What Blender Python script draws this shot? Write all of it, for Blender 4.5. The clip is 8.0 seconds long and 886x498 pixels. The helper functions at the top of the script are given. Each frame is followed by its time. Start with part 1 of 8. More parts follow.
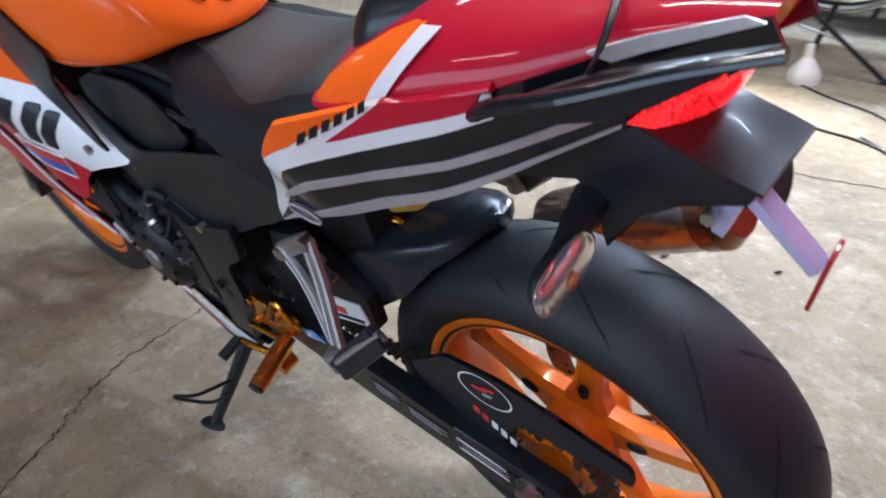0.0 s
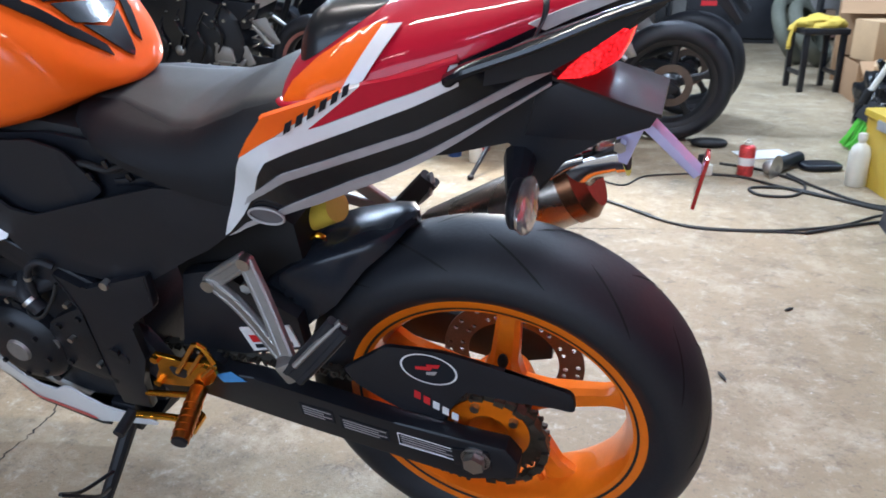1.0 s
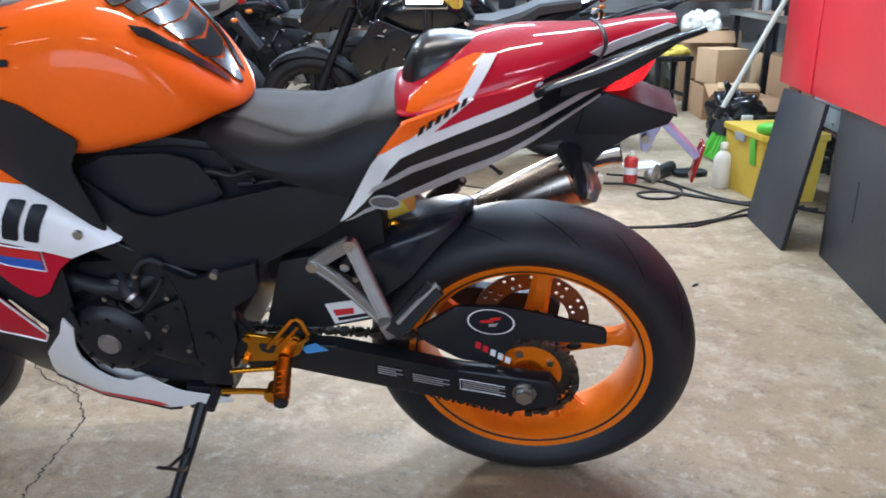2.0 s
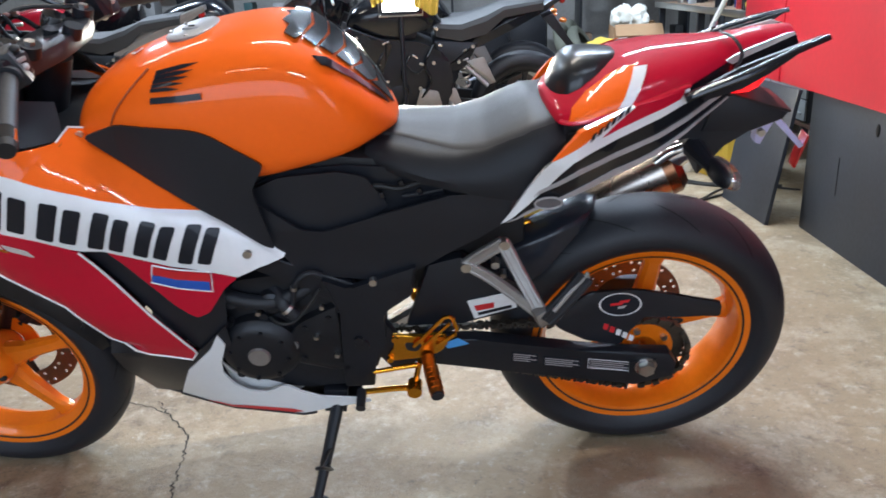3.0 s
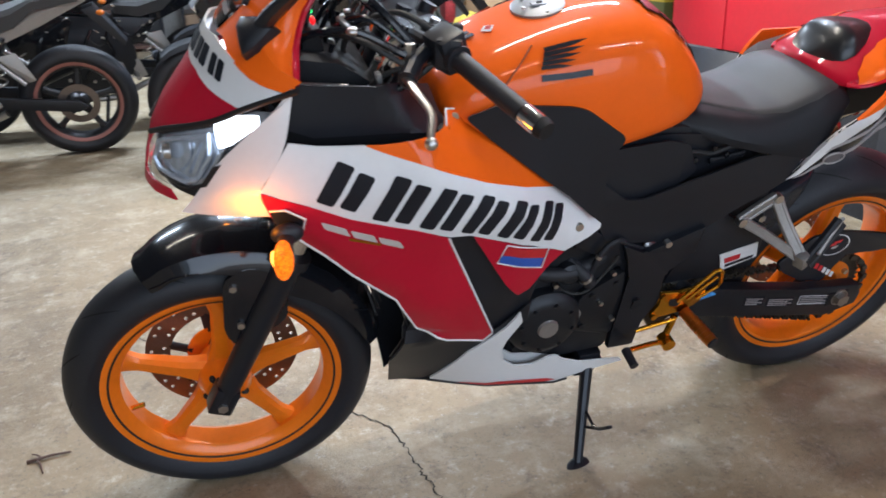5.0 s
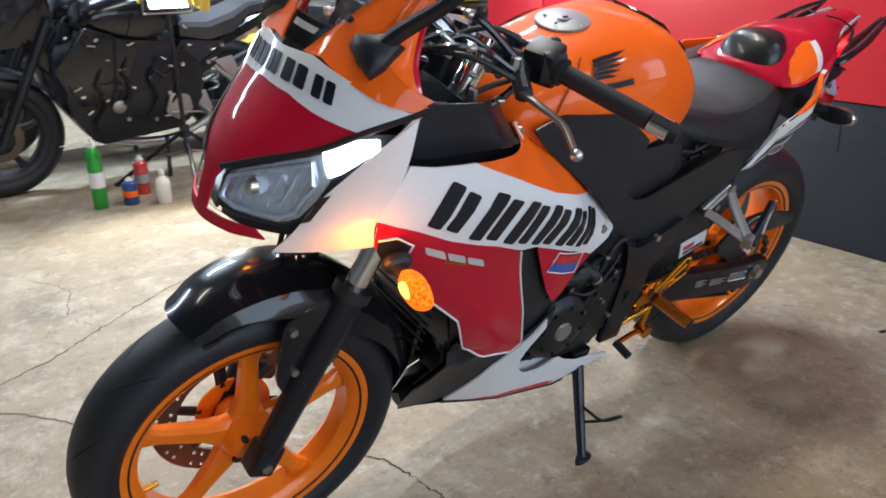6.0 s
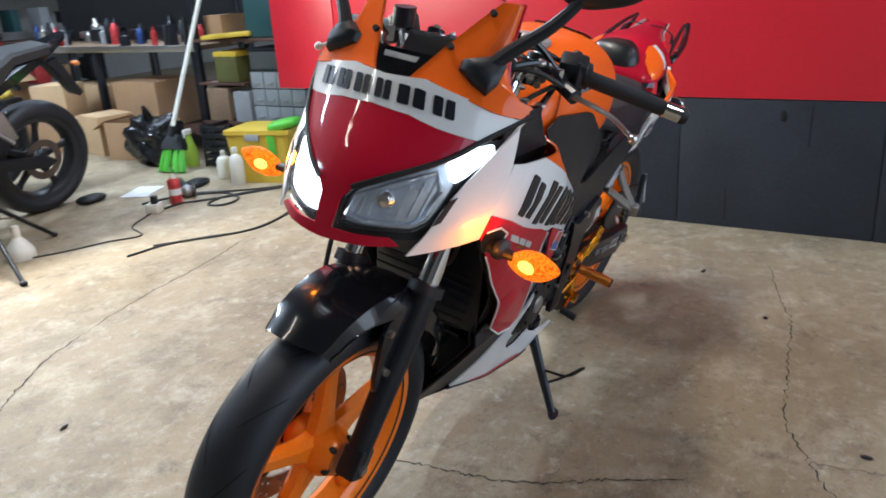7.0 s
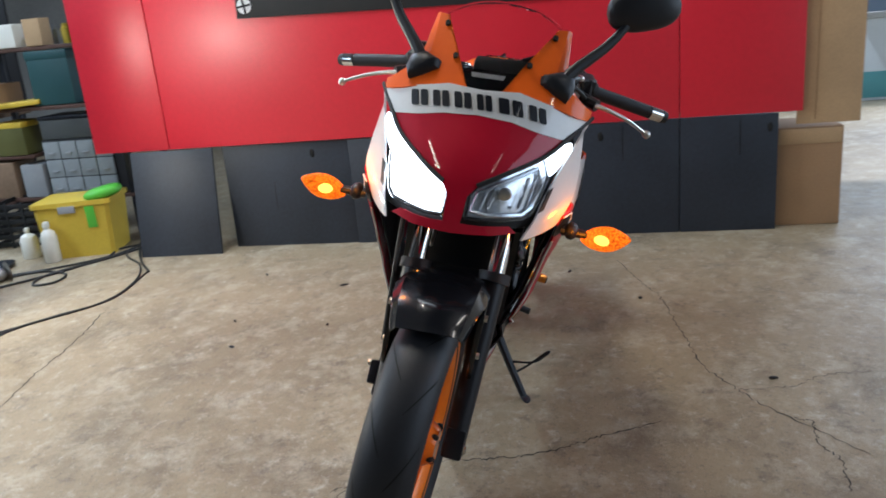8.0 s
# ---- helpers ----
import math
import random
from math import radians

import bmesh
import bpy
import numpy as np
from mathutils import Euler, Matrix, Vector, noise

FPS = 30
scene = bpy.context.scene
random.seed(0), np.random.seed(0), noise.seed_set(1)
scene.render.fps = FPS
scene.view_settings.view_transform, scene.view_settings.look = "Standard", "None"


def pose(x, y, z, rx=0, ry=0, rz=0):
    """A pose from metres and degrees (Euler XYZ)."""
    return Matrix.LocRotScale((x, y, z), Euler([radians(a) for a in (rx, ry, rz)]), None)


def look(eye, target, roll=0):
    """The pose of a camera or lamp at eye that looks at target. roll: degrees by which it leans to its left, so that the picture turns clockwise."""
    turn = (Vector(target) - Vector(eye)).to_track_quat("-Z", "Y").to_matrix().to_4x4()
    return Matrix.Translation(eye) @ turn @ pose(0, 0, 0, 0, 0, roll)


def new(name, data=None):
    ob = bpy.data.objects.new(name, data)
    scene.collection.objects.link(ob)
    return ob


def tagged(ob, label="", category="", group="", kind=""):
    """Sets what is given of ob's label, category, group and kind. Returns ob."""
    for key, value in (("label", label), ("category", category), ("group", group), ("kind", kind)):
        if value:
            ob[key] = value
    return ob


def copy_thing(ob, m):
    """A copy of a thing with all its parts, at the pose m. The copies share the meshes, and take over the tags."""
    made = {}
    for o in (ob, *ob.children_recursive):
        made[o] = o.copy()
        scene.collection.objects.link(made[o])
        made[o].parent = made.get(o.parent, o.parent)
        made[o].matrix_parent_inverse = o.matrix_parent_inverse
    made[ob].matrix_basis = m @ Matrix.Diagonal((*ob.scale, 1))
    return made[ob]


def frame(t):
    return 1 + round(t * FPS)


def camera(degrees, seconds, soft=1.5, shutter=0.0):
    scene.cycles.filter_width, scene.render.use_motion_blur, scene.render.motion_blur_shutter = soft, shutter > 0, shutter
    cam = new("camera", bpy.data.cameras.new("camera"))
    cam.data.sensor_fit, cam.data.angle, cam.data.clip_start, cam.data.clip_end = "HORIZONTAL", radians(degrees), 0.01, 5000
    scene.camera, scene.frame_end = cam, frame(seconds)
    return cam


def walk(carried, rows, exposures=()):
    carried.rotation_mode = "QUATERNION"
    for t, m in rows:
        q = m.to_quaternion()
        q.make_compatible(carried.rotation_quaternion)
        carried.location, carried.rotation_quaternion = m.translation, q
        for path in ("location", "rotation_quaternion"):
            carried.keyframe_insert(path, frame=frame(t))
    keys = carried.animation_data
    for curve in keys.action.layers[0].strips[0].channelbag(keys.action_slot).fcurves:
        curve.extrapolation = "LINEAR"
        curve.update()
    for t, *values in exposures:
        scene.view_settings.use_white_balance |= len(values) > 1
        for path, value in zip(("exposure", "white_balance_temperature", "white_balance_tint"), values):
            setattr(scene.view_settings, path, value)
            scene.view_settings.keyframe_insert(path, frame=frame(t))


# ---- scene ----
cam = camera(59.5, 8.0, 1.7, 0.3)
PATH = [
    (0, (-0.3699, 0.7832, 1.0309), (0.4726, -0.1910, 0.2621), -0.91),
    (0.5, (-0.3248, 0.9542, 0.9469), (0.2832, -0.2541, 0.2985), -1.33),
    (1, (-0.2630, 1.0708, 0.9276), (0.2000, -0.2519, 0.3927), -0.91),
    (1.2, (-0.2335, 1.1275, 0.9210), (0.1725, -0.2198, 0.4016), -0.40),
    (2.3, (0.0667, 1.5203, 0.9823), (0.2071, 0.1063, 0.5019), -1.38),
    (2.5, (0.1378, 1.5568, 0.9997), (0.2440, 0.1414, 0.5147), -1.93),
    (3, (0.3689, 1.5782, 1.0048), (0.3948, 0.1613, 0.5133), -2.65),
    (3.5, (0.5784, 1.5719, 1.0040), (0.5382, 0.1601, 0.4988), -2.75),
    (4, (0.8218, 1.5868, 1.0365), (0.6924, 0.1870, 0.5133), -2.48),
    (4.5, (1.0453, 1.5465, 1.0313), (0.8089, 0.1684, 0.4883), -2.22),
    (5, (1.3240, 1.4847, 1.0453), (0.9333, 0.1447, 0.4960), -1.89),
    (5.2, (1.4507, 1.4504, 1.0424), (0.9598, 0.1419, 0.4975), -1.35),
    (6.3, (1.8880, 1.1575, 1.0504), (0.9443, 0.1137, 0.5309), -1.77),
    (6.5, (1.9934, 1.1031, 1.0460), (0.9645, 0.1403, 0.5319), -2.11),
    (7, (2.2811, 0.9586, 1.0804), (1.0858, 0.2013, 0.5827), -3.73),
    (7.5, (2.4980, 0.7248, 1.0676), (1.1769, 0.1980, 0.5908), -4.74),
    (8, (2.7076, 0.4514, 1.0779), (1.2983, 0.1659, 0.6508), -5.19),
]
EXPOSURES = [(0.0, 0.54, 5500, 13), (2.5, 0.56, 5800, 12), (5.0, 0.48, 6000, 13), (6.5, 0.48, 5800, 10), (8.0, 0.10, 5800, 10)]
walk(cam, [(t, look(eye, target, roll)) for t, eye, target, roll in PATH], EXPOSURES)

# ---- world, daylight and lamps ----
world = bpy.data.worlds.new("world")
scene.world = world
world.use_nodes = True
_sky = world.node_tree.nodes.new("ShaderNodeTexSky")
_sky.sky_type, _sky.sun_disc = "NISHITA", False
_sky.sun_elevation, _sky.sun_rotation = radians(48), radians(300)
world.node_tree.links.new(_sky.outputs[0], world.node_tree.nodes["Background"].inputs[0])
world.node_tree.nodes["Background"].inputs[1].default_value = 0.10


def lamp(name, kind, power, m, colour=(1, 1, 1), size=0.5, size_y=None, spread=None):
    data = bpy.data.lights.new(name, kind)
    data.energy, data.color = power, colour
    if kind == "AREA":
        data.shape, data.size, data.size_y = "RECTANGLE", size, size_y or size
        if spread:
            data.spread = radians(spread)
    elif kind == "SPOT":
        data.spot_size, data.spot_blend, data.shadow_soft_size = radians(spread), 0.35, size
    elif kind == "POINT":
        data.shadow_soft_size = size
    else:
        data.angle = radians(size)
    ob = new(name, data)
    ob.matrix_world = m
    return ob


lamp("sun", "SUN", 3.0, look((-3, 5, 6), (0, 0, 0)), (1, 0.95, 0.88), 1.5)
# ceiling tubes over the work floor
TUBES = [(-0.4, -1.5, 50), (0.6, -0.3, 30), (2.6, -1.4, 10), (-0.9, 2.6, 20), (1.4, 2.6, 8), (3.6, 2.8, 3), (-2.2, -4.6, 65), (0.8, -4.4, 125), (3.4, -4.6, 100)]
for tx, ty, watts in TUBES:
    lamp("tube_light", "AREA", watts, pose(tx, ty, 3.05, 0, 0, 12), (1.0, 0.88, 0.70) if tx > 0.4 and ty > -2 else (0.80, 0.91, 1.0), 1.2, 0.06)
# added soft fill from an assumed, unseen open front, and daylight through the side opening
lamp("shop_front_daylight", "AREA", 125, look((1.2, 6.3, 1.7), (1.0, 0, 0.9)), (0.78, 0.89, 1.0), 7.0, 2.6)
lamp("side_daylight", "AREA", 70, look((-4.6, 3.6, 1.6), (0, 1.5, 0.4)), (0.78, 0.89, 1.0), 2.8, 2.6)
# the work lamp on the tripod
lamp("work_lamp_beam", "SPOT", 105, look((0.60, -2.44, 0.93), (0.75, 0.0, 0.75)), (1.0, 0.90, 0.72), 0.07, spread=168)
# the lit front signals shine on the fairing beside them
for s in (1, -1):
    lamp("signal_glow", "POINT", 0.32, Matrix(((0.99999, -0.00097, 0.00336, 0), (0, 0.96072, 0.27751, 0), (-0.0035, -0.27751, 0.96072, 0.010), (0, 0, 0, 1))) @ pose(1.300, s * 0.222, 0.772), (1.0, 0.26, 0.008), 0.014)

# ---- materials ----
def material(name, colour, rough=0.5, metal=0.0, coat=0.0, var=0.12, scale=9.0, fine=90.0, bump=0.0, glow=None, power=0.0, glass=0.0, ior=1.45, random_hue=0.0, spec=0.5, coat_rough=0.05):
    mat = bpy.data.materials.new(name)
    mat.use_nodes = True
    tree = mat.node_tree
    bsdf = tree.nodes["Principled BSDF"]
    add, link = tree.nodes.new, tree.links.new
    coord = add("ShaderNodeTexCoord")
    big, small = add("ShaderNodeTexNoise"), add("ShaderNodeTexNoise")
    big.inputs["Scale"].default_value, small.inputs["Scale"].default_value = scale, fine
    big.inputs["Detail"].default_value, small.inputs["Detail"].default_value = 5, 3
    for n in (big, small):
        link(coord.outputs["Object"], n.inputs["Vector"])
    mix = add("ShaderNodeMix")
    mix.data_type = "FLOAT"
    mix.inputs[0].default_value = 0.4
    link(big.outputs["Fac"], mix.inputs[2])
    link(small.outputs["Fac"], mix.inputs[3])
    ramp = add("ShaderNodeValToRGB")
    lo = [c * (1 - var) for c in colour]
    hi = [min(1, c * (1 + var)) for c in colour]
    ramp.color_ramp.elements[0].position, ramp.color_ramp.elements[1].position = 0.3, 0.7
    ramp.color_ramp.elements[0].color, ramp.color_ramp.elements[1].color = (*lo, 1), (*hi, 1)
    link(mix.outputs[0], ramp.inputs[0])
    out = ramp.outputs[0]
    if random_hue:
        info, hsv, rng = add("ShaderNodeObjectInfo"), add("ShaderNodeHueSaturation"), add("ShaderNodeMapRange")
        rng.inputs[3].default_value, rng.inputs[4].default_value = 1 - random_hue, 1 + random_hue
        link(info.outputs["Random"], rng.inputs[0])
        link(rng.outputs[0], hsv.inputs["Value"])
        link(out, hsv.inputs["Color"])
        out = hsv.outputs[0]
    link(out, bsdf.inputs["Base Color"])
    rr = add("ShaderNodeMapRange")
    rr.inputs[3].default_value, rr.inputs[4].default_value = max(0.02, rough * 0.8), min(1, rough * 1.25)
    link(big.outputs["Fac"], rr.inputs[0])
    link(rr.outputs[0], bsdf.inputs["Roughness"])
    bsdf.inputs["Metallic"].default_value, bsdf.inputs["Specular IOR Level"].default_value = metal, spec
    bsdf.inputs["Coat Weight"].default_value, bsdf.inputs["Coat Roughness"].default_value = coat, coat_rough
    bsdf.inputs["Transmission Weight"].default_value, bsdf.inputs["IOR"].default_value = glass, ior
    if bump:
        b = add("ShaderNodeBump")
        b.inputs["Strength"].default_value, b.inputs["Distance"].default_value = min(1, bump), 0.002
        link(mix.outputs[0], b.inputs["Height"])
        link(b.outputs[0], bsdf.inputs["Normal"])
    if glow and var >= 0.3:
        spark = add("ShaderNodeTexVoronoi")
        spark.inputs["Scale"].default_value = 260
        link(coord.outputs["Object"], spark.inputs["Vector"])
        gain = add("ShaderNodeMapRange")
        gain.inputs[1].default_value, gain.inputs[2].default_value = 0.1, 0.75
        gain.inputs[3].default_value, gain.inputs[4].default_value = power * 2.0, power * 0.35
        link(spark.outputs["Distance"], gain.inputs[0])
        link(gain.outputs[0], bsdf.inputs["Emission Strength"])
    if glow:
        bsdf.inputs["Emission Color"].default_value, bsdf.inputs["Emission Strength"].default_value = (*glow, 1), power
    return mat


ORANGE = material("orange_paint", (0.88, 0.130, 0.004), 0.50, spec=0.12, coat=0.5, var=0.04)
RED = material("red_paint", (0.47, 0.004, 0.024), 0.50, spec=0.12, coat=0.6, var=0.05)
WHITE = material("white_paint", (0.76, 0.76, 0.76), 0.45, coat=0.8, var=0.03)
GLOSS_BLACK = material("gloss_black_paint", (0.007, 0.008, 0.011), 0.24, spec=0.25, coat=0.6, var=0.2)
PLASTIC = material("black_textured_plastic", (0.0095, 0.011, 0.0155), 0.42, var=0.25, fine=400, bump=0.2)
SATIN = material("satin_black_metal", (0.0095, 0.011, 0.0155), 0.34, metal=0.1, var=0.25, bump=0.1)
ENGINE = material("black_engine_casting", (0.0115, 0.0125, 0.016), 0.38, metal=0.2, var=0.3, fine=240, bump=0.35)
VINYL_DARK = material("black_seat_vinyl", (0.010, 0.0105, 0.013), 0.48, var=0.15, fine=500, bump=0.3, spec=0.3)
VINYL = material("dark_grey_seat_vinyl", (0.030, 0.030, 0.031), 0.52, var=0.15, fine=500, bump=0.4, spec=0.5)
RUBBER = material("tyre_rubber", (0.012, 0.013, 0.017), 0.52, var=0.25, scale=6, fine=160, bump=0.3)
GROOVE = material("tread_groove", (0.006, 0.006, 0.006), 0.9)
RIM = material("orange_rim_paint", (0.82, 0.180, 0.004), 0.35, metal=0.1, spec=0.2, coat=0.6, var=0.08)
EXHAUST_BROWN = material("brown_end_steel", (0.22, 0.10, 0.05), 0.25, metal=0.9, var=0.3, scale=20)
AMBER_DULL = material("unlit_amber_bulb", (0.55, 0.16, 0.02), 0.3)
SMOKED = material("smoked_plastic", (0.020, 0.012, 0.013), 0.36, spec=0.4, coat=0.1, var=0.15)
HUGGER = material("smooth_black_guard", (0.016, 0.019, 0.026), 0.24, var=0.2)
PAD = material("black_seat_pad", (0.010, 0.011, 0.013), 0.36, coat=0.2)
REFLECTOR = material("headlamp_reflector", (0.70, 0.74, 0.80), 0.17, metal=0.75, var=0.15, scale=30)
CAP = material("brushed_cap_alloy", (0.30, 0.30, 0.31), 0.45, metal=0.4, var=0.1, fine=250, bump=0.05)
STEEL = material("brushed_steel", (0.56, 0.55, 0.53), 0.32, metal=1, var=0.12, fine=300)
DISC = material("brake_disc_steel", (0.17, 0.14, 0.125), 0.40, metal=1, var=0.25, fine=300)
CHROME = material("chrome", (0.80, 0.80, 0.80), 0.09, metal=1, var=0.05)
ALLOY = material("cast_alloy", (0.38, 0.37, 0.36), 0.48, metal=0.9, var=0.12, bump=0.1)
GOLD = material("gold_anodised_aluminium", (0.80, 0.37, 0.03), 0.24, metal=1, var=0.10)
BRONZE = material("bronze_anodised_aluminium", (0.62, 0.22, 0.04), 0.28, metal=1, var=0.12)
BRACKET = material("pale_violet_bracket", (0.58, 0.57, 0.86), 0.30, metal=0.4, var=0.06)
CHAIN = material("oily_chain", (0.10, 0.09, 0.075), 0.42, metal=0.9, var=0.4)
SMOKE = material("smoked_clear_plastic", (0.86, 0.80, 0.79), 0.06, glass=0.92, var=0.1)
CLEAR = material("clear_lens", (0.95, 0.97, 1.0), 0.03, glass=1.0, ior=1.30, var=0.02)
SCREEN = material("clear_windscreen", (0.93, 0.94, 0.94), 0.03, glass=1.0, ior=1.06, var=0.02)
REDLENS = material("lit_red_lens", (0.45, 0.006, 0.008), 0.15, coat=0.5, glow=(1.0, 0.010, 0.012), power=1.0, var=0.3, fine=60)
AMBER = material("lit_amber_lens", (0.55, 0.10, 0.004), 0.40, spec=0.15, glow=(1.0, 0.17, 0.003), power=0.95, var=0.5, fine=60)
AMBER_CORE = material("amber_bulb", (1, 0.5, 0.1), 0.3, glow=(1.0, 0.42, 0.05), power=3)
LED = material("white_led_strip", (0.9, 0.95, 1.0), 0.2, glow=(0.86, 0.93, 1.0), power=4)
BULB = material("headlamp_lit_reflector", (0.9, 0.95, 1.0), 0.2, glow=(0.95, 0.98, 1.0), power=7)
REFLEX = material("red_reflector", (0.35, 0.01, 0.01), 0.15, coat=1)
COCKPIT = material("dull_black_plastic", (0.0075, 0.008, 0.010), 0.62, spec=0.3, var=0.25, fine=300, bump=0.3)
DARK = material("matte_black", (0.008, 0.008, 0.009), 0.6)
CABLE = material("black_cable", (0.02, 0.02, 0.02), 0.5)
INK = material("black_decal", (0.009, 0.011, 0.017), 0.45, coat=0.25, spec=0.25)
INK_RED = material("red_decal", (0.55, 0.012, 0.02), 0.3, coat=0.8)
INK_BLUE = material("blue_decal", (0.02, 0.09, 0.42), 0.3, coat=0.8)
INK_SKY = material("sky_blue_decal", (0.06, 0.28, 0.62), 0.3, coat=0.8)
SILVER = material("silver_decal", (0.62, 0.60, 0.58), 0.35, metal=0.3)
GREY = material("grey_decal", (0.36, 0.335, 0.33), 0.4)
PLUG = material("grey_rubber_plug", (0.13, 0.12, 0.125), 0.5)
BRUSHED_CAN = material("warm_brushed_steel", (0.46, 0.40, 0.35), 0.27, metal=1, var=0.2, scale=14, fine=200)
WHITE_DECAL = material("white_decal", (0.72, 0.72, 0.72), 0.4)
BOARD_RED = material("red_painted_board", (0.60, 0.012, 0.030), 0.42, coat=0.5, coat_rough=0.32, var=0.08, scale=2.5, fine=40, bump=0.15)
BOARD_DARK = material("charcoal_painted_board", (0.020, 0.025, 0.036), 0.50, var=0.35, scale=3, fine=60, bump=0.3)
CARD = material("brown_cardboard", (0.33, 0.20, 0.105), 0.8, var=0.14, scale=5, fine=120, bump=0.2)
CARD_LIGHT = material("pale_cardboard", (0.46, 0.31, 0.17), 0.8, var=0.14, scale=5, fine=120, bump=0.2)
WALL = material("painted_masonry", (0.34, 0.335, 0.32), 0.8, var=0.2, scale=1.5, fine=30, bump=0.4)
ROOF = material("dark_roof_sheet", (0.07, 0.07, 0.075), 0.6, metal=0.2, var=0.2, scale=1.5, fine=30)
YELLOW = material("yellow_plastic", (0.62, 0.44, 0.05), 0.42, var=0.1, bump=0.05)
YELLOW_CLOTH = material("yellow_cloth", (0.55, 0.40, 0.06), 0.9, var=0.15, bump=0.4)
GREEN = material("lime_green_plastic", (0.12, 0.50, 0.05), 0.4, var=0.1)
TEAL = material("dark_teal_plastic", (0.02, 0.07, 0.075), 0.5, var=0.1)
GREYBOX = material("grey_plastic", (0.30, 0.31, 0.32), 0.45, var=0.1)
MILKY = material("milky_plastic", (0.70, 0.69, 0.62), 0.35, var=0.06)
BAG = material("black_plastic_bag", (0.012, 0.012, 0.013), 0.22, var=0.3, bump=0.3)
WOOD = material("worn_wood", (0.20, 0.13, 0.08), 0.65, var=0.25, scale=4, fine=50, bump=0.3)
RUST = material("brown_painted_steel", (0.11, 0.06, 0.045), 0.55, metal=0.3, var=0.3)
TYRE_OLD = material("dusty_rubber", (0.11, 0.115, 0.09), 0.75, var=0.25, bump=0.3)
CAN_RED = material("red_and_white_tin", (0.55, 0.06, 0.06), 0.3, metal=0.4, var=0.5, scale=40)
GREEN_CAN = material("green_tin", (0.05, 0.35, 0.06), 0.3, metal=0.4, var=0.3)
BLUE_TIN = material("blue_tin", (0.04, 0.08, 0.25), 0.3, metal=0.4, var=0.3)
LAMP_GLASS = material("lit_work_lamp", (1, 0.97, 0.9), 0.3, glow=(1.0, 0.95, 0.82), power=22)
TUBE_GLOW = material("lit_tube", (1, 1, 1), 0.3, glow=(0.95, 0.98, 1.0), power=6)
PAINT_RED_BIKE = material("dark_red_bike_paint", (0.32, 0.006, 0.02), 0.25, coat=1, var=0.1)


def concrete():
    mat = material("worn_concrete", (0.325, 0.255, 0.160), 0.52, var=0.10, scale=3, fine=60)
    tree = mat.node_tree
    add, link = tree.nodes.new, tree.links.new
    bsdf, coord = tree.nodes["Principled BSDF"], tree.nodes["Texture Coordinate"]

    def noise_at(scale, detail, rough=0.55, warp=0.0):
        n = add("ShaderNodeTexNoise")
        n.inputs["Scale"].default_value, n.inputs["Detail"].default_value = scale, detail
        n.inputs["Roughness"].default_value, n.inputs["Distortion"].default_value = rough, warp
        link(coord.outputs["Object"], n.inputs["Vector"])
        return n.outputs["Fac"]

    def blend(fac, a, colour, lo, hi, most):
        r = add("ShaderNodeMapRange")
        r.inputs[1].default_value, r.inputs[2].default_value = lo, hi
        r.inputs[3].default_value, r.inputs[4].default_value = 0, most
        link(fac, r.inputs[0])
        m = add("ShaderNodeMix")
        m.data_type = "RGBA"
        link(r.outputs[0], m.inputs[0])
        link(a, m.inputs[6])
        m.inputs[7].default_value = (*colour, 1)
        return m.outputs[2]

    base = bsdf.inputs["Base Color"].links[0].from_socket
    c = blend(noise_at(0.7, 5, 0.6, 0.2), base, (0.150, 0.112, 0.068), 0.44, 0.68, 0.55)
    c = blend(noise_at(2.6, 10, 0.72, 0.1), c, (0.120, 0.095, 0.064), 0.50, 0.70, 0.70)
    c = blend(noise_at(5.5, 12, 0.78, 0.15), c, (0.46, 0.395, 0.290), 0.49, 0.64, 0.75)
    c = blend(noise_at(9.0, 12, 0.80, 0.2), c, (0.115, 0.092, 0.068), 0.535, 0.66, 0.75)
    c = blend(noise_at(19.0, 10, 0.80, 0.2), c, (0.54, 0.49, 0.40), 0.545, 0.66, 0.70)
    c = blend(noise_at(34.0, 8, 0.78, 0.1), c, (0.10, 0.085, 0.068), 0.56, 0.68, 0.70)
    c = blend(noise_at(75.0, 6, 0.75, 0.3), c, (0.60, 0.56, 0.48), 0.605, 0.67, 0.70)
    c = blend(noise_at(150.0, 3), c, (0.07, 0.065, 0.06), 0.61, 0.72, 0.75)
    link(c, bsdf.inputs["Base Color"])
    b = add("ShaderNodeBump")
    b.inputs["Strength"].default_value, b.inputs["Distance"].default_value = 0.75, 0.006
    link(noise_at(18.0, 12, 0.78), b.inputs["Height"])
    link(b.outputs[0], bsdf.inputs["Normal"])
    return mat


CONCRETE = concrete()
CRACK = material("crack_shadow_gap", (0.035, 0.032, 0.028), 0.95, var=0.3)

# ---- shapes ----
def lerp(x, table):
    return float(np.interp(x, [p[0] for p in table], [p[1] for p in table]))


def part(name, bm, mat, parent=None, label="", angle=35):
    """Links a bmesh as one mesh object, under a thing or a part."""
    bmesh.ops.recalc_face_normals(bm, faces=bm.faces[:])
    me = bpy.data.meshes.new(name)
    bm.to_mesh(me)
    bm.free()
    for m in mat if isinstance(mat, (list, tuple)) else [mat]:
        me.materials.append(m)
    me.shade_smooth()
    me.set_sharp_from_angle(angle=radians(angle))
    ob = new(name, me)
    ob.parent = parent
    if label:
        ob["label"] = label
    return ob


def thing(name, label, category, group="", m=None):
    ob = new(name)
    ob.empty_display_size = 0.1
    if m is not None:
        ob.matrix_world = m
    return tagged(ob, label, category, group)


def fresh():
    return bmesh.new()


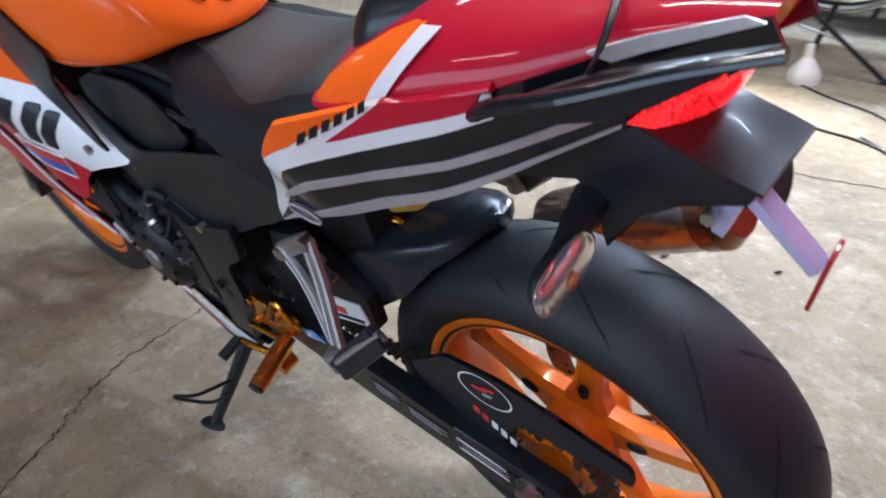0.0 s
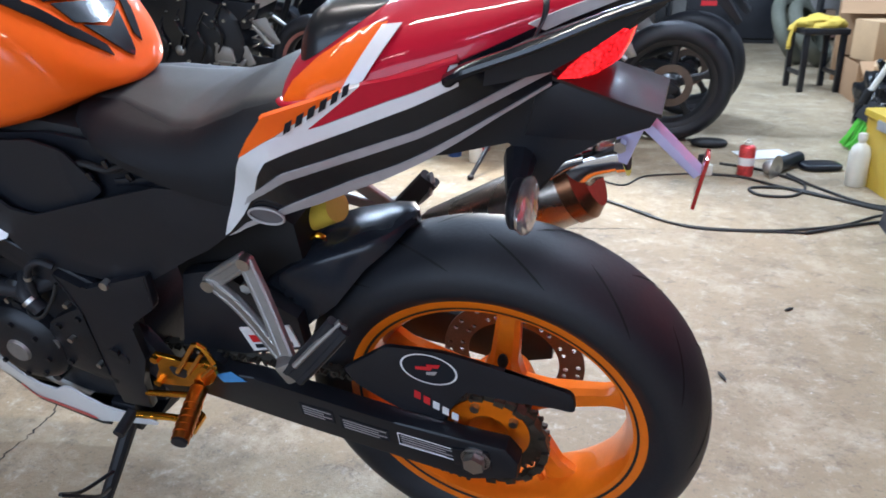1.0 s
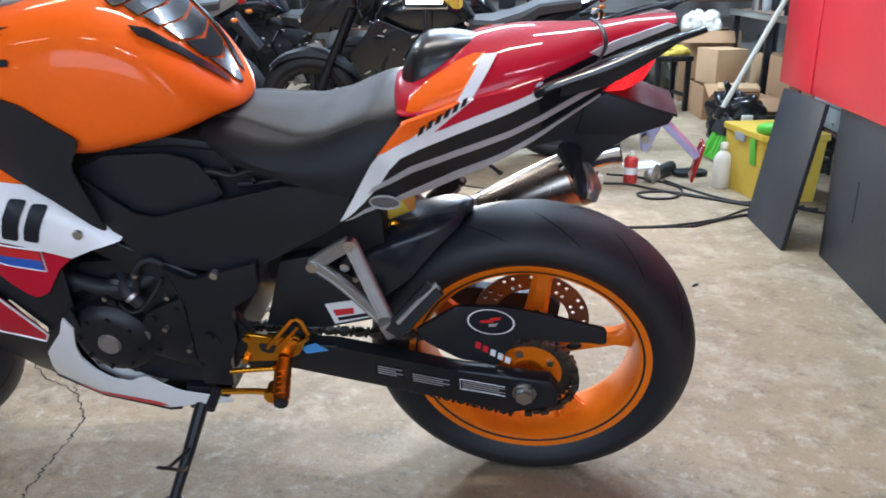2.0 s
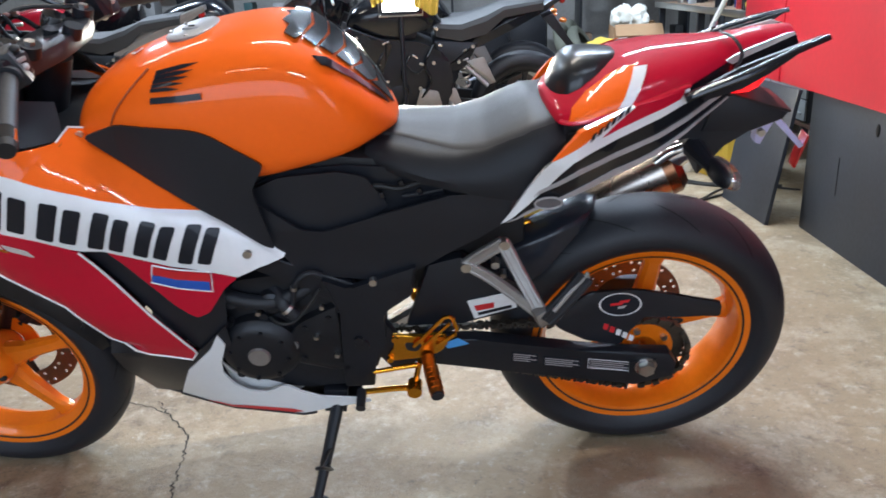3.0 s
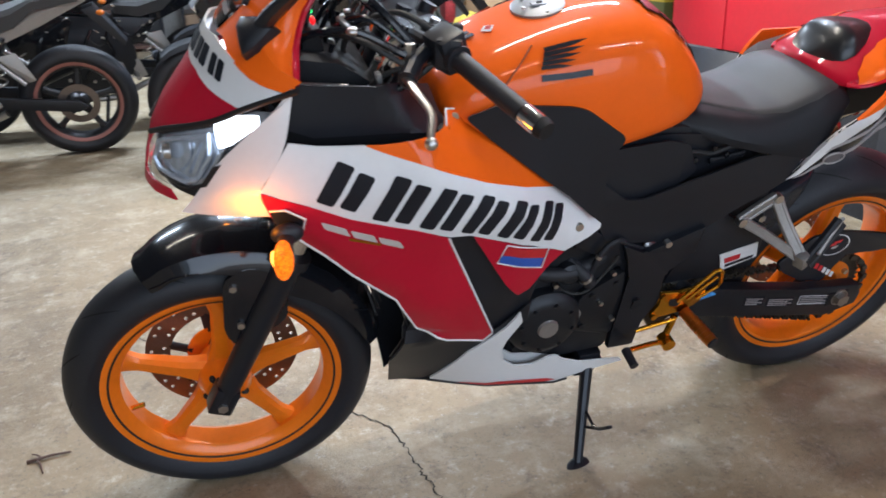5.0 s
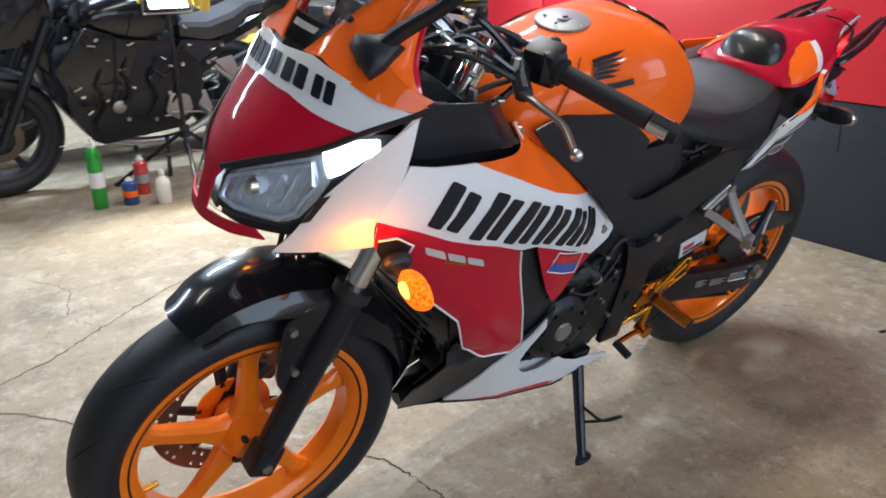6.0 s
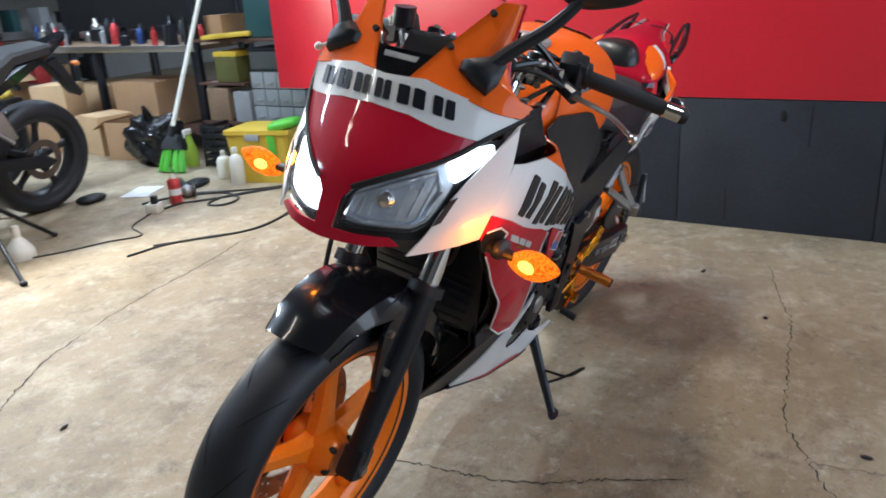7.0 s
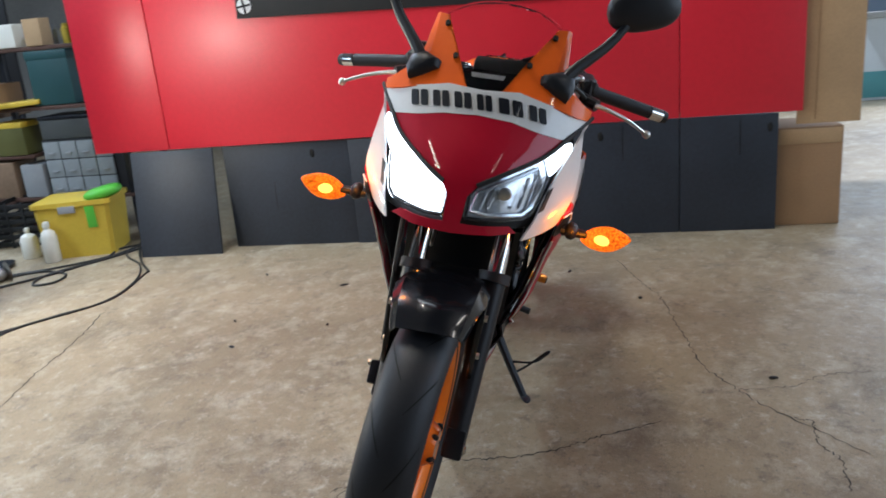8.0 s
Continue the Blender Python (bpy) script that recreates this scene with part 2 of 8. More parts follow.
def put(bm, verts, m):
    bmesh.ops.transform(bm, matrix=m, verts=verts)


def box(size, m=None, bevel=0.0, bm=None, seg=2):
    bm = bm or fresh()
    vs = bmesh.ops.create_cube(bm, size=1)["verts"]
    put(bm, vs, Matrix.Diagonal((*size, 1)))
    if bevel:
        es = list({e for v in vs for e in v.link_edges})
        out = bmesh.ops.bevel(bm, geom=es, offset=bevel, segments=seg, affect="EDGES", profile=0.6)
        vs = list({v for f in out["faces"] for v in f.verts} | {v for v in vs if v.is_valid})
    if m is not None:
        put(bm, vs, m)
    return bm


def rod(a, b, r, bm=None, seg=16, r2=None):
    """A cylinder from a to b."""
    bm = bm or fresh()
    a, b = Vector(a), Vector(b)
    vs = bmesh.ops.create_cone(bm, cap_ends=True, segments=seg, radius1=r, radius2=r if r2 is None else r2, depth=(b - a).length)["verts"]
    turn = (b - a).to_track_quat("Z", "Y").to_matrix().to_4x4()
    put(bm, vs, Matrix.Translation((a + b) / 2) @ turn)
    return bm


def blob(centre, radii, m=None, bm=None, u=20, v=12, power=1.0):
    bm = bm or fresh()
    vs = bmesh.ops.create_uvsphere(bm, u_segments=u, v_segments=v, radius=1)["verts"]
    for w in vs:
        w.co = Vector([math.copysign(abs(c) ** power, c) for c in w.co])
    put(bm, vs, Matrix.Translation(centre) @ (m if m is not None else Matrix.Identity(4)) @ Matrix.Diagonal((*radii, 1)))
    return bm


def smooth_path(points, n=6):
    """Points along a Catmull-Rom curve through the points given."""
    p = [Vector(q) for q in points]
    p = [p[0] * 2 - p[1], *p, p[-1] * 2 - p[-2]]
    out = []
    for i in range(1, len(p) - 2):
        for k in range(n):
            t = k / n
            out.append(0.5 * ((2 * p[i]) + (p[i + 1] - p[i - 1]) * t + (2 * p[i - 1] - 5 * p[i] + 4 * p[i + 1] - p[i + 2]) * t * t + (3 * p[i] - p[i - 1] - 3 * p[i + 1] + p[i + 2]) * t ** 3))
    return out + [p[-2]]


def tube(points, r, bm=None, seg=10, flat=1.0, up=(0, 0, 1)):
    """A round bar along points; r one radius or one for each end; flat squashes it."""
    bm = bm or fresh()
    pts = [Vector(p) for p in points]
    rings = []
    for i, p in enumerate(pts):
        d = (pts[min(i + 1, len(pts) - 1)] - pts[max(i - 1, 0)]).normalized()
        side = d.cross(Vector(up))
        side = side.normalized() if side.length > 1e-4 else Vector((1, 0, 0))
        top = side.cross(d)
        k = i / max(1, len(pts) - 1)
        rad = r[0] * (1 - k) + r[1] * k if isinstance(r, tuple) else r
        rings.append([bm.verts.new(p + side * math.cos(a) * rad + top * math.sin(a) * rad * flat) for a in [2 * math.pi * j / seg for j in range(seg)]])
    for a, b in zip(rings, rings[1:]):
        for j in range(seg):
            bm.faces.new((a[j], a[(j + 1) % seg], b[(j + 1) % seg], b[j]))
    bm.faces.new(rings[0][::-1])
    bm.faces.new(rings[-1])
    return bm


def lathe(profile, centre, bm=None, seg=72, start=0.0, end=360.0, closed=False):
    """Turns (side, radius) points about an axle along y through centre."""
    bm = bm or fresh()
    whole = end - start >= 359.9
    n = seg if whole else seg + 1
    rings = []
    for i in range(n):
        a = radians(start + (end - start) * i / seg)
        rings.append([bm.verts.new((centre[0] + r * math.cos(a), centre[1] + v, centre[2] + r * math.sin(a))) for v, r in profile])
    for i in range(n if whole else n - 1):
        a, b = rings[i], rings[(i + 1) % n]
        for j in range(len(profile) - (0 if closed else 1)):
            k = (j + 1) % len(profile)
            bm.faces.new((a[j], a[k], b[k], b[j]))
    return bm


def rounded(poly, r):
    """The polygon with its corners cut round."""
    out, n = [], len(poly)
    for i in range(n):
        p, a, b = Vector(poly[i]), Vector(poly[i - 1]), Vector(poly[(i + 1) % n])
        ra, rb = min(r, (a - p).length * 0.45), min(r, (b - p).length * 0.45)
        s, e = p + (a - p).normalized() * ra, p + (b - p).normalized() * rb
        for t in (0, 0.33, 0.67, 1):
            out.append(tuple(s * (1 - t) ** 2 + p * 2 * t * (1 - t) + e * t * t))
    return out


def prism(poly, v0, v1, bevel=0.0, bm=None, fillet=0.0):
    """An (x, z) polygon given depth from side v0 to v1."""
    bm = bm or fresh()
    poly = rounded(poly, fillet) if fillet else poly
    a = [bm.verts.new((x, v0, z)) for x, z in poly]
    b = [bm.verts.new((x, v1, z)) for x, z in poly]
    fa, fb = bm.faces.new(a), bm.faces.new(b[::-1])
    n = len(poly)
    for i in range(n):
        bm.faces.new((a[i], b[i], b[(i + 1) % n], a[(i + 1) % n]))
    if bevel:
        bmesh.ops.bevel(bm, geom=[*fa.edges, *fb.edges], offset=bevel, segments=2, affect="EDGES", profile=0.6)
    return bm


def thicken(bm, depth):
    """Gives an open surface a back, depth inside it, and an edge."""
    bmesh.ops.recalc_face_normals(bm, faces=bm.faces[:])
    if sum(f.normal.dot(f.calc_center_median() - Vector((0.65, 0, 0.60))) * f.calc_area() for f in bm.faces) < 0:
        bmesh.ops.reverse_faces(bm, faces=bm.faces[:])
    bm.normal_update()
    faces, rim = bm.faces[:], [e for e in bm.edges if len(e.link_faces) == 1]
    back = {v: bm.verts.new(v.co - v.normal * depth) for v in bm.verts[:]}
    for f in faces:
        bm.faces.new([back[v] for v in reversed(f.verts)])
    for e in rim:
        a, b = e.verts
        bm.faces.new((a, b, back[b], back[a]))
    return bm


def sheet(poly, place, thick=0.003, step=0.025, fillet=0.0, bm=None):
    """A flat outline (a, b) laid on the surface that place(a, b) gives, with thickness."""
    flat = fresh()
    poly = rounded(poly, fillet) if fillet else poly
    face = flat.faces.new([flat.verts.new((a, b, 0)) for a, b in poly])
    face.normal_update()
    bmesh.ops.triangulate(flat, faces=[face])
    for axis in (0, 1):
        lo, hi = min(p[axis] for p in poly), max(p[axis] for p in poly)
        k = math.floor(lo / step) + 1
        while k * step < hi:
            co, no = [0, 0, 0], [0, 0, 0]
            co[axis], no[axis] = k * step, 1
            bmesh.ops.bisect_plane(flat, geom=[*flat.verts, *flat.edges, *flat.faces], dist=1e-6, plane_co=co, plane_no=no)
            k += 1
    for v in flat.verts:
        v.co = Vector(place(v.co.x, v.co.y))
    if thick:
        thicken(flat, thick)
    if bm is None:
        return flat
    me = bpy.data.meshes.new("temporary")
    flat.to_mesh(me)
    flat.free()
    bm.from_mesh(me)
    bpy.data.meshes.remove(me)
    return bm


def loft(rings, bm=None, closed=True, caps=True):
    bm = bm or fresh()
    loops = [[bm.verts.new(p) for p in ring] for ring in rings]
    n = len(loops[0])
    for a, b in zip(loops, loops[1:]):
        for j in range(n if closed else n - 1):
            bm.faces.new((a[j], a[(j + 1) % n], b[(j + 1) % n], b[j]))
    if caps and closed:
        bm.faces.new(loops[0][::-1])
        bm.faces.new(loops[-1])
    return bm


def mirrored(bm):
    """Flips a bmesh to the other side of the centre plane."""
    for v in bm.verts:
        v.co.y = -v.co.y
    bmesh.ops.reverse_faces(bm, faces=bm.faces[:])
    return bm

# ---- the workshop ----
def slab(name, lo, hi, mat, label="", bevel=0.0, kind="structure"):
    size = [b - a for a, b in zip(lo, hi)]
    ob = part(name, box(size, pose(*[(a + b) / 2 for a, b in zip(lo, hi)]), bevel), mat)
    return tagged(ob, label, "", "", kind)


floor_bm = fresh()
floor_bm.faces.new([floor_bm.verts.new(p) for p in ((-300, -300, 0), (300, -300, 0), (300, 300, 0), (-300, 300, 0))])
tagged(part("floor", floor_bm, CONCRETE), "worn stained grey concrete workshop floor", "floor", kind="structure")


def crack(points, width, seed, name="floor_crack"):
    rnd = random.Random(seed)
    path = smooth_path([(*p, 0.0012) for p in points], 14)
    bm, left, right = fresh(), [], []
    for i, p in enumerate(path):
        d = (path[min(i + 1, len(path) - 1)] - path[max(i - 1, 0)]).normalized()
        s = Vector((-d.y, d.x, 0))
        p = p + s * rnd.uniform(-0.0060, 0.0060) + d * rnd.uniform(-0.004, 0.004)
        w = width * 0.85 * rnd.uniform(0.25, 1.0) * (0.15 if i in (0, len(path) - 1) else 1)
        left.append(bm.verts.new(p + s * w))
        right.append(bm.verts.new(p - s * w))
    for i in range(len(path) - 1):
        bm.faces.new((left[i], right[i], right[i + 1], left[i + 1]))
    return tagged(part(name, bm, CRACK), "jagged dark crack in the concrete floor", "floor crack", "floor cracks", "structure")


crack([(1.16, -0.20), (1.12, -0.14), (1.04, -0.04), (1.01, 0.07), (1.0, 0.17), (0.98, 0.27), (0.93, 0.38), (0.88, 0.46), (0.80, 0.62)], 0.0035, 1)
crack([(1.80, -0.90), (1.55, -1.0), (1.36, -1.14), (1.10, -1.32), (0.89, -1.40), (0.57, -1.49), (0.26, -1.53), (-0.1, -1.62)], 0.004, 2)
crack([(1.75, -0.85), (1.62, -0.71), (1.48, -0.50), (1.30, -0.25), (1.12, -0.14)], 0.0025, 3)
crack([(-0.15, 0.69), (0.01, 0.71), (0.25, 0.74), (0.47, 0.77), (0.62, 0.84), (0.72, 0.90), (0.95, 1.08)], 0.003, 4)
crack([(0.62, 0.84), (0.60, 0.98), (0.52, 1.12), (0.50, 1.35)], 0.002, 5)
crack([(0.78, 0.95), (0.80, 0.99), (0.90, 0.98), (0.98, 1.01), (1.10, 0.99)], 0.003, 8)
crack([(-0.6, 0.55), (-0.35, 0.62), (-0.15, 0.69)], 0.002, 6)
crack([(1.36, -1.14), (1.42, -1.30), (1.38, -1.52), (1.47, -1.72)], 0.002, 7)

# outer walls and roof, mostly unseen, added to close off light; front and side left open
slab("wall_back", (-7, -9.2, 0), (9, -9.0, 3.4), WALL)
slab("wall_east", (9.0, -9.2, 0), (9.2, 6.7, 3.4), WALL)
slab("wall_west_rear", (-7.2, -9.2, 0), (-7.0, 1.2, 3.4), WALL)
slab("wall_front_left", (-5.0, 6.5, 0), (-3.2, 6.7, 3.4), WALL)
slab("wall_front_right", (5.6, 6.5, 0), (9.0, 6.7, 3.4), WALL)
slab("lintel_front", (-3.2, 6.5, 3.0), (5.6, 6.7, 3.4), WALL)
# unseen roof: dark to keep gloss reflections low, cut short so sun reaches the yard
slab("ceiling", (-3.6, -9.2, 3.4), (9.2, 6.7, 3.55), ROOF)
slab("ceiling_side", (-7.2, -9.2, 3.4), (-3.6, 1.4, 3.55), ROOF)
for tx, ty, watts in TUBES:
    bm = box((1.28, 0.10, 0.06), pose(0, 0, 0.05), 0.01)
    lamp_ob = thing("ceiling_tube_lamp", "white batten lamp with a lit tube under the ceiling", "ceiling lamp", "ceiling lamps", pose(tx, ty, 3.12, 0, 0, 12))
    part("batten", bm, GREYBOX, lamp_ob)
    part("tube", rod((-0.6, 0, 0.0), (0.6, 0, 0.0), 0.016), TUBE_GLOW, lamp_ob)
    part("hanger_rod", rod((0, 0, 0.08), (0, 0, 0.28), 0.006), STEEL, lamp_ob)
# buildings across the street seen past the end of the boards
street = thing("street_building", "pale rendered building across the street", "building")
part("wall", box((0.4, 22, 5.0), pose(-19, 9, 2.5), 0.02), material("pale_render", (0.62, 0.66, 0.68), 0.8, var=0.06), street)
yard = thing("yard_wall", "low pale yard wall with a teal painted foot", "wall")
part("wall", box((0.16, 6.6, 0.74), pose(-5.24, 4.6, 0.37), 0.01), material("pale_yard_render", (0.60, 0.64, 0.65), 0.85, var=0.08, scale=3, bump=0.2), yard)
part("painted_foot", box((0.17, 6.6, 0.24), pose(-5.24, 4.6, 0.145), 0.006), material("teal_paint", (0.10, 0.30, 0.31), 0.6, var=0.1), yard, "teal painted foot")
part("coping", box((0.22, 6.6, 0.05), pose(-5.24, 4.6, 0.765), 0.008), material("grey_coping", (0.42, 0.43, 0.42), 0.85, var=0.12), yard, "grey coping")

# boards that screen off the bay behind the bike
BX = -1.0


def board(name, y0, y1, z0, z1, x, mat, label, thick=0.016, lean=0.0, turn=0.0, group=""):
    m = pose(x - thick / 2, (y0 + y1) / 2, z0, 0, lean, turn)
    bm = box((thick, y1 - y0 - 0.003, z1 - z0), m @ pose(0, 0, (z1 - z0) / 2), 0.002)
    return tagged(part(name, bm, mat), label, "board", group)


board("red_board", -2.13, -1.70, 0.545, 2.3, BX + 0.004, BOARD_RED, "glossy red painted board standing on dark boards", group="red boards")
board("red_board", -1.70, 0.86, 0.545, 2.3, BX, BOARD_RED, "wide glossy red painted board standing on dark boards", group="red boards")
board("red_board", 0.86, 1.39, 0.545, 2.3, BX + 0.003, BOARD_RED, "narrow red painted board beside brown cardboard", group="red boards")
def joint_lines(parent, y0, y1, x, seed=0):
    """Short cracked joints and a chipped corners showing through the dark paint."""
    r = random.Random(seed)
    y = y0 + r.uniform(0.15, 0.35)
    k = seed
    while y < y1 - 0.05:
        lo, hi = ((0.03, 0.17), (0.36, 0.52), (0.20, 0.34))[k % 3]
        part("joint", tube([(x + 0.0008, y, lo), (x + 0.0008, y + r.uniform(-0.004, 0.004), hi)], 0.0014, seg=5), GROOVE, parent)
        y += r.uniform(0.28, 0.42)
        k += 1
    part("chip", blob((x, (y0 + y1) / 2 + r.uniform(-0.2, 0.2), 0.48), (0.006, 0.012, 0.022)), GROOVE, parent)


for a, b, dx in ((-1.42, -0.74, -0.012), (-0.74, 0.10, 0.0), (0.10, 0.86, 0.004), (0.86, 1.29, 0.008)):
    low_wall = board("dark_block_wall", a, b, 0.0, 0.54, BX - 0.006 + dx, BOARD_DARK, "charcoal painted low block wall on the floor", group="dark low walls")
    joint_lines(low_wall, a, b, BX - 0.006 + dx, seed=int(50 + 10 * a))
board("leaning_board", -1.90, -1.45, 0.0, 0.55, BX + 0.12, BOARD_DARK, "scuffed charcoal board leaning against the red boards", lean=-9, turn=3, group="dark boards")
sheet_of_card = board("tall_cardboard", 1.37, 1.64, 0.48, 2.2, BX - 0.03, CARD_LIGHT, "tall brown cardboard sheet standing on a carton", thick=0.012)
part("fold_crease", tube([(BX - 0.0295, 1.45, 0.50), (BX - 0.0295, 1.452, 2.18)], 0.002, seg=5), CARD, sheet_of_card)
part("tape_strip", box((0.001, 0.26, 0.05), pose(BX - 0.0292, 1.505, 1.05)), CARD, sheet_of_card)
carton = thing("carton", "brown cardboard carton standing on the floor", "carton")
part("box_body", box((0.30, 0.29, 0.46), pose(BX - 0.20, 1.435, 0.231), 0.006), CARD, carton)
part("flap", box((0.006, 0.27, 0.07), pose(BX - 0.045, 1.435, 0.42, 0, 8, 0), 0.001), CARD_LIGHT, carton)
# unseen dark backing, added so no light shows through the gaps between boards
slab("partition_low", (BX - 0.10, -1.42, 0), (BX - 0.045, 1.28, 0.535), BOARD_DARK)
slab("partition_high", (BX - 0.09, -2.10, 0.56), (BX - 0.03, 1.36, 2.28), BOARD_DARK)
# black plate with a round plain emblem on the red boards
plate = thing("black_sign_plate", "black sign plate with a round white emblem on the red boards", "sign")
part("plate", box((0.006, 1.75, 0.5), pose(BX + 0.008, -0.33, 1.385, -1.6, 0, 0), 0.002), DARK, plate)
emblem = part("emblem", lathe([(0, 0.0), (0.004, 0.0), (0.004, 0.036), (0, 0.036)], (0, 0, 0), seg=28), WHITE_DECAL, plate)
emblem.matrix_local = pose(BX + 0.012, -1.165, 1.215, 0, 0, -90)
for k in (0, 90):
    part("emblem_bar", box((0.003, 0.072, 0.010), pose(BX + 0.0185, -1.165, 1.215, 0, 0, 0) @ pose(0, 0, 0, k + 8, 0, 0)), DARK, emblem).matrix_parent_inverse = (pose(BX + 0.012, -1.165, 1.215, 0, 0, -90)).inverted()

# ---- the orange, white and red sport motorcycle ----
# Built upright: x ahead from the rear axle, y to its left, z up; then leant onto its side stand.
LEAN_POSE = Matrix(((0.99999, -0.00097, 0.00336, 0), (0, 0.96072, 0.27751, 0), (-0.0035, -0.27751, 0.96072, 0.010), (0, 0, 0, 1)))
bike = thing("motorcycle", "orange, white and red sport motorcycle leaning on its side stand", "motorcycle", m=LEAN_POSE)
REAR, FRONT = (-0.004, 0, 0.294), (1.368, 0, 0.284)
STEER = pose(FRONT[0], 0, FRONT[2]) @ pose(0, 0, 0, 0, 0, -2.0) @ pose(-FRONT[0], 0, -FRONT[2])


def side_width(x, u):
    """Half width of the side fairing at (x, u)."""
    if u < 0.42:
        low = lerp(x, [(0.45, 0.125), (0.66, 0.115), (0.85, 0.09), (1.04, 0.025), (1.1, 0.01)])
        return 0.145 + (u - 0.42) / 0.23 * (0.145 - low)
    dx = lerp(x, [(0.60, -0.06), (0.66, -0.04), (0.77, -0.02), (0.85, 0), (0.95, 0), (1.0, 0.005), (1.15, 0.002), (1.21, -0.004), (1.25, -0.010), (1.275, -0.016), (1.31, -0.035), (1.36, -0.08)])
    w = lerp(u, [(0.42, 0.145), (0.52, 0.168), (0.64, 0.182), (0.72, 0.2), (0.8, 0.212), (0.86, 0.208), (0.95, 0.19)]) + dx * min(1, (u - 0.42) / 0.1)
    top = 0.725 + (x - 0.765) * 0.63
    if x < 1.1 and u > top - 0.10:
        w -= 0.09 * min(1.2, (u - top + 0.10) / 0.10) ** 2 * min(1, (1.1 - x) / 0.13)
    if 0.40 < u < 0.80:
        # the leading edge rolls inwards
        lead = lerp(u, [(0.40, 0.960), (0.45, 1.022), (0.543, 1.066), (0.617, 1.141), (0.671, 1.186), (0.709, 1.222), (0.757, 1.262), (0.80, 1.29)])
        w -= min(0.020, 0.012 * max(0, 1 - (lead - x) / 0.05) ** 2)
    return w


def tail_width(x, u=1.0):
    """Half width of the tail's sides, which tuck in below their shoulder."""
    tuck = lerp(x, [(0.0, 0.0), (0.10, 0.25), (0.17, 0.36), (0.205, 0.32), (0.24, 0.12), (0.27, 0.0)])
    return lerp(x, [(-0.25, 0.02), (-0.11, 0.037), (-0.02, 0.081), (0.1, 0.122), (0.17, 0.164), (0.2, 0.163), (0.26, 0.138), (0.3, 0.12)]) - tuck * max(0, 0.775 - u)


def tail_rise(x):
    """How far the tail's flared sides stand above its flat outline."""
    return lerp(x, [(0.02, 0.0), (0.10, 0.004), (0.17, 0.012), (0.2, 0.008), (0.26, 0.001), (0.3, 0.0)])


def nose_x(v, u):
    a = min(abs(v), 0.24)
    bulge = lerp(u, [(0.74, 0.010), (0.79, 0.024), (0.84, 0.033), (0.88, 0.030), (0.911, 0.021), (0.943, 0.012), (0.99, 0.005)]) * max(0, 1 - (a / 0.17) ** 2)
    return 1.425 - 0.49 * (u - 0.75) - (2.3 + 4.0 * min(0.25, max(0, 0.94 - u))) * a * a - 0.055 * (a / 0.22) ** 10 + bulge


def on_side(out=0.0):
    return lambda x, u: (x, side_width(x, u) + out, u)


def on_tail(out=0.0):
    return lambda x, u: (x, tail_width(x, u) + out, u + tail_rise(x))


def on_nose(out=0.0):
    return lambda v, u: (nose_x(v, u) + out, v, u)


def both(name, make, mat, label="", parents=(None, None)):
    """The same panel on the left and, mirrored, on the right."""
    a = part(name, make(), mat, parents[0] or bike, label)
    b = part(name, mirrored(make()), mat, parents[1] or bike, label)
    return a, b


def outline(poly, place, r=0.0022, closed=True):
    pts = []
    for i in range(len(poly) if closed else len(poly) - 1):
        a, b = Vector(poly[i]), Vector(poly[(i + 1) % len(poly)])
        n = max(1, int((b - a).length / 0.02))
        pts += [place(*(a + (b - a) * k / n)) for k in range(n)]
    pts.append(pts[0] if closed else place(*poly[-1]))
    return tube(pts, r, seg=6)


# --- side fairing: orange top, white middle, red lower panels ---
P_ORANGE = [(1.126, 0.874), (1.062, 0.870), (1.019, 0.863), (0.987, 0.858), (0.978, 0.868), (0.941, 0.851), (0.898, 0.818), (0.816, 0.753), (0.756, 0.700), (0.839, 0.738), (0.933, 0.777), (1.034, 0.830)]
P_WHITE = [(0.756, 0.700), (0.697, 0.647), (0.668, 0.614), (0.672, 0.606), (0.713, 0.600), (0.753, 0.585), (0.831, 0.627), (0.950, 0.678), (0.985, 0.684), (1.044, 0.711), (1.093, 0.729), (1.149, 0.752), (1.209, 0.783), (1.273, 0.809), (1.229, 0.883), (1.192, 0.877), (1.126, 0.874), (1.034, 0.830), (0.933, 0.777), (0.839, 0.738)]
P_RED = [(1.273, 0.809), (1.209, 0.783), (1.149, 0.752), (1.093, 0.729), (1.044, 0.711), (0.988, 0.682), (0.872, 0.410), (0.870, 0.400), (0.885, 0.379), (0.960, 0.401), (1.022, 0.450), (1.066, 0.543), (1.141, 0.617), (1.186, 0.671), (1.222, 0.709), (1.262, 0.757)]
P_RED_REAR = [(0.945, 0.676), (0.753, 0.585), (0.780, 0.564), (0.815, 0.515), (0.838, 0.506), (0.869, 0.544)]
both("orange_fairing_panel", lambda: sheet(P_ORANGE, on_side(0.001), 0.004, fillet=0.006), ORANGE)
white_l, white_r = both("white_fairing_panel", lambda: sheet(P_WHITE, on_side(), 0.004), WHITE)
red_l, red_r = both("red_fairing_panel", lambda: sheet(P_RED, on_side(0.0015), 0.004, fillet=0.006), RED)
both("red_rear_panel", lambda: sheet(P_RED_REAR, on_side(0.001), 0.004, fillet=0.006), RED)
both("red_panel_edge", lambda: outline(P_RED[5:15], on_side(0.002), 0.0022, False), WHITE, "thin white edging")
both("orange_panel_edge", lambda: outline(P_ORANGE[3:9], on_side(0.002), 0.0018, False), WHITE, "thin white edging")
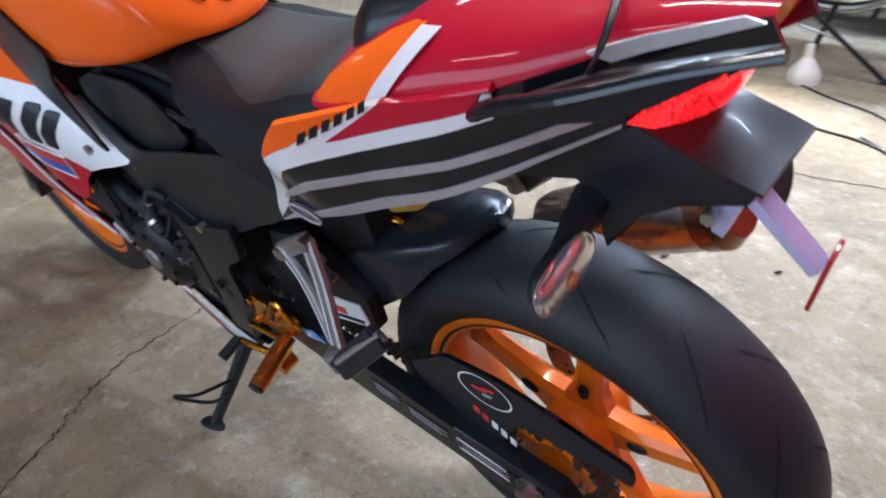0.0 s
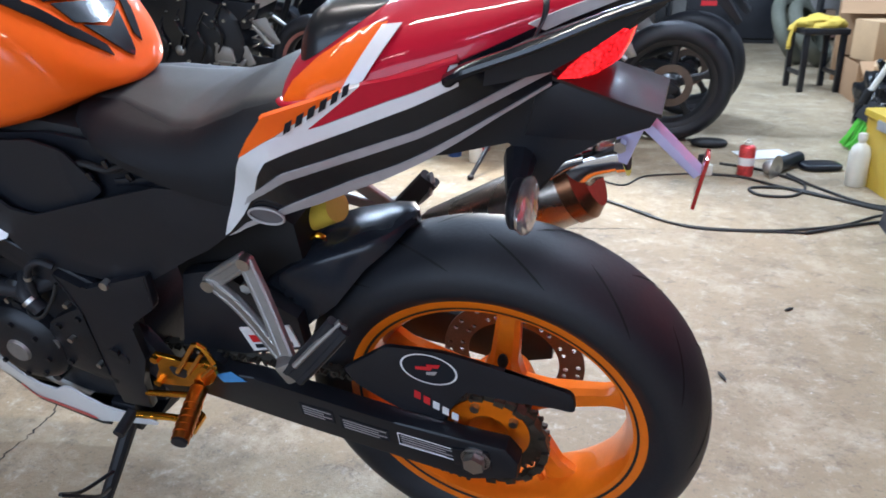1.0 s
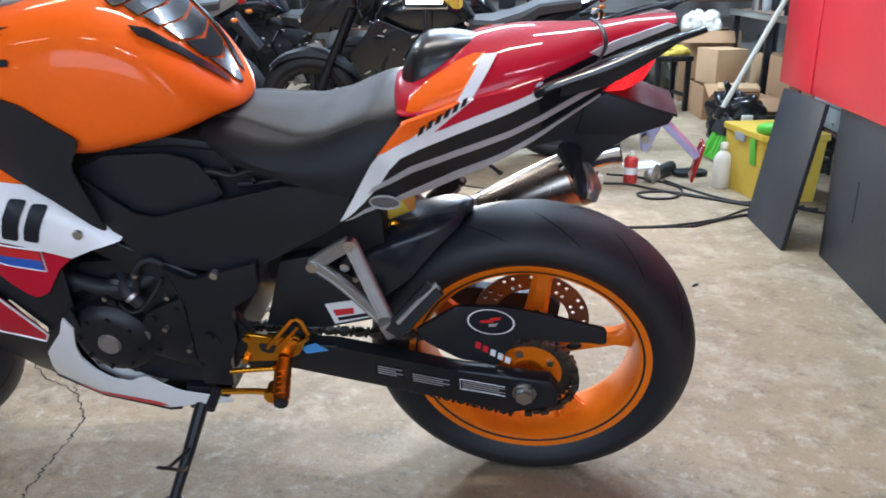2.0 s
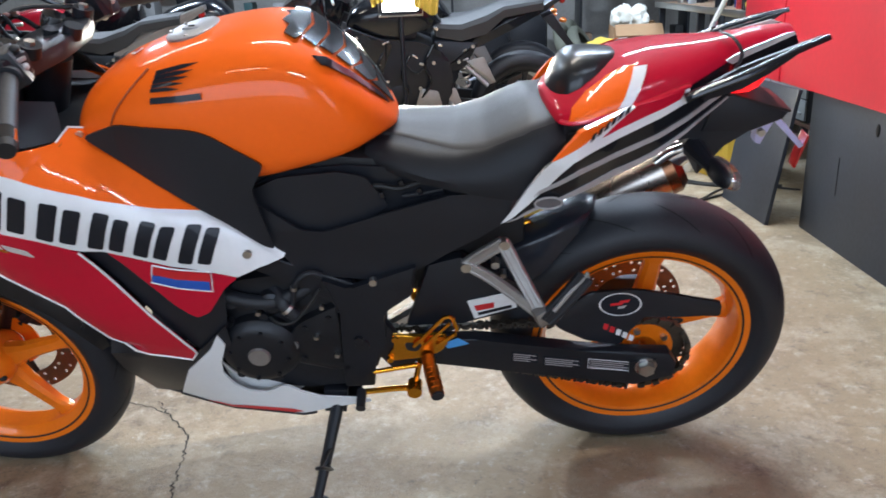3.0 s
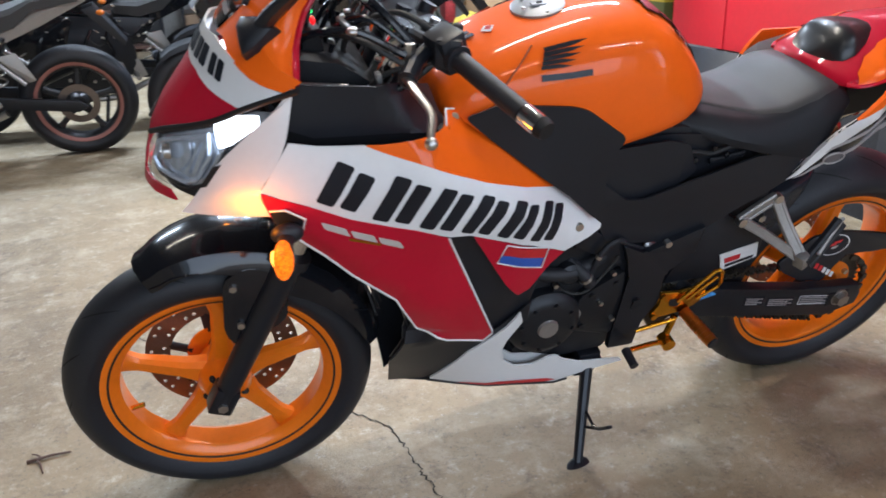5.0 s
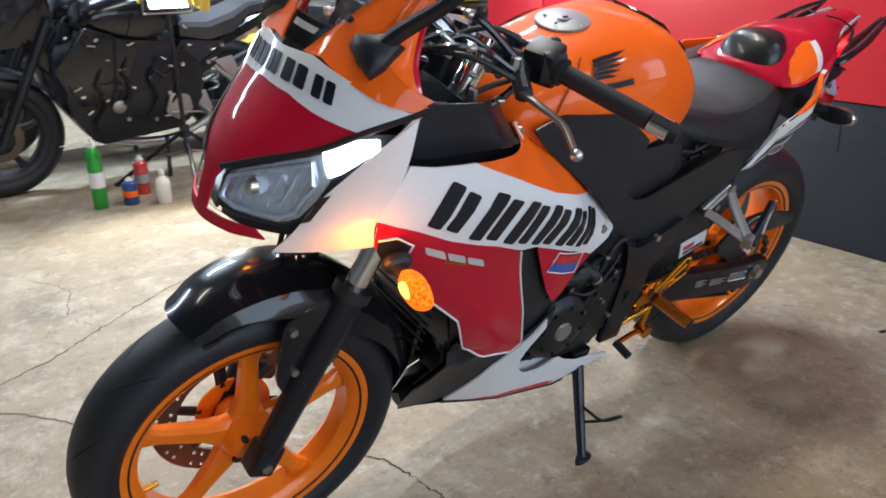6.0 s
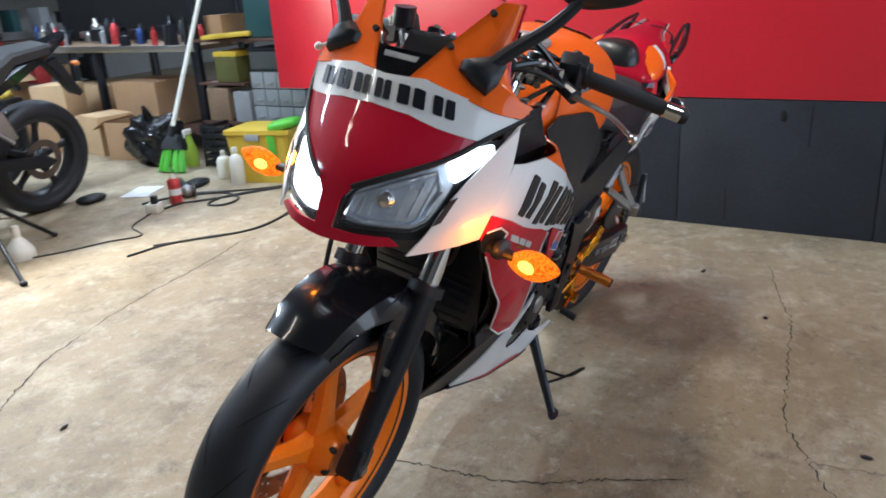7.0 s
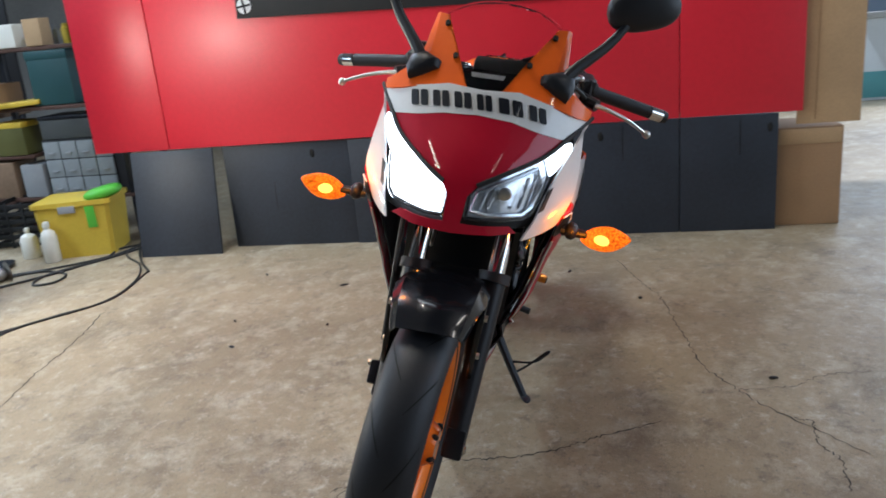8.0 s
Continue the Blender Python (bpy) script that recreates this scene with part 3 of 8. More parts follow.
# dark duct between the red panels, and the lower black fairing with its white belly pan
P_DUCT = [(0.999, 0.722), (0.945, 0.685), (0.865, 0.548), (0.838, 0.500), (0.785, 0.555), (0.80, 0.46), (0.868, 0.395), (0.99, 0.685)]
both("fairing_duct", lambda: sheet(P_DUCT, on_side(-0.012), 0.004), PLASTIC)
P_LOW = [(1.030, 0.460), (0.960, 0.403), (0.885, 0.380), (0.866, 0.402), (0.800, 0.47), (0.80, 0.40), (0.915, 0.294), (0.971, 0.213), (1.041, 0.188), (1.055, 0.30)]
both("lower_fairing", lambda: sheet(P_LOW, on_side(-0.004), 0.004), PLASTIC)
P_BELLY = [(0.965, 0.216), (0.908, 0.335), (0.87, 0.378), (0.843, 0.408), (0.820, 0.450), (0.811, 0.420), (0.832, 0.366), (0.838, 0.330), (0.825, 0.290), (0.800, 0.267), (0.764, 0.264), (0.733, 0.284), (0.716, 0.288), (0.694, 0.270), (0.655, 0.254), (0.562, 0.245), (0.552, 0.236), (0.640, 0.217), (0.675, 0.204), (0.700, 0.194), (0.760, 0.200), (0.913, 0.207)]
belly_l, belly_r = both("belly_pan", lambda: sheet(P_BELLY, on_side(0.001), 0.004, fillet=0.005), WHITE)
both("belly_decal", lambda: sheet([(0.905, 0.209), (0.80, 0.204), (0.72, 0.199), (0.70, 0.203), (0.72, 0.209), (0.82, 0.213)], on_side(0.0035), 0.001), INK_RED, "dark red lettering block", (belly_l, belly_r))
both("belly_inner", lambda: sheet([(0.842, 0.345), (0.838, 0.270), (0.80, 0.236), (0.72, 0.236), (0.69, 0.262), (0.716, 0.290), (0.735, 0.290), (0.765, 0.278), (0.80, 0.284), (0.824, 0.306)], on_side(-0.020), 0.003), WHITE)
both("belly_edge", lambda: outline([(0.968, 0.211), (0.913, 0.204), (0.80, 0.199), (0.70, 0.191), (0.672, 0.201)], on_side(0.001), 0.003, False), DARK, "thin dark lower edge")
part("belly_floor", loft([[(x, -w, z), (x, -w * 0.5, z - 0.012), (x, w * 0.5, z - 0.012), (x, w, z), (x, 0, z + 0.02)] for x, w, z in ((1.03, 0.022, 0.192), (0.97, 0.055, 0.205), (0.85, 0.082, 0.20), (0.70, 0.096, 0.186), (0.58, 0.103, 0.215))]), PLASTIC, bike)
# screws in the fairing
for x, u, r in ((0.729, 0.630, 0.008), (0.963, 0.854, 0.006)):
    w = side_width(x, u)
    both("fairing_screw", lambda: rod((x, w - 0.002, u), (x, w + 0.004, u), r), STEEL)
# plain slanted bars that stand in for the large word on the white panel
BLOCKS = [((1.165, 0.853), (1.112, 0.824), (1.143, 0.764), (1.196, 0.795)), ((1.082, 0.819), (1.027, 0.796), (1.060, 0.731), (1.114, 0.750)), ((1.008, 0.788), (0.955, 0.765), (0.986, 0.700), (1.040, 0.722)), ((0.938, 0.758), (0.890, 0.737), (0.919, 0.674), (0.968, 0.695)), ((0.874, 0.731), (0.827, 0.710), (0.854, 0.650), (0.902, 0.671)), ((0.811, 0.704), (0.765, 0.684), (0.790, 0.624), (0.836, 0.644))]


def shrunk(q, kx, kz):
    cx, cz = sum(p[0] for p in q) / 4, sum(p[1] for p in q) / 4
    along = Vector((q[1][0] - q[0][0], q[1][1] - q[0][1])) * kx / 2
    down = Vector((q[3][0] - q[0][0], q[3][1] - q[0][1])) * kz / 2
    c = Vector((cx, cz))
    return [tuple(c - along - down), tuple(c + along - down), tuple(c + along + down), tuple(c - along + down)]


def stem_of(q, a0, a1, f0, f1):
    """A slanted upright cut from a block: fractions of its width and of its height."""
    c = [Vector(p) for p in shrunk(q, 1.04, 1.10)]
    at = lambda a, f: tuple(c[0].lerp(c[1], a).lerp(c[3].lerp(c[2], a), f))
    return [at(a0, f0), at(a1, f0), at(a1, f1), at(a0, f1)]


for q in BLOCKS:
    for a0, a1, f0, f1 in ((0, 0.44, 0, 1.0), (0.58, 1.0, 0.05, 0.95)):
        both("lettering_bar", lambda: sheet(stem_of(q, a0, a1, f0, f1), on_side(0.0018), 0.001, 0.02, fillet=0.005), INK, "black slanted decal bar", (white_l, white_r))


def ring_on(place, c, ra, rb, hole, tilt, n=28):
    """A flat oval ring laid on a surface."""
    bm, rows = fresh(), []
    for k in (1.0, hole):
        rows.append([])
        for i in range(n):
            a = 2 * math.pi * i / n
            x, y = ra * k * math.cos(a), rb * k * math.sin(a)
            rows[-1].append(bm.verts.new(place(c[0] + x * math.cos(tilt) - y * math.sin(tilt), c[1] + x * math.sin(tilt) + y * math.cos(tilt))))
    for i in range(n):
        bm.faces.new((rows[0][i], rows[0][(i + 1) % n], rows[1][(i + 1) % n], rows[1][i]))
    return bm


for a in (1.192, 1.149, 1.106):
    b = 0.752 - (1.192 - a) * 0.50
    both("small_mark", lambda: sheet([(a, b), (a - 0.036, b - 0.017), (a - 0.044, b - 0.034), (a - 0.006, b - 0.015)], on_side(0.003), 0.001, fillet=0.004), SILVER, "silver decal block", (red_l, red_r))
both("small_mark_line", lambda: sheet([(1.15, 0.715), (1.10, 0.694), (1.10, 0.689), (1.15, 0.710)], on_side(0.003), 0.001), GOLD, "thin gold decal line", (red_l, red_r))
both("racing_mark", lambda: sheet([(0.882, 0.638), (0.795, 0.607), (0.798, 0.588), (0.886, 0.619)], on_side(0.003), 0.001, fillet=0.003), INK_RED, "red decal block with white edge")
both("racing_mark_lower", lambda: sheet([(0.887, 0.622), (0.799, 0.588), (0.802, 0.567), (0.890, 0.604)], on_side(0.003), 0.001, fillet=0.003), INK_BLUE, "blue decal block with white edge")
both("racing_mark_edge", lambda: outline([(0.880, 0.642), (0.792, 0.609), (0.799, 0.564), (0.893, 0.603)], on_side(0.0025), 0.0014), WHITE, "thin white decal edge")
# dark air intake by the front signal
both("intake", lambda: sheet([(1.263, 0.772), (1.241, 0.779), (1.216, 0.761), (1.221, 0.734), (1.240, 0.722), (1.258, 0.748)], on_side(0.004), 0.005, fillet=0.008), PLASTIC)
both("intake_edge", lambda: outline([(1.263, 0.773), (1.241, 0.780), (1.214, 0.762), (1.219, 0.734)], on_side(0.005), 0.0018, False), WHITE, "thin white edging")

# --- nose: red centre, white band, headlamps, windscreen ---
P_NOSE = [(0.0, 0.945), (0.06, 0.940), (0.104, 0.930), (0.157, 0.920), (0.130, 0.888), (0.07, 0.855), (0.029, 0.832), (0.017, 0.815), (0.015, 0.77), (0.052, 0.768), (0.098, 0.771), (0.112, 0.760), (0.069, 0.753), (0.0, 0.752)]
nose = part("nose_cowl", sheet([(v, u) for v, u in P_NOSE] + [(-v, u) for v, u in P_NOSE[-2:0:-1]], on_nose(), 0.004, 0.02), RED, bike)
P_BAND = [(0.0, 0.986), (0.062, 0.989), (0.139, 0.972), (0.187, 0.954), (0.199, 0.957), (0.157, 0.920), (0.104, 0.930), (0.06, 0.940), (0.0, 0.945)]
band = part("white_nose_band", sheet(P_BAND + [(-v, u) for v, u in P_BAND[-2:0:-1]], on_nose(0.0015), 0.004, 0.02), WHITE, bike)
for a, b in ((-0.128, -0.096), (-0.086, -0.056), (-0.046, -0.016), (-0.006, 0.020), (0.032, 0.074), (0.086, 0.116)):
    lo = lambda v: 0.954 - 0.75 * v * v
    hi = lambda v: 0.979 - 0.75 * v * v
    for p, q in ((a, a + (b - a) * 0.44), (a + (b - a) * 0.58, b)):
        part("lettering_bar", sheet([(p - 0.004, hi(p)), (q - 0.004, hi(q)), (q + 0.004, lo(q)), (p + 0.004, lo(p))], on_nose(0.004), 0.001, 0.01, fillet=0.003), INK, band, "black slanted decal bar")
# black surround of the lamps up to the mirror
P_TRIM = [(0.016, 0.838), (0.07, 0.862), (0.128, 0.894), (0.150, 0.912), (0.174, 0.918), (0.178, 0.902), (0.160, 0.866), (0.150, 0.835), (0.136, 0.765), (0.060, 0.752), (0.008, 0.752), (0.008, 0.815)]
both("headlamp_bucket", lambda: sheet([(v, u) for v, u in P_TRIM], on_nose(-0.030), 0.003, 0.02), DARK)
both("headlamp_brow", lambda: tube(smooth_path([(nose_x(v, u) + 0.003, v, u) for v, u in ((0.03, 0.836), (0.07, 0.857), (0.13, 0.891), (0.165, 0.925), (0.200, 0.960))]), 0.0034, flat=1.3), DARK)
P_LENS = [(0.020, 0.776), (0.019, 0.815), (0.029, 0.830), (0.070, 0.853), (0.130, 0.887), (0.146, 0.854), (0.141, 0.820), (0.131, 0.792), (0.118, 0.781), (0.052, 0.774)]
P_LED = [(0.130, 0.889), (0.148, 0.907), (0.172, 0.916), (0.176, 0.902), (0.156, 0.866), (0.146, 0.856)]
for s, name in ((1, "left"), (-1, "right")):
    flip = (lambda bm: bm) if s > 0 else mirrored
    lampo = part("headlamp", flip(sheet(P_LENS, on_nose(-0.020), 0.002, 0.02)), REFLECTOR if s > 0 else BULB, bike, "clear headlamp with chrome reflector" if s > 0 else "lit white headlamp")
    part("lens", flip(sheet(P_LENS, on_nose(-0.002), 0.002, 0.02, fillet=0.004)), CLEAR, lampo, "clear plastic lens").visible_shadow = False
    part("led_strip", flip(sheet(P_LED, on_nose(-0.004), 0.003, 0.02, fillet=0.004)), LED, lampo, "lit white daytime strip")
    if s > 0:
        part("bezel", outline([(0.028, 0.790), (0.034, 0.820), (0.074, 0.842), (0.122, 0.868), (0.134, 0.842), (0.126, 0.802), (0.112, 0.788), (0.055, 0.784)], on_nose(-0.012), 0.004), REFLECTOR, lampo, "bright bezel")
        part("bulb_shield", sheet([(0.050, 0.800), (0.058, 0.826), (0.100, 0.848), (0.108, 0.826), (0.098, 0.803)], on_nose(-0.014), 0.002, fillet=0.006), REFLECTOR, lampo)
        for v in (0.046, 0.060, 0.096, 0.110, 0.122):
            part("reflector_flute", tube([on_nose(-0.016)(v - 0.004, 0.792 + 0.10 * (v - 0.04)), on_nose(-0.016)(v + 0.002, 0.822 + 0.42 * (v - 0.04))], 0.0022, seg=6), REFLECTOR, lampo)
        part("bulb_cap", lathe([(0, 0.0), (0.0, 0.012), (0.010, 0.010), (0.012, 0.0)], (0, 0, 0), seg=20), STEEL, lampo).matrix_local = pose(1.388, 0.078, 0.824, 0, 0, -90)
both("lens_surround", lambda: outline(P_LENS, on_nose(-0.016), 0.0035), DARK)
both("flank_slit", lambda: sheet([(0.151, 0.832), (0.158, 0.838), (0.150, 0.80), (0.143, 0.795)], on_nose(0.004), 0.004), DARK)
def flank_bm():
    """White skin that wraps from the lamp's edge round to the side panel."""
    lamp_edge = smooth_path([Vector(on_nose()(v, u)) for v, u in ((0.124, 0.746), (0.138, 0.782), (0.148, 0.825), (0.170, 0.885), (0.197, 0.953))], 5)
    side_edge = smooth_path([Vector(on_side(0.0005)(x, u)) for x, u in ((1.262, 0.757), (1.273, 0.809), (1.250, 0.848), (1.231, 0.890), (1.215, 0.962))], 5)
    bm, n, rows = fresh(), 10, []
    for a, b in zip(lamp_edge, side_edge):
        out = Vector((0.7, 0.7, 0)) * (b - a).length * 0.16
        rows.append([bm.verts.new(a.lerp(b, k / n) + out * (k / n) * (1 - k / n)) for k in range(n + 1)])
    for r0, r1 in zip(rows, rows[1:]):
        for k in range(n):
            bm.faces.new((r0[k], r0[k + 1], r1[k + 1], r1[k]))
    thicken(bm, 0.004)
    return bm


both("white_nose_flank", flank_bm, WHITE)
# orange upper cowl wings beside the windscreen
def cowl_place(v, u):
    a = abs(v)
    return (1.331 - 0.85 * (u - 0.95) - 1.6 * a * a - 0.055 * (a / 0.2) ** 8, v, u)


P_WING = [(0.030, 0.984), (0.062, 0.986), (0.139, 0.970), (0.192, 0.955), (0.196, 0.970), (0.145, 1.005), (0.116, 1.035), (0.118, 1.104), (0.100, 1.102), (0.060, 1.035)]
WING_OUT = ((0.196, 0.962), (0.170, 0.988), (0.145, 1.005), (0.116, 1.035), (0.117, 1.070), (0.118, 1.104))
WING_BACK = ((1.214, 0.178, 0.957), (1.210, 0.156, 0.980), (1.206, 0.143, 1.000), (1.193, 0.131, 1.034), (1.170, 0.124, 1.068), (1.150, 0.119, 1.100))


def wing_side():
    """The cowl's side, which turns back from the edge of its front face."""
    bm, n = fresh(), 6
    front_edge = smooth_path([Vector(cowl_place(v, u)) for v, u in WING_OUT], 4)
    rear_edge = smooth_path([Vector(p) for p in WING_BACK], 4)
    rows = [[bm.verts.new(a.lerp(b, k / n) + Vector((0, 0.010, 0)) * (k / n) * (1 - k / n) * 4 * min(1, (a - b).length / 0.04)) for k in range(n + 1)] for a, b in zip(front_edge, rear_edge)]
    for r0, r1 in zip(rows, rows[1:]):
        for k in range(n):
            bm.faces.new((r0[k], r0[k + 1], r1[k + 1], r1[k]))
    thicken(bm, 0.004)
    return bm


both("orange_cowl_side", wing_side, ORANGE)
both("inner_cowl_edge", lambda: tube(smooth_path([Vector(p) + Vector((-0.003, -0.001, 0.0)) for p in WING_BACK], 4), 0.0055, seg=8, flat=0.7), RED, "red inner edge of the cowl")
both("orange_upper_cowl", lambda: sheet(P_WING, cowl_place, 0.004, 0.02), ORANGE)
for v, u in ((0.066, 1.032), (0.098, 1.085)):
    both("screen_screw", lambda: rod(Vector(cowl_place(v, u)), Vector(cowl_place(v, u)) + Vector((0.006, 0, 0.004)), 0.005), DARK)
P_SCREEN = [(0.0, 0.988), (0.035, 0.990), (0.063, 1.036), (0.104, 1.105), (0.06, 1.125), (0.0, 1.134)]
part("windscreen", sheet(P_SCREEN + [(-v, u) for v, u in P_SCREEN[-2:0:-1]], lambda v, u: tuple(Vector(cowl_place(v, u)) + Vector((0.004, 0, 0))), 0.003, 0.02), SCREEN, bike, "clear windscreen")
part("windscreen_edge", tube(smooth_path([tuple(Vector(cowl_place(v, u)) + Vector((0.004, 0, 0))) for v, u in ((0.104, 1.105), (0.06, 1.126), (0, 1.135), (-0.06, 1.126), (-0.104, 1.105))]), 0.003, seg=6), SCREEN, bike)
part("screen_plate", sheet([(-0.034, 0.985), (0.034, 0.985), (0.050, 1.016), (-0.050, 1.016)], lambda v, u: tuple(Vector(cowl_place(v, u)) + Vector((-0.003, 0, 0))), 0.004, 0.02), GLOSS_BLACK, bike)
part("screen_plate_mark", sheet([(-0.028, 1.004), (0.028, 1.004), (0.030, 1.011), (-0.030, 1.011)], lambda v, u: tuple(Vector(cowl_place(v, u)) + Vector((0.001, 0, 0))), 0.001, 0.02), SILVER, bike)

# --- dark inner cockpit, instruments, triple clamp, bars ---
part("cockpit_shell", prism([(1.235, 0.95), (1.22, 0.86), (1.06, 0.855), (0.98, 0.855), (0.97, 0.80), (1.20, 0.74), (1.245, 0.80), (1.25, 0.93)], -0.150, 0.150, 0.012), COCKPIT, bike)
both("cockpit_side", lambda: sheet([(1.222, 0.955), (1.234, 0.892), (1.19, 0.872), (1.06, 0.866), (0.985, 0.855), (1.0, 0.90), (1.08, 0.94)], lambda x, u: (x, min(side_width(x, u), 0.19) - 0.02, u), 0.004), PLASTIC)
dash = part("dashboard", box((0.035, 0.11, 0.05), pose(1.205, 0.02, 1.008, 0, -35, 0), 0.010), PLASTIC, bike)
part("dial_glass", box((0.006, 0.10, 0.036), pose(1.176, 0.02, 1.004, 0, -14, 0), 0.006), GLOSS_BLACK, dash)
part("warning_light", blob((1.170, 0.050, 1.010), (0.004, 0.005, 0.005)), material("lit_green_lamp", (0.05, 0.6, 0.1), 0.3, glow=(0.05, 1.0, 0.2), power=3), dash, "lit green warning light")
part("warning_light", blob((1.168, 0.062, 1.000), (0.004, 0.011, 0.006)), REDLENS, dash, "lit red warning light")
part("dash_surround", prism([(1.245, 0.945), (1.238, 0.980), (1.215, 0.996), (1.18, 0.996), (1.155, 0.98), (1.15, 0.94)], -0.080, 0.080, 0.015), COCKPIT, bike)
part("cockpit_liner", prism([(1.24, 0.93), (1.215, 0.972), (1.14, 0.958), (1.085, 0.92), (1.085, 0.87)], -0.118, 0.118, 0.012), COCKPIT, bike)
part("fuse_cover", box((0.10, 0.30, 0.012), pose(1.13, 0, 0.905, 0, 8, 0), 0.004), COCKPIT, bike)
AX = Vector((-0.435, 0, 0.90)).normalized()
clamp = part("triple_clamp", prism([(1.00, -0.125), (1.045, -0.12), (1.06, 0.0), (1.045, 0.12), (1.00, 0.125), (0.975, 0.05), (0.975, -0.05)], 0.0, 0.03, 0.006), SATIN, bike)
clamp.data.transform(pose(0.0, 0, 0.955, 0, 0, 0) @ Matrix(((1, 0, 0, 0), (0, 0, 1, 0), (0, 1, 0, 0), (0, 0, 0, 1))))
part("ignition_barrel", rod((0.985, 0, 0.975), (0.975, 0, 0.995), 0.015), SATIN, clamp)
part("stem_nut", rod((1.02, 0, 0.975), (1.014, 0, 0.992), 0.013, seg=6), SATIN, clamp)
for s in (1, -1):
    flip = (lambda bm: bm) if s > 0 else mirrored
    bar = part("clip_on_bar", flip(tube([(1.03, 0.10, 0.985), (0.99, 0.20, 0.985), (0.94, 0.338, 0.962)], 0.011)), SATIN, bike)
    part("grip", flip(tube([(0.992, 0.198, 0.985), (0.945, 0.325, 0.964)], 0.0142, seg=18)), RUBBER, bar, "black rubber grip")
    part("bar_end", flip(tube([(0.944, 0.327, 0.9638), (0.933, 0.355, 0.959)], 0.0145, seg=18)), CHROME, bar, "polished bar end weight")
    part("bar_end_tip", flip(tube([(0.9335, 0.3535, 0.9592), (0.929, 0.365, 0.957)], (0.0150, 0.0125), seg=18)), DARK, bar)
    part("grip_flange", flip(rod((0.994, 0.190, 0.986), (0.991, 0.199, 0.985), 0.020)), RUBBER, bar)
    part("switch_housing", flip(box((0.042, 0.05, 0.055), pose(1.00, 0.168, 0.990, 0, 20, 20), 0.008)), PLASTIC, bar)
    part("switch_button", flip(blob((0.985, 0.165, 1.018), (0.008, 0.009, 0.006))), RED if s < 0 else DARK, bar)
    part("lever_perch", flip(tube([(1.01, 0.145, 0.985), (1.045, 0.17, 0.975), (1.067, 0.208, 0.967)], 0.013)), SATIN, bar)
    lever = part("hand_lever", flip(tube(smooth_path([(1.067, 0.20, 0.968), (1.062, 0.235, 0.962), (1.052, 0.275, 0.950), (1.060, 0.305, 0.938), (1.064, 0.318, 0.932)]), (0.0072, 0.0048), flat=0.7)), STEEL, bar, "bare aluminium lever")
    part("lever_ball", flip(blob((1.064, 0.320, 0.931), (0.0085, 0.0085, 0.0085))), STEEL, lever)
part("brake_reservoir", rod((1.03, -0.155, 1.0), (1.03, -0.155, 1.035), 0.022), PLASTIC, bike)
for i, pts in enumerate((((1.05, 0.19, 0.97), (1.12, 0.14, 1.0), (1.16, 0.05, 0.97), (1.12, 0.0, 0.88)), ((1.0, 0.15, 1.0), (1.06, 0.10, 1.02), (1.12, 0.05, 0.96), (1.10, 0.03, 0.86)), ((1.03, -0.15, 0.99), (1.12, -0.10, 1.0), (1.15, -0.04, 0.93), (1.12, -0.02, 0.85)), ((1.0, 0.16, 0.97), (1.08, 0.13, 0.94), (1.12, 0.11, 0.88)))):
    part("control_cable", tube(smooth_path(pts), 0.0045, seg=8), CABLE, bike)
# fork caps, clamp bolts, hoses and fittings round the top clamp
for s in (1, -1):
    part("fork_cap", rod((1.005, s * 0.098, 0.982), (0.998, s * 0.098, 1.000), 0.017, seg=20), SATIN, bike, "black fork cap")
    part("fork_cap_hex", rod((0.999, s * 0.098, 0.998), (0.996, s * 0.098, 1.006), 0.008, seg=6), STEEL, bike)
    part("clamp_bolt", rod((1.040, s * 0.115, 0.968), (1.060, s * 0.118, 0.966), 0.006, seg=6), STEEL, bike)
    part("banjo_fitting", rod((1.052, s * 0.165, 0.972), (1.052, s * 0.165, 1.000), 0.008, seg=6), STEEL, bike)
    part("switch_box", box((0.038, 0.050, 0.046), pose(0.998, s * 0.172, 0.990, 0, 0, s * -20), 0.008), PLASTIC, bike)
    part("horn_button", blob((0.976, s * 0.170, 0.992), (0.005, 0.008, 0.006)), GREY, bike)
    part("switch_slider", box((0.006, 0.016, 0.006), pose(0.978, s * 0.172, 1.004, 0, 0, s * -20), 0.001), GREY, bike)
HOSES = (((1.06, 0.17, 0.985), (1.13, 0.16, 1.02), (1.19, 0.10, 0.99), (1.17, 0.03, 0.92)), ((1.045, 0.16, 0.995), (1.10, 0.11, 1.045), (1.13, 0.02, 1.01), (1.11, -0.04, 0.90)), ((1.0, 0.15, 0.972), (1.05, 0.145, 0.93), (1.10, 0.13, 0.90), (1.14, 0.11, 0.84)), ((1.06, -0.17, 0.985), (1.13, -0.15, 1.02), (1.18, -0.08, 0.98), (1.16, 0.0, 0.90)))
for k, pts in enumerate(HOSES):
    part("hose", tube(smooth_path(pts), 0.0055, seg=8), GLOSS_BLACK, bike)
    part("hose_clip", blob(pts[1], (0.009, 0.009, 0.006)), STEEL, bike)
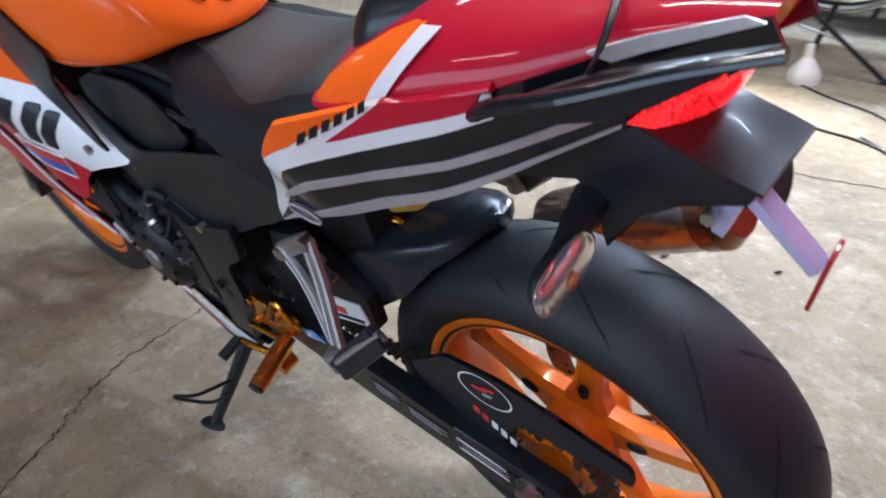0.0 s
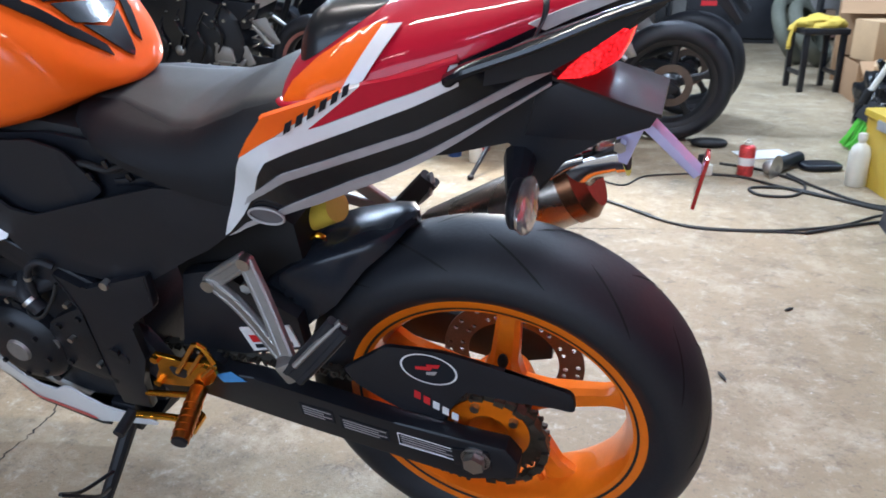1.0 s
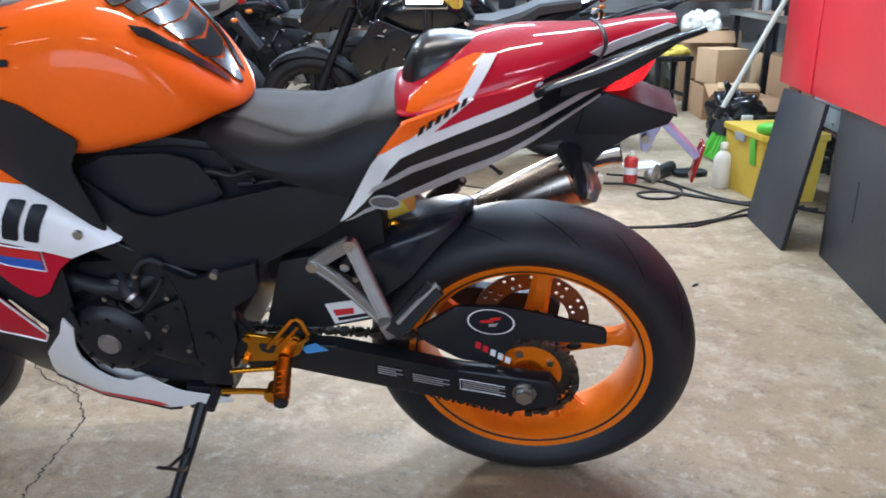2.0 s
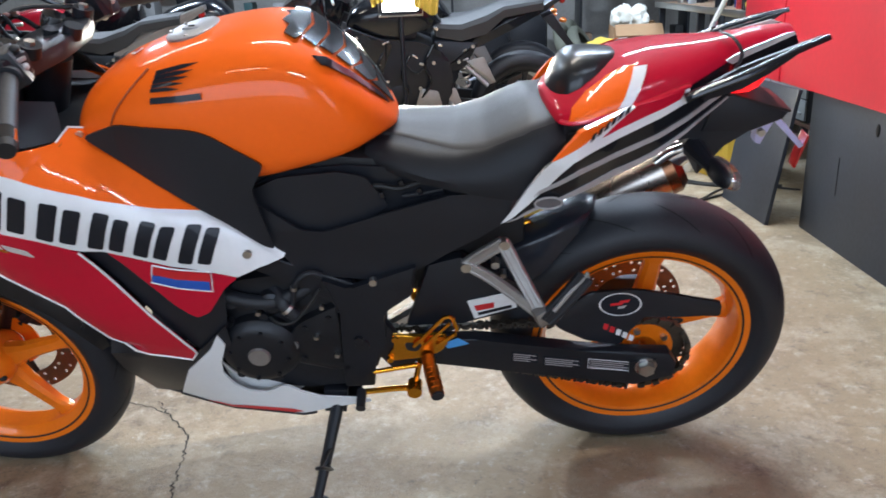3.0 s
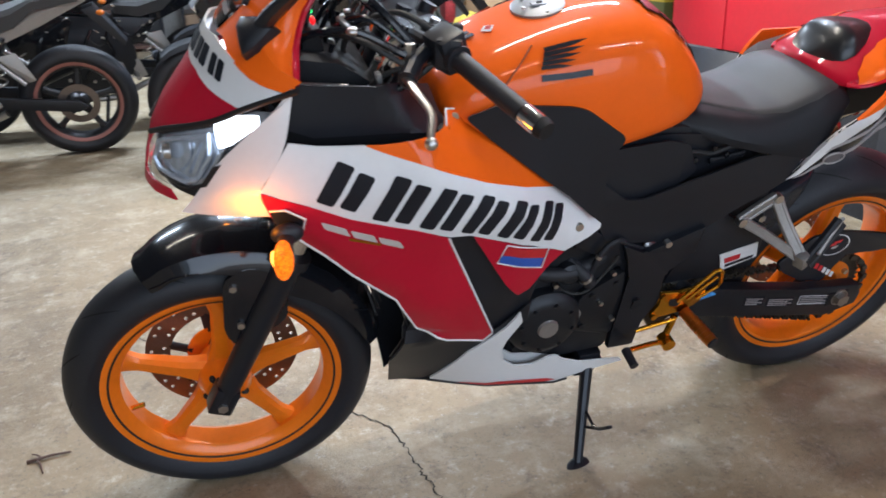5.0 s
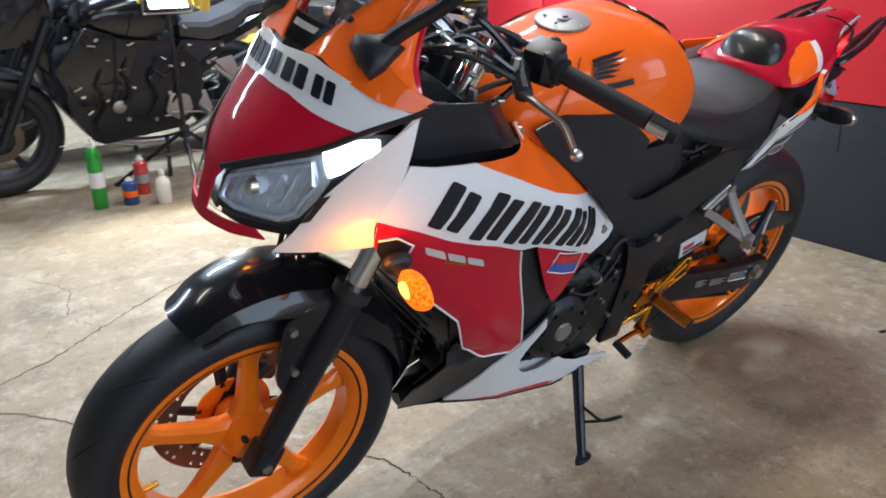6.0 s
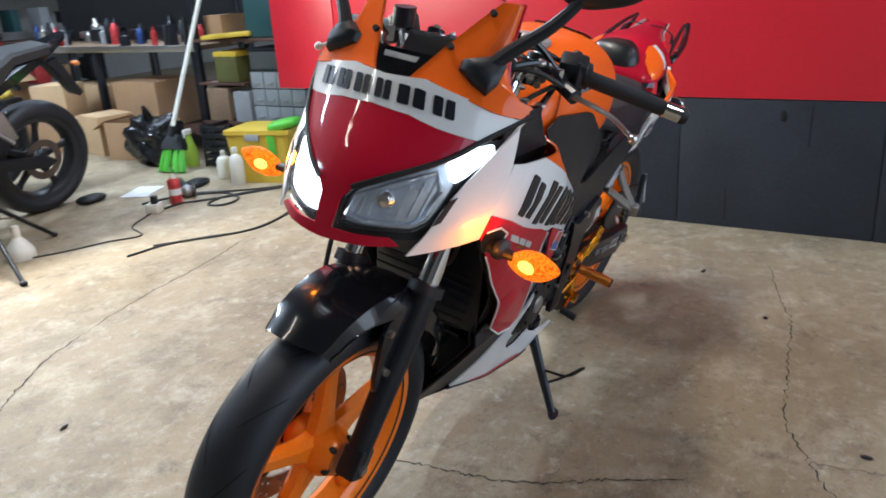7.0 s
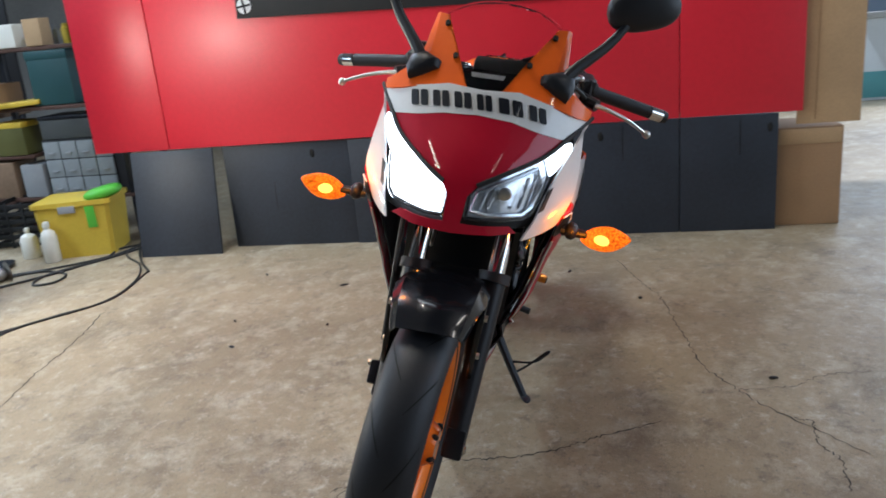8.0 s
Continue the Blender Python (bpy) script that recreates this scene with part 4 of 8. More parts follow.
# fairing stays and bright fittings in the cockpit
both("fairing_stay", lambda: tube(smooth_path([(1.220, 0.128, 0.936), (1.18, 0.128, 0.932), (1.132, 0.128, 0.926)]), 0.0045, seg=8), STEEL)
both("fairing_stay", lambda: tube(smooth_path([(1.165, 0.135, 0.928), (1.14, 0.137, 0.918), (1.112, 0.140, 0.902)]), 0.005, seg=8), STEEL)
both("fork_pinch_bolt", lambda: rod((1.030, 0.118, 0.962), (1.045, 0.128, 0.960), 0.007, seg=6), STEEL)
both("stay_bracket", lambda: box((0.008, 0.014, 0.040), pose(1.086, 0.130, 0.925, 0, 8, 0), 0.002), ALLOY)
both("hose_union", lambda: rod((1.075, 0.120, 0.975), (1.060, 0.128, 0.990), 0.006, seg=6), STEEL)
# small steel bits added at random so the cockpit catches glints
rc = random.Random(31)
for k in range(14):
    c = (rc.uniform(1.04, 1.15), rc.uniform(-0.11, 0.12), rc.uniform(0.955, 1.015))
    part("cable_clip", box((0.006, rc.uniform(0.010, 0.020), 0.006), pose(*c, rc.uniform(0, 180), rc.uniform(0, 90), rc.uniform(0, 180)), 0.001), STEEL, bike)
for k in range(5):
    v = -0.08 + 0.04 * k
    part("control_cable", tube(smooth_path([(1.05 + 0.01 * (k % 2), v + 0.05, 0.985), (1.10, v + 0.02, 1.000 + 0.012 * (k % 3)), (1.145, v, 0.965), (1.14, v * 0.6, 0.88)]), 0.0042, seg=8), GLOSS_BLACK, bike)
# mirrors
def arrow_foot():
    base = [Vector(p) for p in ((1.268, 0.142, 0.982), (1.252, 0.150, 0.997), (1.224, 0.146, 1.022), (1.236, 0.118, 1.030), (1.262, 0.092, 1.022), (1.270, 0.092, 1.008), (1.270, 0.118, 0.992))]
    mid = sum(base, Vector()) / len(base)
    out = Vector((0.62, 0.55, 0.55)).normalized()
    rings = [[mid + (p - mid) * k + out * h for p in base] for k, h in ((1.0, -0.012), (1.0, 0.004), (0.90, 0.012), (0.62, 0.019), (0.30, 0.022))]
    return loft(rings)


for s in (1, -1):
    flip = (lambda bm: bm) if s > 0 else mirrored
    mirror = part("mirror", flip(blob((1.165, 0.243, 1.168), (0.024, 0.070, 0.040), pose(0, 0, 0, 18, 0, 14), power=0.8)), PLASTIC, bike)
    part("mirror_stalk", flip(tube(smooth_path([(1.262, 0.112, 0.992), (1.235, 0.145, 1.04), (1.20, 0.195, 1.095), (1.175, 0.228, 1.150)]), (0.013, 0.008))), PLASTIC, mirror)
    part("mirror_foot", flip(arrow_foot()), PLASTIC, mirror, "black arrow-shaped mirror foot")
    part("mirror_glass", flip(blob((1.144, 0.238, 1.169), (0.004, 0.060, 0.033), pose(0, 0, 0, 18, 0, 14))), CHROME, mirror)
# front signals, lit amber
for s in (1, -1):
    flip = (lambda bm: bm) if s > 0 else mirrored
    tear = blob((0, 0, 0), (0.014, 0.048, 0.025), u=24, v=16)
    for w in tear.verts:
        k = 1 - 0.45 * max(0, w.co.y / 0.048) ** 2.0 - 0.15 * max(0, -w.co.y / 0.044) ** 2
        w.co.x, w.co.z = w.co.x * k, w.co.z * k
    put(tear, tear.verts[:], pose(1.256, 0.278, 0.748, 14, 0, -8))
    sig = part("front_turn_signal", flip(tear), AMBER, bike, "lit amber turn signal")
    part("signal_stalk", flip(tube([(1.24, 0.195, 0.742), (1.25, 0.245, 0.746)], (0.015, 0.011), flat=0.7)), PLASTIC, sig)
    part("signal_base", flip(blob((1.242, 0.212, 0.745), (0.024, 0.014, 0.017))), PLASTIC, sig)
    part("signal_back", flip(blob((1.247, 0.270, 0.748), (0.006, 0.028, 0.015), pose(0, 0, 0, 14, 0, -12))), PLASTIC, sig)
    part("signal_bulb", flip(blob((1.2675, 0.272, 0.747), (0.005, 0.016, 0.010))), AMBER_CORE, sig)


# --- wheels ---
def tyre_profile(R, half, rim_r, rim_half, n=18):
    rho = (R - rim_r) * 0.62
    pts = [(-rim_half + 0.006, rim_r - 0.006), (-rim_half - 0.002, rim_r + 0.004)]
    for i in range(n + 1):
        a = math.pi * (1.06 - 1.12 * i / n)
        c, s = math.cos(a), math.sin(a)
        pts.append((half * math.copysign(abs(c) ** 0.9, c), R - rho + rho * math.copysign(abs(s) ** 1.0, s)))
    return pts + [(rim_half + 0.002, rim_r + 0.004), (rim_half - 0.006, rim_r - 0.006)]


def disc_bm(centre, r0, r1, v, sectors=36, hole=0.0042, rows=2):
    """A thin ring plate with rows of drilled holes."""
    bm = fresh()
    for k in range(rows):
        a0, a1 = r0 + (r1 - r0) * k / rows, r0 + (r1 - r0) * (k + 1) / rows
        for i in range(sectors):
            t0, t1 = 2 * math.pi * (i + k / rows) / sectors, 2 * math.pi * (i + 1 + k / rows) / sectors
            tm, am = (t0 + t1) / 2, (a0 + a1) / 2
            rim = [(a0, t0), (a0, tm), (a0, t1), (am, t1), (a1, t1), (a1, tm), (a1, t0), (am, t0)]
            outer = [bm.verts.new((centre[0] + r * math.cos(t), v, centre[2] + r * math.sin(t))) for r, t in rim]
            c = Vector((centre[0] + am * math.cos(tm), v, centre[2] + am * math.sin(tm)))
            if (i + k) % 3 == 2:
                bm.faces.new(outer)
                continue
            inner = [bm.verts.new(c + (o.co - c).normalized() * hole) for o in outer]
            for j in range(8):
                bm.faces.new((outer[j], outer[(j + 1) % 8], inner[(j + 1) % 8], inner[j]))
    bmesh.ops.remove_doubles(bm, verts=bm.verts[:], dist=1e-5)
    thicken(bm, 0.0045)
    return bm


def spoke(centre, angle, r0, r1, w0, w1, t0, t1, v=0.0):
    rings = []
    for k in range(9):
        f = k / 8
        r, w, t = r0 + (r1 - r0) * f, w0 + (w1 - w0) * f, t0 + (t1 - t0) * f
        w *= 1 + 1.1 * max(0, f - 0.78) / 0.22 + 0.5 * max(0, 0.25 - f) / 0.25
        loop = [(w, t * 0.5), (w * 0.6, t), (-w * 0.6, t), (-w, t * 0.5), (-w, -t * 0.5), (-w * 0.6, -t), (w * 0.6, -t), (w, -t * 0.5)]
        rings.append([(centre[0] + r * math.cos(angle) - a * math.sin(angle), v + b, centre[2] + r * math.sin(angle) + a * math.cos(angle)) for a, b in loop])
    return loft(rings)


def road_wheel(name, centre, R, half, rim_r, rim_half, phase, parent, rim_mat, tyre_mat, grooves=0, spokes=5, stripe=True, hub=0.05, label="", fat=1.0):
    w = part(name, lathe([(-rim_half, rim_r + 0.006), (-rim_half + 0.005, rim_r + 0.007), (-rim_half + 0.010, rim_r - 0.010), (-rim_half * 0.55, rim_r - 0.022), (rim_half * 0.55, rim_r - 0.022), (rim_half - 0.010, rim_r - 0.010), (rim_half - 0.005, rim_r + 0.007), (rim_half, rim_r + 0.006), (rim_half, rim_r - 0.004), (rim_half - 0.006, rim_r - 0.020), (rim_half * 0.5, rim_r - 0.032), (-rim_half * 0.5, rim_r - 0.032), (-rim_half + 0.006, rim_r - 0.020), (-rim_half, rim_r - 0.004)], centre, closed=True, seg=96), rim_mat, parent, label)
    part("tyre", lathe(tyre_profile(R, half, rim_r, rim_half), centre, seg=96), tyre_mat, w, "black rubber tyre")
    for i in range(spokes):
        part("spoke", spoke(centre, phase + 2 * math.pi * i / spokes, hub * 0.8, rim_r - 0.022, 0.020 * fat, 0.013 * fat, 0.020, 0.012), rim_mat, w)
    part("hub", lathe([(-0.055, 0.0), (-0.055, hub * 0.7), (-0.03, hub), (0.03, hub), (0.055, hub * 0.7), (0.055, 0.0)], centre, seg=40), rim_mat, w)
    if stripe:
        for s in (1, -1):
            part("rim_stripe", lathe([(s * (rim_half - 0.0014), rim_r - 0.0104), (s * (rim_half - 0.0029), rim_r - 0.0144)], centre, seg=96), DARK, w, "thin black rim stripe")
    for i in range(grooves):
        a = 2 * math.pi * i / grooves
        for s in (1, -1):
            bm = fresh()
            rho = (R - rim_r) * 0.62
            pts = []
            for k in range(7):
                f = k / 6
                b = radians(82 - 52 * f)
                ang = a + s * 0.02 + 0.30 * f + (0.5 if s > 0 else 0) * 2 * math.pi / grooves
                r = R - rho + rho * math.sin(b) + 0.0006
                v = s * half * math.cos(b) ** 0.9
                pts.append((ang, r, v))
            left, right = [], []
            for k, (ang, r, v) in enumerate(pts):
                hw = 0.0028 * (0.25 if k in (0, 6) else 1) / r
                left.append(bm.verts.new((centre[0] + r * math.cos(ang - hw), centre[1] + v * 1.006, centre[2] + r * math.sin(ang - hw))))
                right.append(bm.verts.new((centre[0] + r * math.cos(ang + hw), centre[1] + v * 1.006, centre[2] + r * math.sin(ang + hw))))
            for k in range(6):
                bm.faces.new((left[k], right[k], right[k + 1], left[k + 1]))
            part("tread_groove", bm, GROOVE, w)
    return w


front = road_wheel("front_wheel", FRONT, 0.290, 0.056, 0.222, 0.042, 0.35, bike, RIM, RUBBER, grooves=14, label="orange five-spoke alloy front wheel")
part("brake_disc", disc_bm(FRONT, 0.102, 0.149, -0.062, sectors=40), DISC, front, "drilled steel brake disc")
part("disc_carrier", lathe([(-0.06, 0.035), (-0.06, 0.070), (-0.056, 0.070), (-0.056, 0.035)], FRONT, closed=True), RIM, front)
for i in range(5):
    a = 0.35 + 2 * math.pi * (i + 0.5) / 5
    part("hub_slot", blob((FRONT[0] + 0.036 * math.cos(a), 0.050, FRONT[2] + 0.036 * math.sin(a)), (0.009, 0.008, 0.006), pose(0, 0, 0, 0, -math.degrees(a), 0)), DARK, front)
part("valve_stem", rod((FRONT[0] + 0.205 * math.cos(-0.29), 0.01, FRONT[2] + 0.205 * math.sin(-0.29)), (FRONT[0] + 0.165 * math.cos(-0.29), 0.012, FRONT[2] + 0.165 * math.sin(-0.29)), 0.005), GOLD, front, "gold valve cap")
for i in range(6):
    a = 0.2 + 2 * math.pi * i / 6
    part("disc_arm", tube([(FRONT[0] + 0.06 * math.cos(a), -0.059, FRONT[2] + 0.06 * math.sin(a)), (FRONT[0] + 0.105 * math.cos(a + 0.1), -0.061, FRONT[2] + 0.105 * math.sin(a + 0.1))], 0.011, seg=8, flat=0.35, up=(0, 1, 0)), SATIN, front)
front.matrix_local = STEER
rear = road_wheel("rear_wheel", REAR, 0.306, 0.075, 0.224, 0.058, 1.71, bike, RIM, RUBBER, grooves=14, label="orange five-spoke alloy rear wheel", fat=1.15)
part("brake_disc", disc_bm(REAR, 0.075, 0.115, -0.075), DISC, rear, "drilled steel brake disc")
part("valve_stem", rod((REAR[0] + 0.205 * math.cos(4.4), 0.01, REAR[2] + 0.205 * math.sin(4.4)), (REAR[0] + 0.165 * math.cos(4.4), 0.012, REAR[2] + 0.165 * math.sin(4.4)), 0.005), GOLD, rear, "gold valve cap")
for i in range(5):
    a = 1.71 + 2 * math.pi * i / 5
    part("spoke_hole", blob((REAR[0] + 0.085 * math.cos(a), 0.0195, REAR[2] + 0.085 * math.sin(a)), (0.015, 0.004, 0.008), pose(0, 0, 0, 0, -math.degrees(a), 0)), DARK, rear)


def sprocket(centre, r, v, teeth, bore):
    bm, n = fresh(), teeth * 4
    for sgn in (0,):
        outer, inner = [], []
        for i in range(n):
            a = 2 * math.pi * i / n
            rr = r + (0.005 if i % 4 in (0, 1) else -0.003)
            outer.append(bm.verts.new((centre[0] + rr * math.cos(a), v, centre[2] + rr * math.sin(a))))
            inner.append(bm.verts.new((centre[0] + bore * math.cos(a), v, centre[2] + bore * math.sin(a))))
        for i in range(n):
            bm.faces.new((outer[i], outer[(i + 1) % n], inner[(i + 1) % n], inner[i]))
    thicken(bm, 0.006)
    return bm


part("sprocket", sprocket(REAR, 0.086, 0.078, 40, 0.058), CHAIN, rear, "worn toothed rear sprocket")
part("sprocket_carrier", lathe([(0.055, 0.0), (0.080, 0.03), (0.080, 0.062), (0.05, 0.062)], REAR, seg=40), RIM, rear)
for i in range(5):
    a = 2 * math.pi * i / 5
    part("sprocket_nut", rod((REAR[0] + 0.050 * math.cos(a), 0.078, REAR[2] + 0.050 * math.sin(a)), (REAR[0] + 0.050 * math.cos(a), 0.088, REAR[2] + 0.050 * math.sin(a)), 0.007, seg=6), STEEL, rear)

# --- fork, front mudguard ---
fork_top = Vector(FRONT) + AX * 0.78
for s in (1, -1):
    y = 0.088 if s > 0 else -0.070
    foot, top = Vector((FRONT[0] + 0.010, y, FRONT[2] + 0.012)), Vector((fork_top.x + 0.010, y, fork_top.z + 0.012))
    leg = part("fork_leg", rod(foot - AX * 0.012, foot + AX * 0.34, 0.0215, r2=0.0255, seg=24), SATIN, bike)
    part("fork_tube", rod(foot + AX * 0.33, top, 0.0185, seg=24), CHROME, leg, "chromed fork tube")
    part("dust_seal", rod(foot + AX * 0.335, foot + AX * 0.355, 0.032, seg=24), RUBBER, leg)
    part("axle_clamp", box((0.046, 0.040, 0.060), Matrix.Translation(foot + AX * 0.008) @ pose(0, 0, 0, 0, -26, 0), 0.006), SATIN, leg)
    part("axle_bolt", rod(foot + Vector((0, s * 0.019, 0)), foot + Vector((0, s * 0.026, 0)), 0.010, seg=6), STEEL, leg)
caliper = part("front_brake_caliper", box((0.05, 0.045, 0.10), pose(1.285, -0.078, 0.375, 0, -28, 0), 0.010), SATIN, bike, "black front brake caliper")
for dz in (-0.028, 0.028):
    part("caliper_bolt", rod((1.285 + dz * 0.5, -0.055, 0.375 + dz), (1.285 + dz * 0.5, -0.048, 0.375 + dz), 0.007, seg=6), STEEL, caliper)
    part("caliper_bolt", rod((1.285 + dz * 0.5, -0.114, 0.375 + dz), (1.285 + dz * 0.5, -0.120, 0.375 + dz), 0.007, seg=6), STEEL, caliper)
part("caliper_body", box((0.055, 0.02, 0.05), pose(1.285, -0.105, 0.375, 0, -28, 0), 0.006), SATIN, caliper)


def mudguard(centre, r_of, half, a0, a1, skirt, mat, name, label, taper=0.5, n=30):
    rings = []
    for i in range(n + 1):
        f = i / n
        a = radians(a0 + (a1 - a0) * f)
        w = half * (1 - taper * (abs(f - 0.5) * 2) ** 4)
        r = r_of(math.degrees(a))
        sk = skirt(f)
        loop = [(-w, -sk), (-w * 0.98, -0.02), (-w * 0.80, 0.0), (-w * 0.4, 0.010), (0, 0.013), (w * 0.4, 0.010), (w * 0.80, 0.0), (w * 0.98, -0.02), (w, -sk)]
        rings.append([(centre[0] + (r + d) * math.cos(a + 0.10 * (v / half) ** 2 * (1 - f) ** 2), v, centre[2] + (r + d) * math.sin(a + 0.10 * (v / half) ** 2 * (1 - f) ** 2)) for v, d in loop])
    bm = loft(rings, closed=False, caps=False)
    thicken(bm, 0.003)
    return part(name, bm, mat, bike, label)


guard = mudguard(FRONT, lambda d: lerp(d, [(70, 0.306), (73, 0.317), (78, 0.325), (86, 0.333), (97, 0.339), (115, 0.338), (140, 0.322), (166, 0.302)]), 0.088, 68, 166, lambda f: lerp(f, [(0, 0.010), (0.1, 0.015), (0.25, 0.030), (0.5, 0.062), (0.65, 0.05), (1, 0.02)]), GLOSS_BLACK, "front_mudguard", "gloss black front mudguard", 0.22)
both("mudguard_bracket", lambda: prism([(1.345, 0.575), (1.300, 0.60), (1.235, 0.56), (1.245, 0.47), (1.335, 0.42), (1.355, 0.46)], 0.080, 0.090, 0.004, fillet=0.015), GLOSS_BLACK, parents=(guard, guard))
for x, z in ((1.330, 0.560), (1.325, 0.476)):
    both("bracket_bolt", lambda: rod((x, 0.088, z), (x, 0.096, z), 0.007, seg=6), STEEL, parents=(guard, guard))

# --- tank ---
TANK = [(0.985, 0.860, 0.085, 0.80), (0.96, 0.908, 0.108, 0.79), (0.91, 0.938, 0.124, 0.78), (0.85, 0.958, 0.134, 0.77), (0.78, 0.978, 0.141, 0.76), (0.70, 0.990, 0.143, 0.748), (0.64, 0.990, 0.141, 0.762), (0.60, 0.978, 0.136, 0.770), (0.56, 0.950, 0.126, 0.778), (0.525, 0.914, 0.110, 0.788), (0.495, 0.873, 0.088, 0.800), (0.470, 0.833, 0.055, 0.803), (0.458, 0.808, 0.026, 0.800)]


def tank_ring(x, top, w, low):
    mid = low + (top - low) * 0.40
    ring = []
    for i in range(13):
        a = math.pi * i / 12
        c, s = math.cos(a), math.sin(a)
        ring.append((x, w * math.copysign(abs(c) ** 0.72, c), mid + (top - mid) * abs(s) ** 0.80))
    ring += [(x, -w * 0.98, (mid + low) / 2), (x, -w * 0.90, low), (x, 0, low - 0.01), (x, w * 0.90, low), (x, w * 0.98, (mid + low) / 2)]
    return ring


TX = [p[0] for p in TANK][::-1]


def tank_at(x):
    return [float(np.interp(x, TX, [p[k] for p in TANK][::-1])) for k in (1, 2, 3)]


def on_tank(out=0.0):
    def place(x, z):
        top, w, low = tank_at(x)
        mid = low + (top - low) * 0.40
        s = min(1, max(0, (z - mid) / (top - mid))) ** (1 / 0.80)
        return (x, w * max(0, 1 - s * s) ** 0.36 + out, z + out * 0.4)
    return place


tank = part("fuel_tank", loft([tank_ring(*p) for p in TANK]), ORANGE, bike, "orange fuel tank")
tank.data.shade_smooth()
sub = tank.modifiers.new("smooth", "SUBSURF")
sub.levels = sub.render_levels = 2
cap = part("filler_cap", lathe([(-0.002, 0.0), (-0.002, 0.044), (0.003, 0.045), (0.005, 0.042), (0.0055, 0.0)], (0, 0, 0), seg=40), CAP, tank, "silver filler cap")
cap.matrix_local = pose(0.785, -0.005, 0.972, 90, 0, 0) @ pose(0, 0, 0, 0, 0, -10)
part("key_cover", box((0.030, 0.013, 0.004), pose(0.785, 0.0, 0.9785), 0.003), CAP, tank)
part("key_slot", box((0.010, 0.003, 0.002), pose(0.785, 0.0, 0.9815), 0.0), DARK, tank)
for k in range(5):
    a = 2 * math.pi * k / 5 + 0.3
    part("cap_bolt", rod((0.785 + 0.033 * math.cos(a), 0.033 * math.sin(a), 0.975), (0.785 + 0.033 * math.cos(a), 0.033 * math.sin(a), 0.9785), 0.0032, seg=6), STEEL, tank)
for k in range(5):
    # feather strips of a plain wing shape
    z0, tip = 0.922 + 0.0052 * k, Vector((0.781 - 0.0078 * k, 0.928 + 0.0080 * k))
    root = Vector((0.829 - 0.0022 * k, z0))
    both("wing_mark", lambda: sheet([tuple(root), tuple(root + Vector((-0.001, 0.0046))), tuple(root.lerp(tip, 0.6) + Vector((0, 0.0040))), tuple(tip), tuple(root.lerp(tip, 0.7) + Vector((0, -0.0008)))], on_tank(0.0025), 0.001, 0.012), INK, "plain dark feather-shaped decal strip", (tank, tank))
both("mark_bar", lambda: sheet([(0.829, 0.915), (0.748, 0.922), (0.747, 0.913), (0.830, 0.906)], on_tank(0.0028), 0.001, 0.012), INK, "plain dark decal bar", (tank, tank))
both("tank_seam", lambda: tube(smooth_path([on_tank(0.001)(x, z) for x, z in ((0.903, 0.872), (0.890, 0.895), (0.862, 0.925), (0.835, 0.948))]), 0.0016, seg=6), material("orange_shadow_gap", (0.30, 0.05, 0.005), 0.5), parents=(tank, tank))
# black protector on the back of the tank: jagged pieces
def tank_top(x, v, out=0.003):
    top, w, low = tank_at(x)
    mid = low + (top - low) * 0.40
    c = min(1, abs(v) / w) ** (1 / 0.72)
    return (x - out * 0.6, v, mid + (top - mid) * max(0, 1 - c * c) ** 0.40 + out * 0.8)


def chevron(x0, x1, w0, w1, sweep=0.010):
    half = [(x0, 0.0), (x0 + sweep * 0.4, w0 * 0.45), (x0 + sweep, w0), (x1 + sweep, w1), (x1 + sweep * 0.25, w1 * 0.45), (x1, 0.0)]
    return half + [(x, -v) for x, v in half[-2:0:-1]]


pad = part("tank_pad", sheet([(0.624, -0.010), (0.632, 0.018), (0.620, 0.030), (0.624, 0.056), (0.606, 0.064), (0.598, 0.052), (0.590, 0.0), (0.598, -0.052), (0.606, -0.064), (0.624, -0.056), (0.620, -0.030), (0.632, -0.018)], tank_top, 0.002, 0.012), GLOSS_BLACK, tank, "gloss black jagged tank protector")
for x0, x1, w0, w1 in ((0.586, 0.566, 0.054, 0.057), (0.562, 0.542, 0.053, 0.050), (0.538, 0.517, 0.047, 0.043), (0.513, 0.493, 0.039, 0.033), (0.489, 0.466, 0.028, 0.012)):
    part("pad_piece", sheet(chevron(x0, x1, w0, w1), tank_top, 0.002, 0.012), GLOSS_BLACK, pad)
both("pad_strip", lambda: sheet([(0.580, 0.080), (0.566, 0.086), (0.530, 0.070), (0.498, 0.050), (0.472, 0.024), (0.480, 0.022), (0.505, 0.042), (0.536, 0.060), (0.560, 0.068)], tank_top, 0.002, 0.012), GLOSS_BLACK, parents=(pad, pad))
# small marks on the front of the tank
part("square_mark", sheet([(0.892, 0.014), (0.880, 0.026), (0.869, 0.012), (0.882, 0.002)], tank_top, 0.001, 0.012), WHITE_DECAL, tank, "small white diamond decal")
part("square_mark_core", sheet([(0.887, 0.014), (0.880, 0.020), (0.874, 0.012), (0.881, 0.007)], lambda x, v: tank_top(x, v, 0.0045), 0.001, 0.012), INK_RED, tank, "small red diamond decal")
for k in range(3):
    part("front_mark", sheet([(0.926 - 0.004 * k, -0.022 + 0.014 * k), (0.926 - 0.004 * k, -0.012 + 0.014 * k), (0.912 - 0.004 * k, -0.010 + 0.014 * k), (0.912 - 0.004 * k, -0.020 + 0.014 * k)], tank_top, 0.001, 0.012), INK, tank, "small dark decal bar")

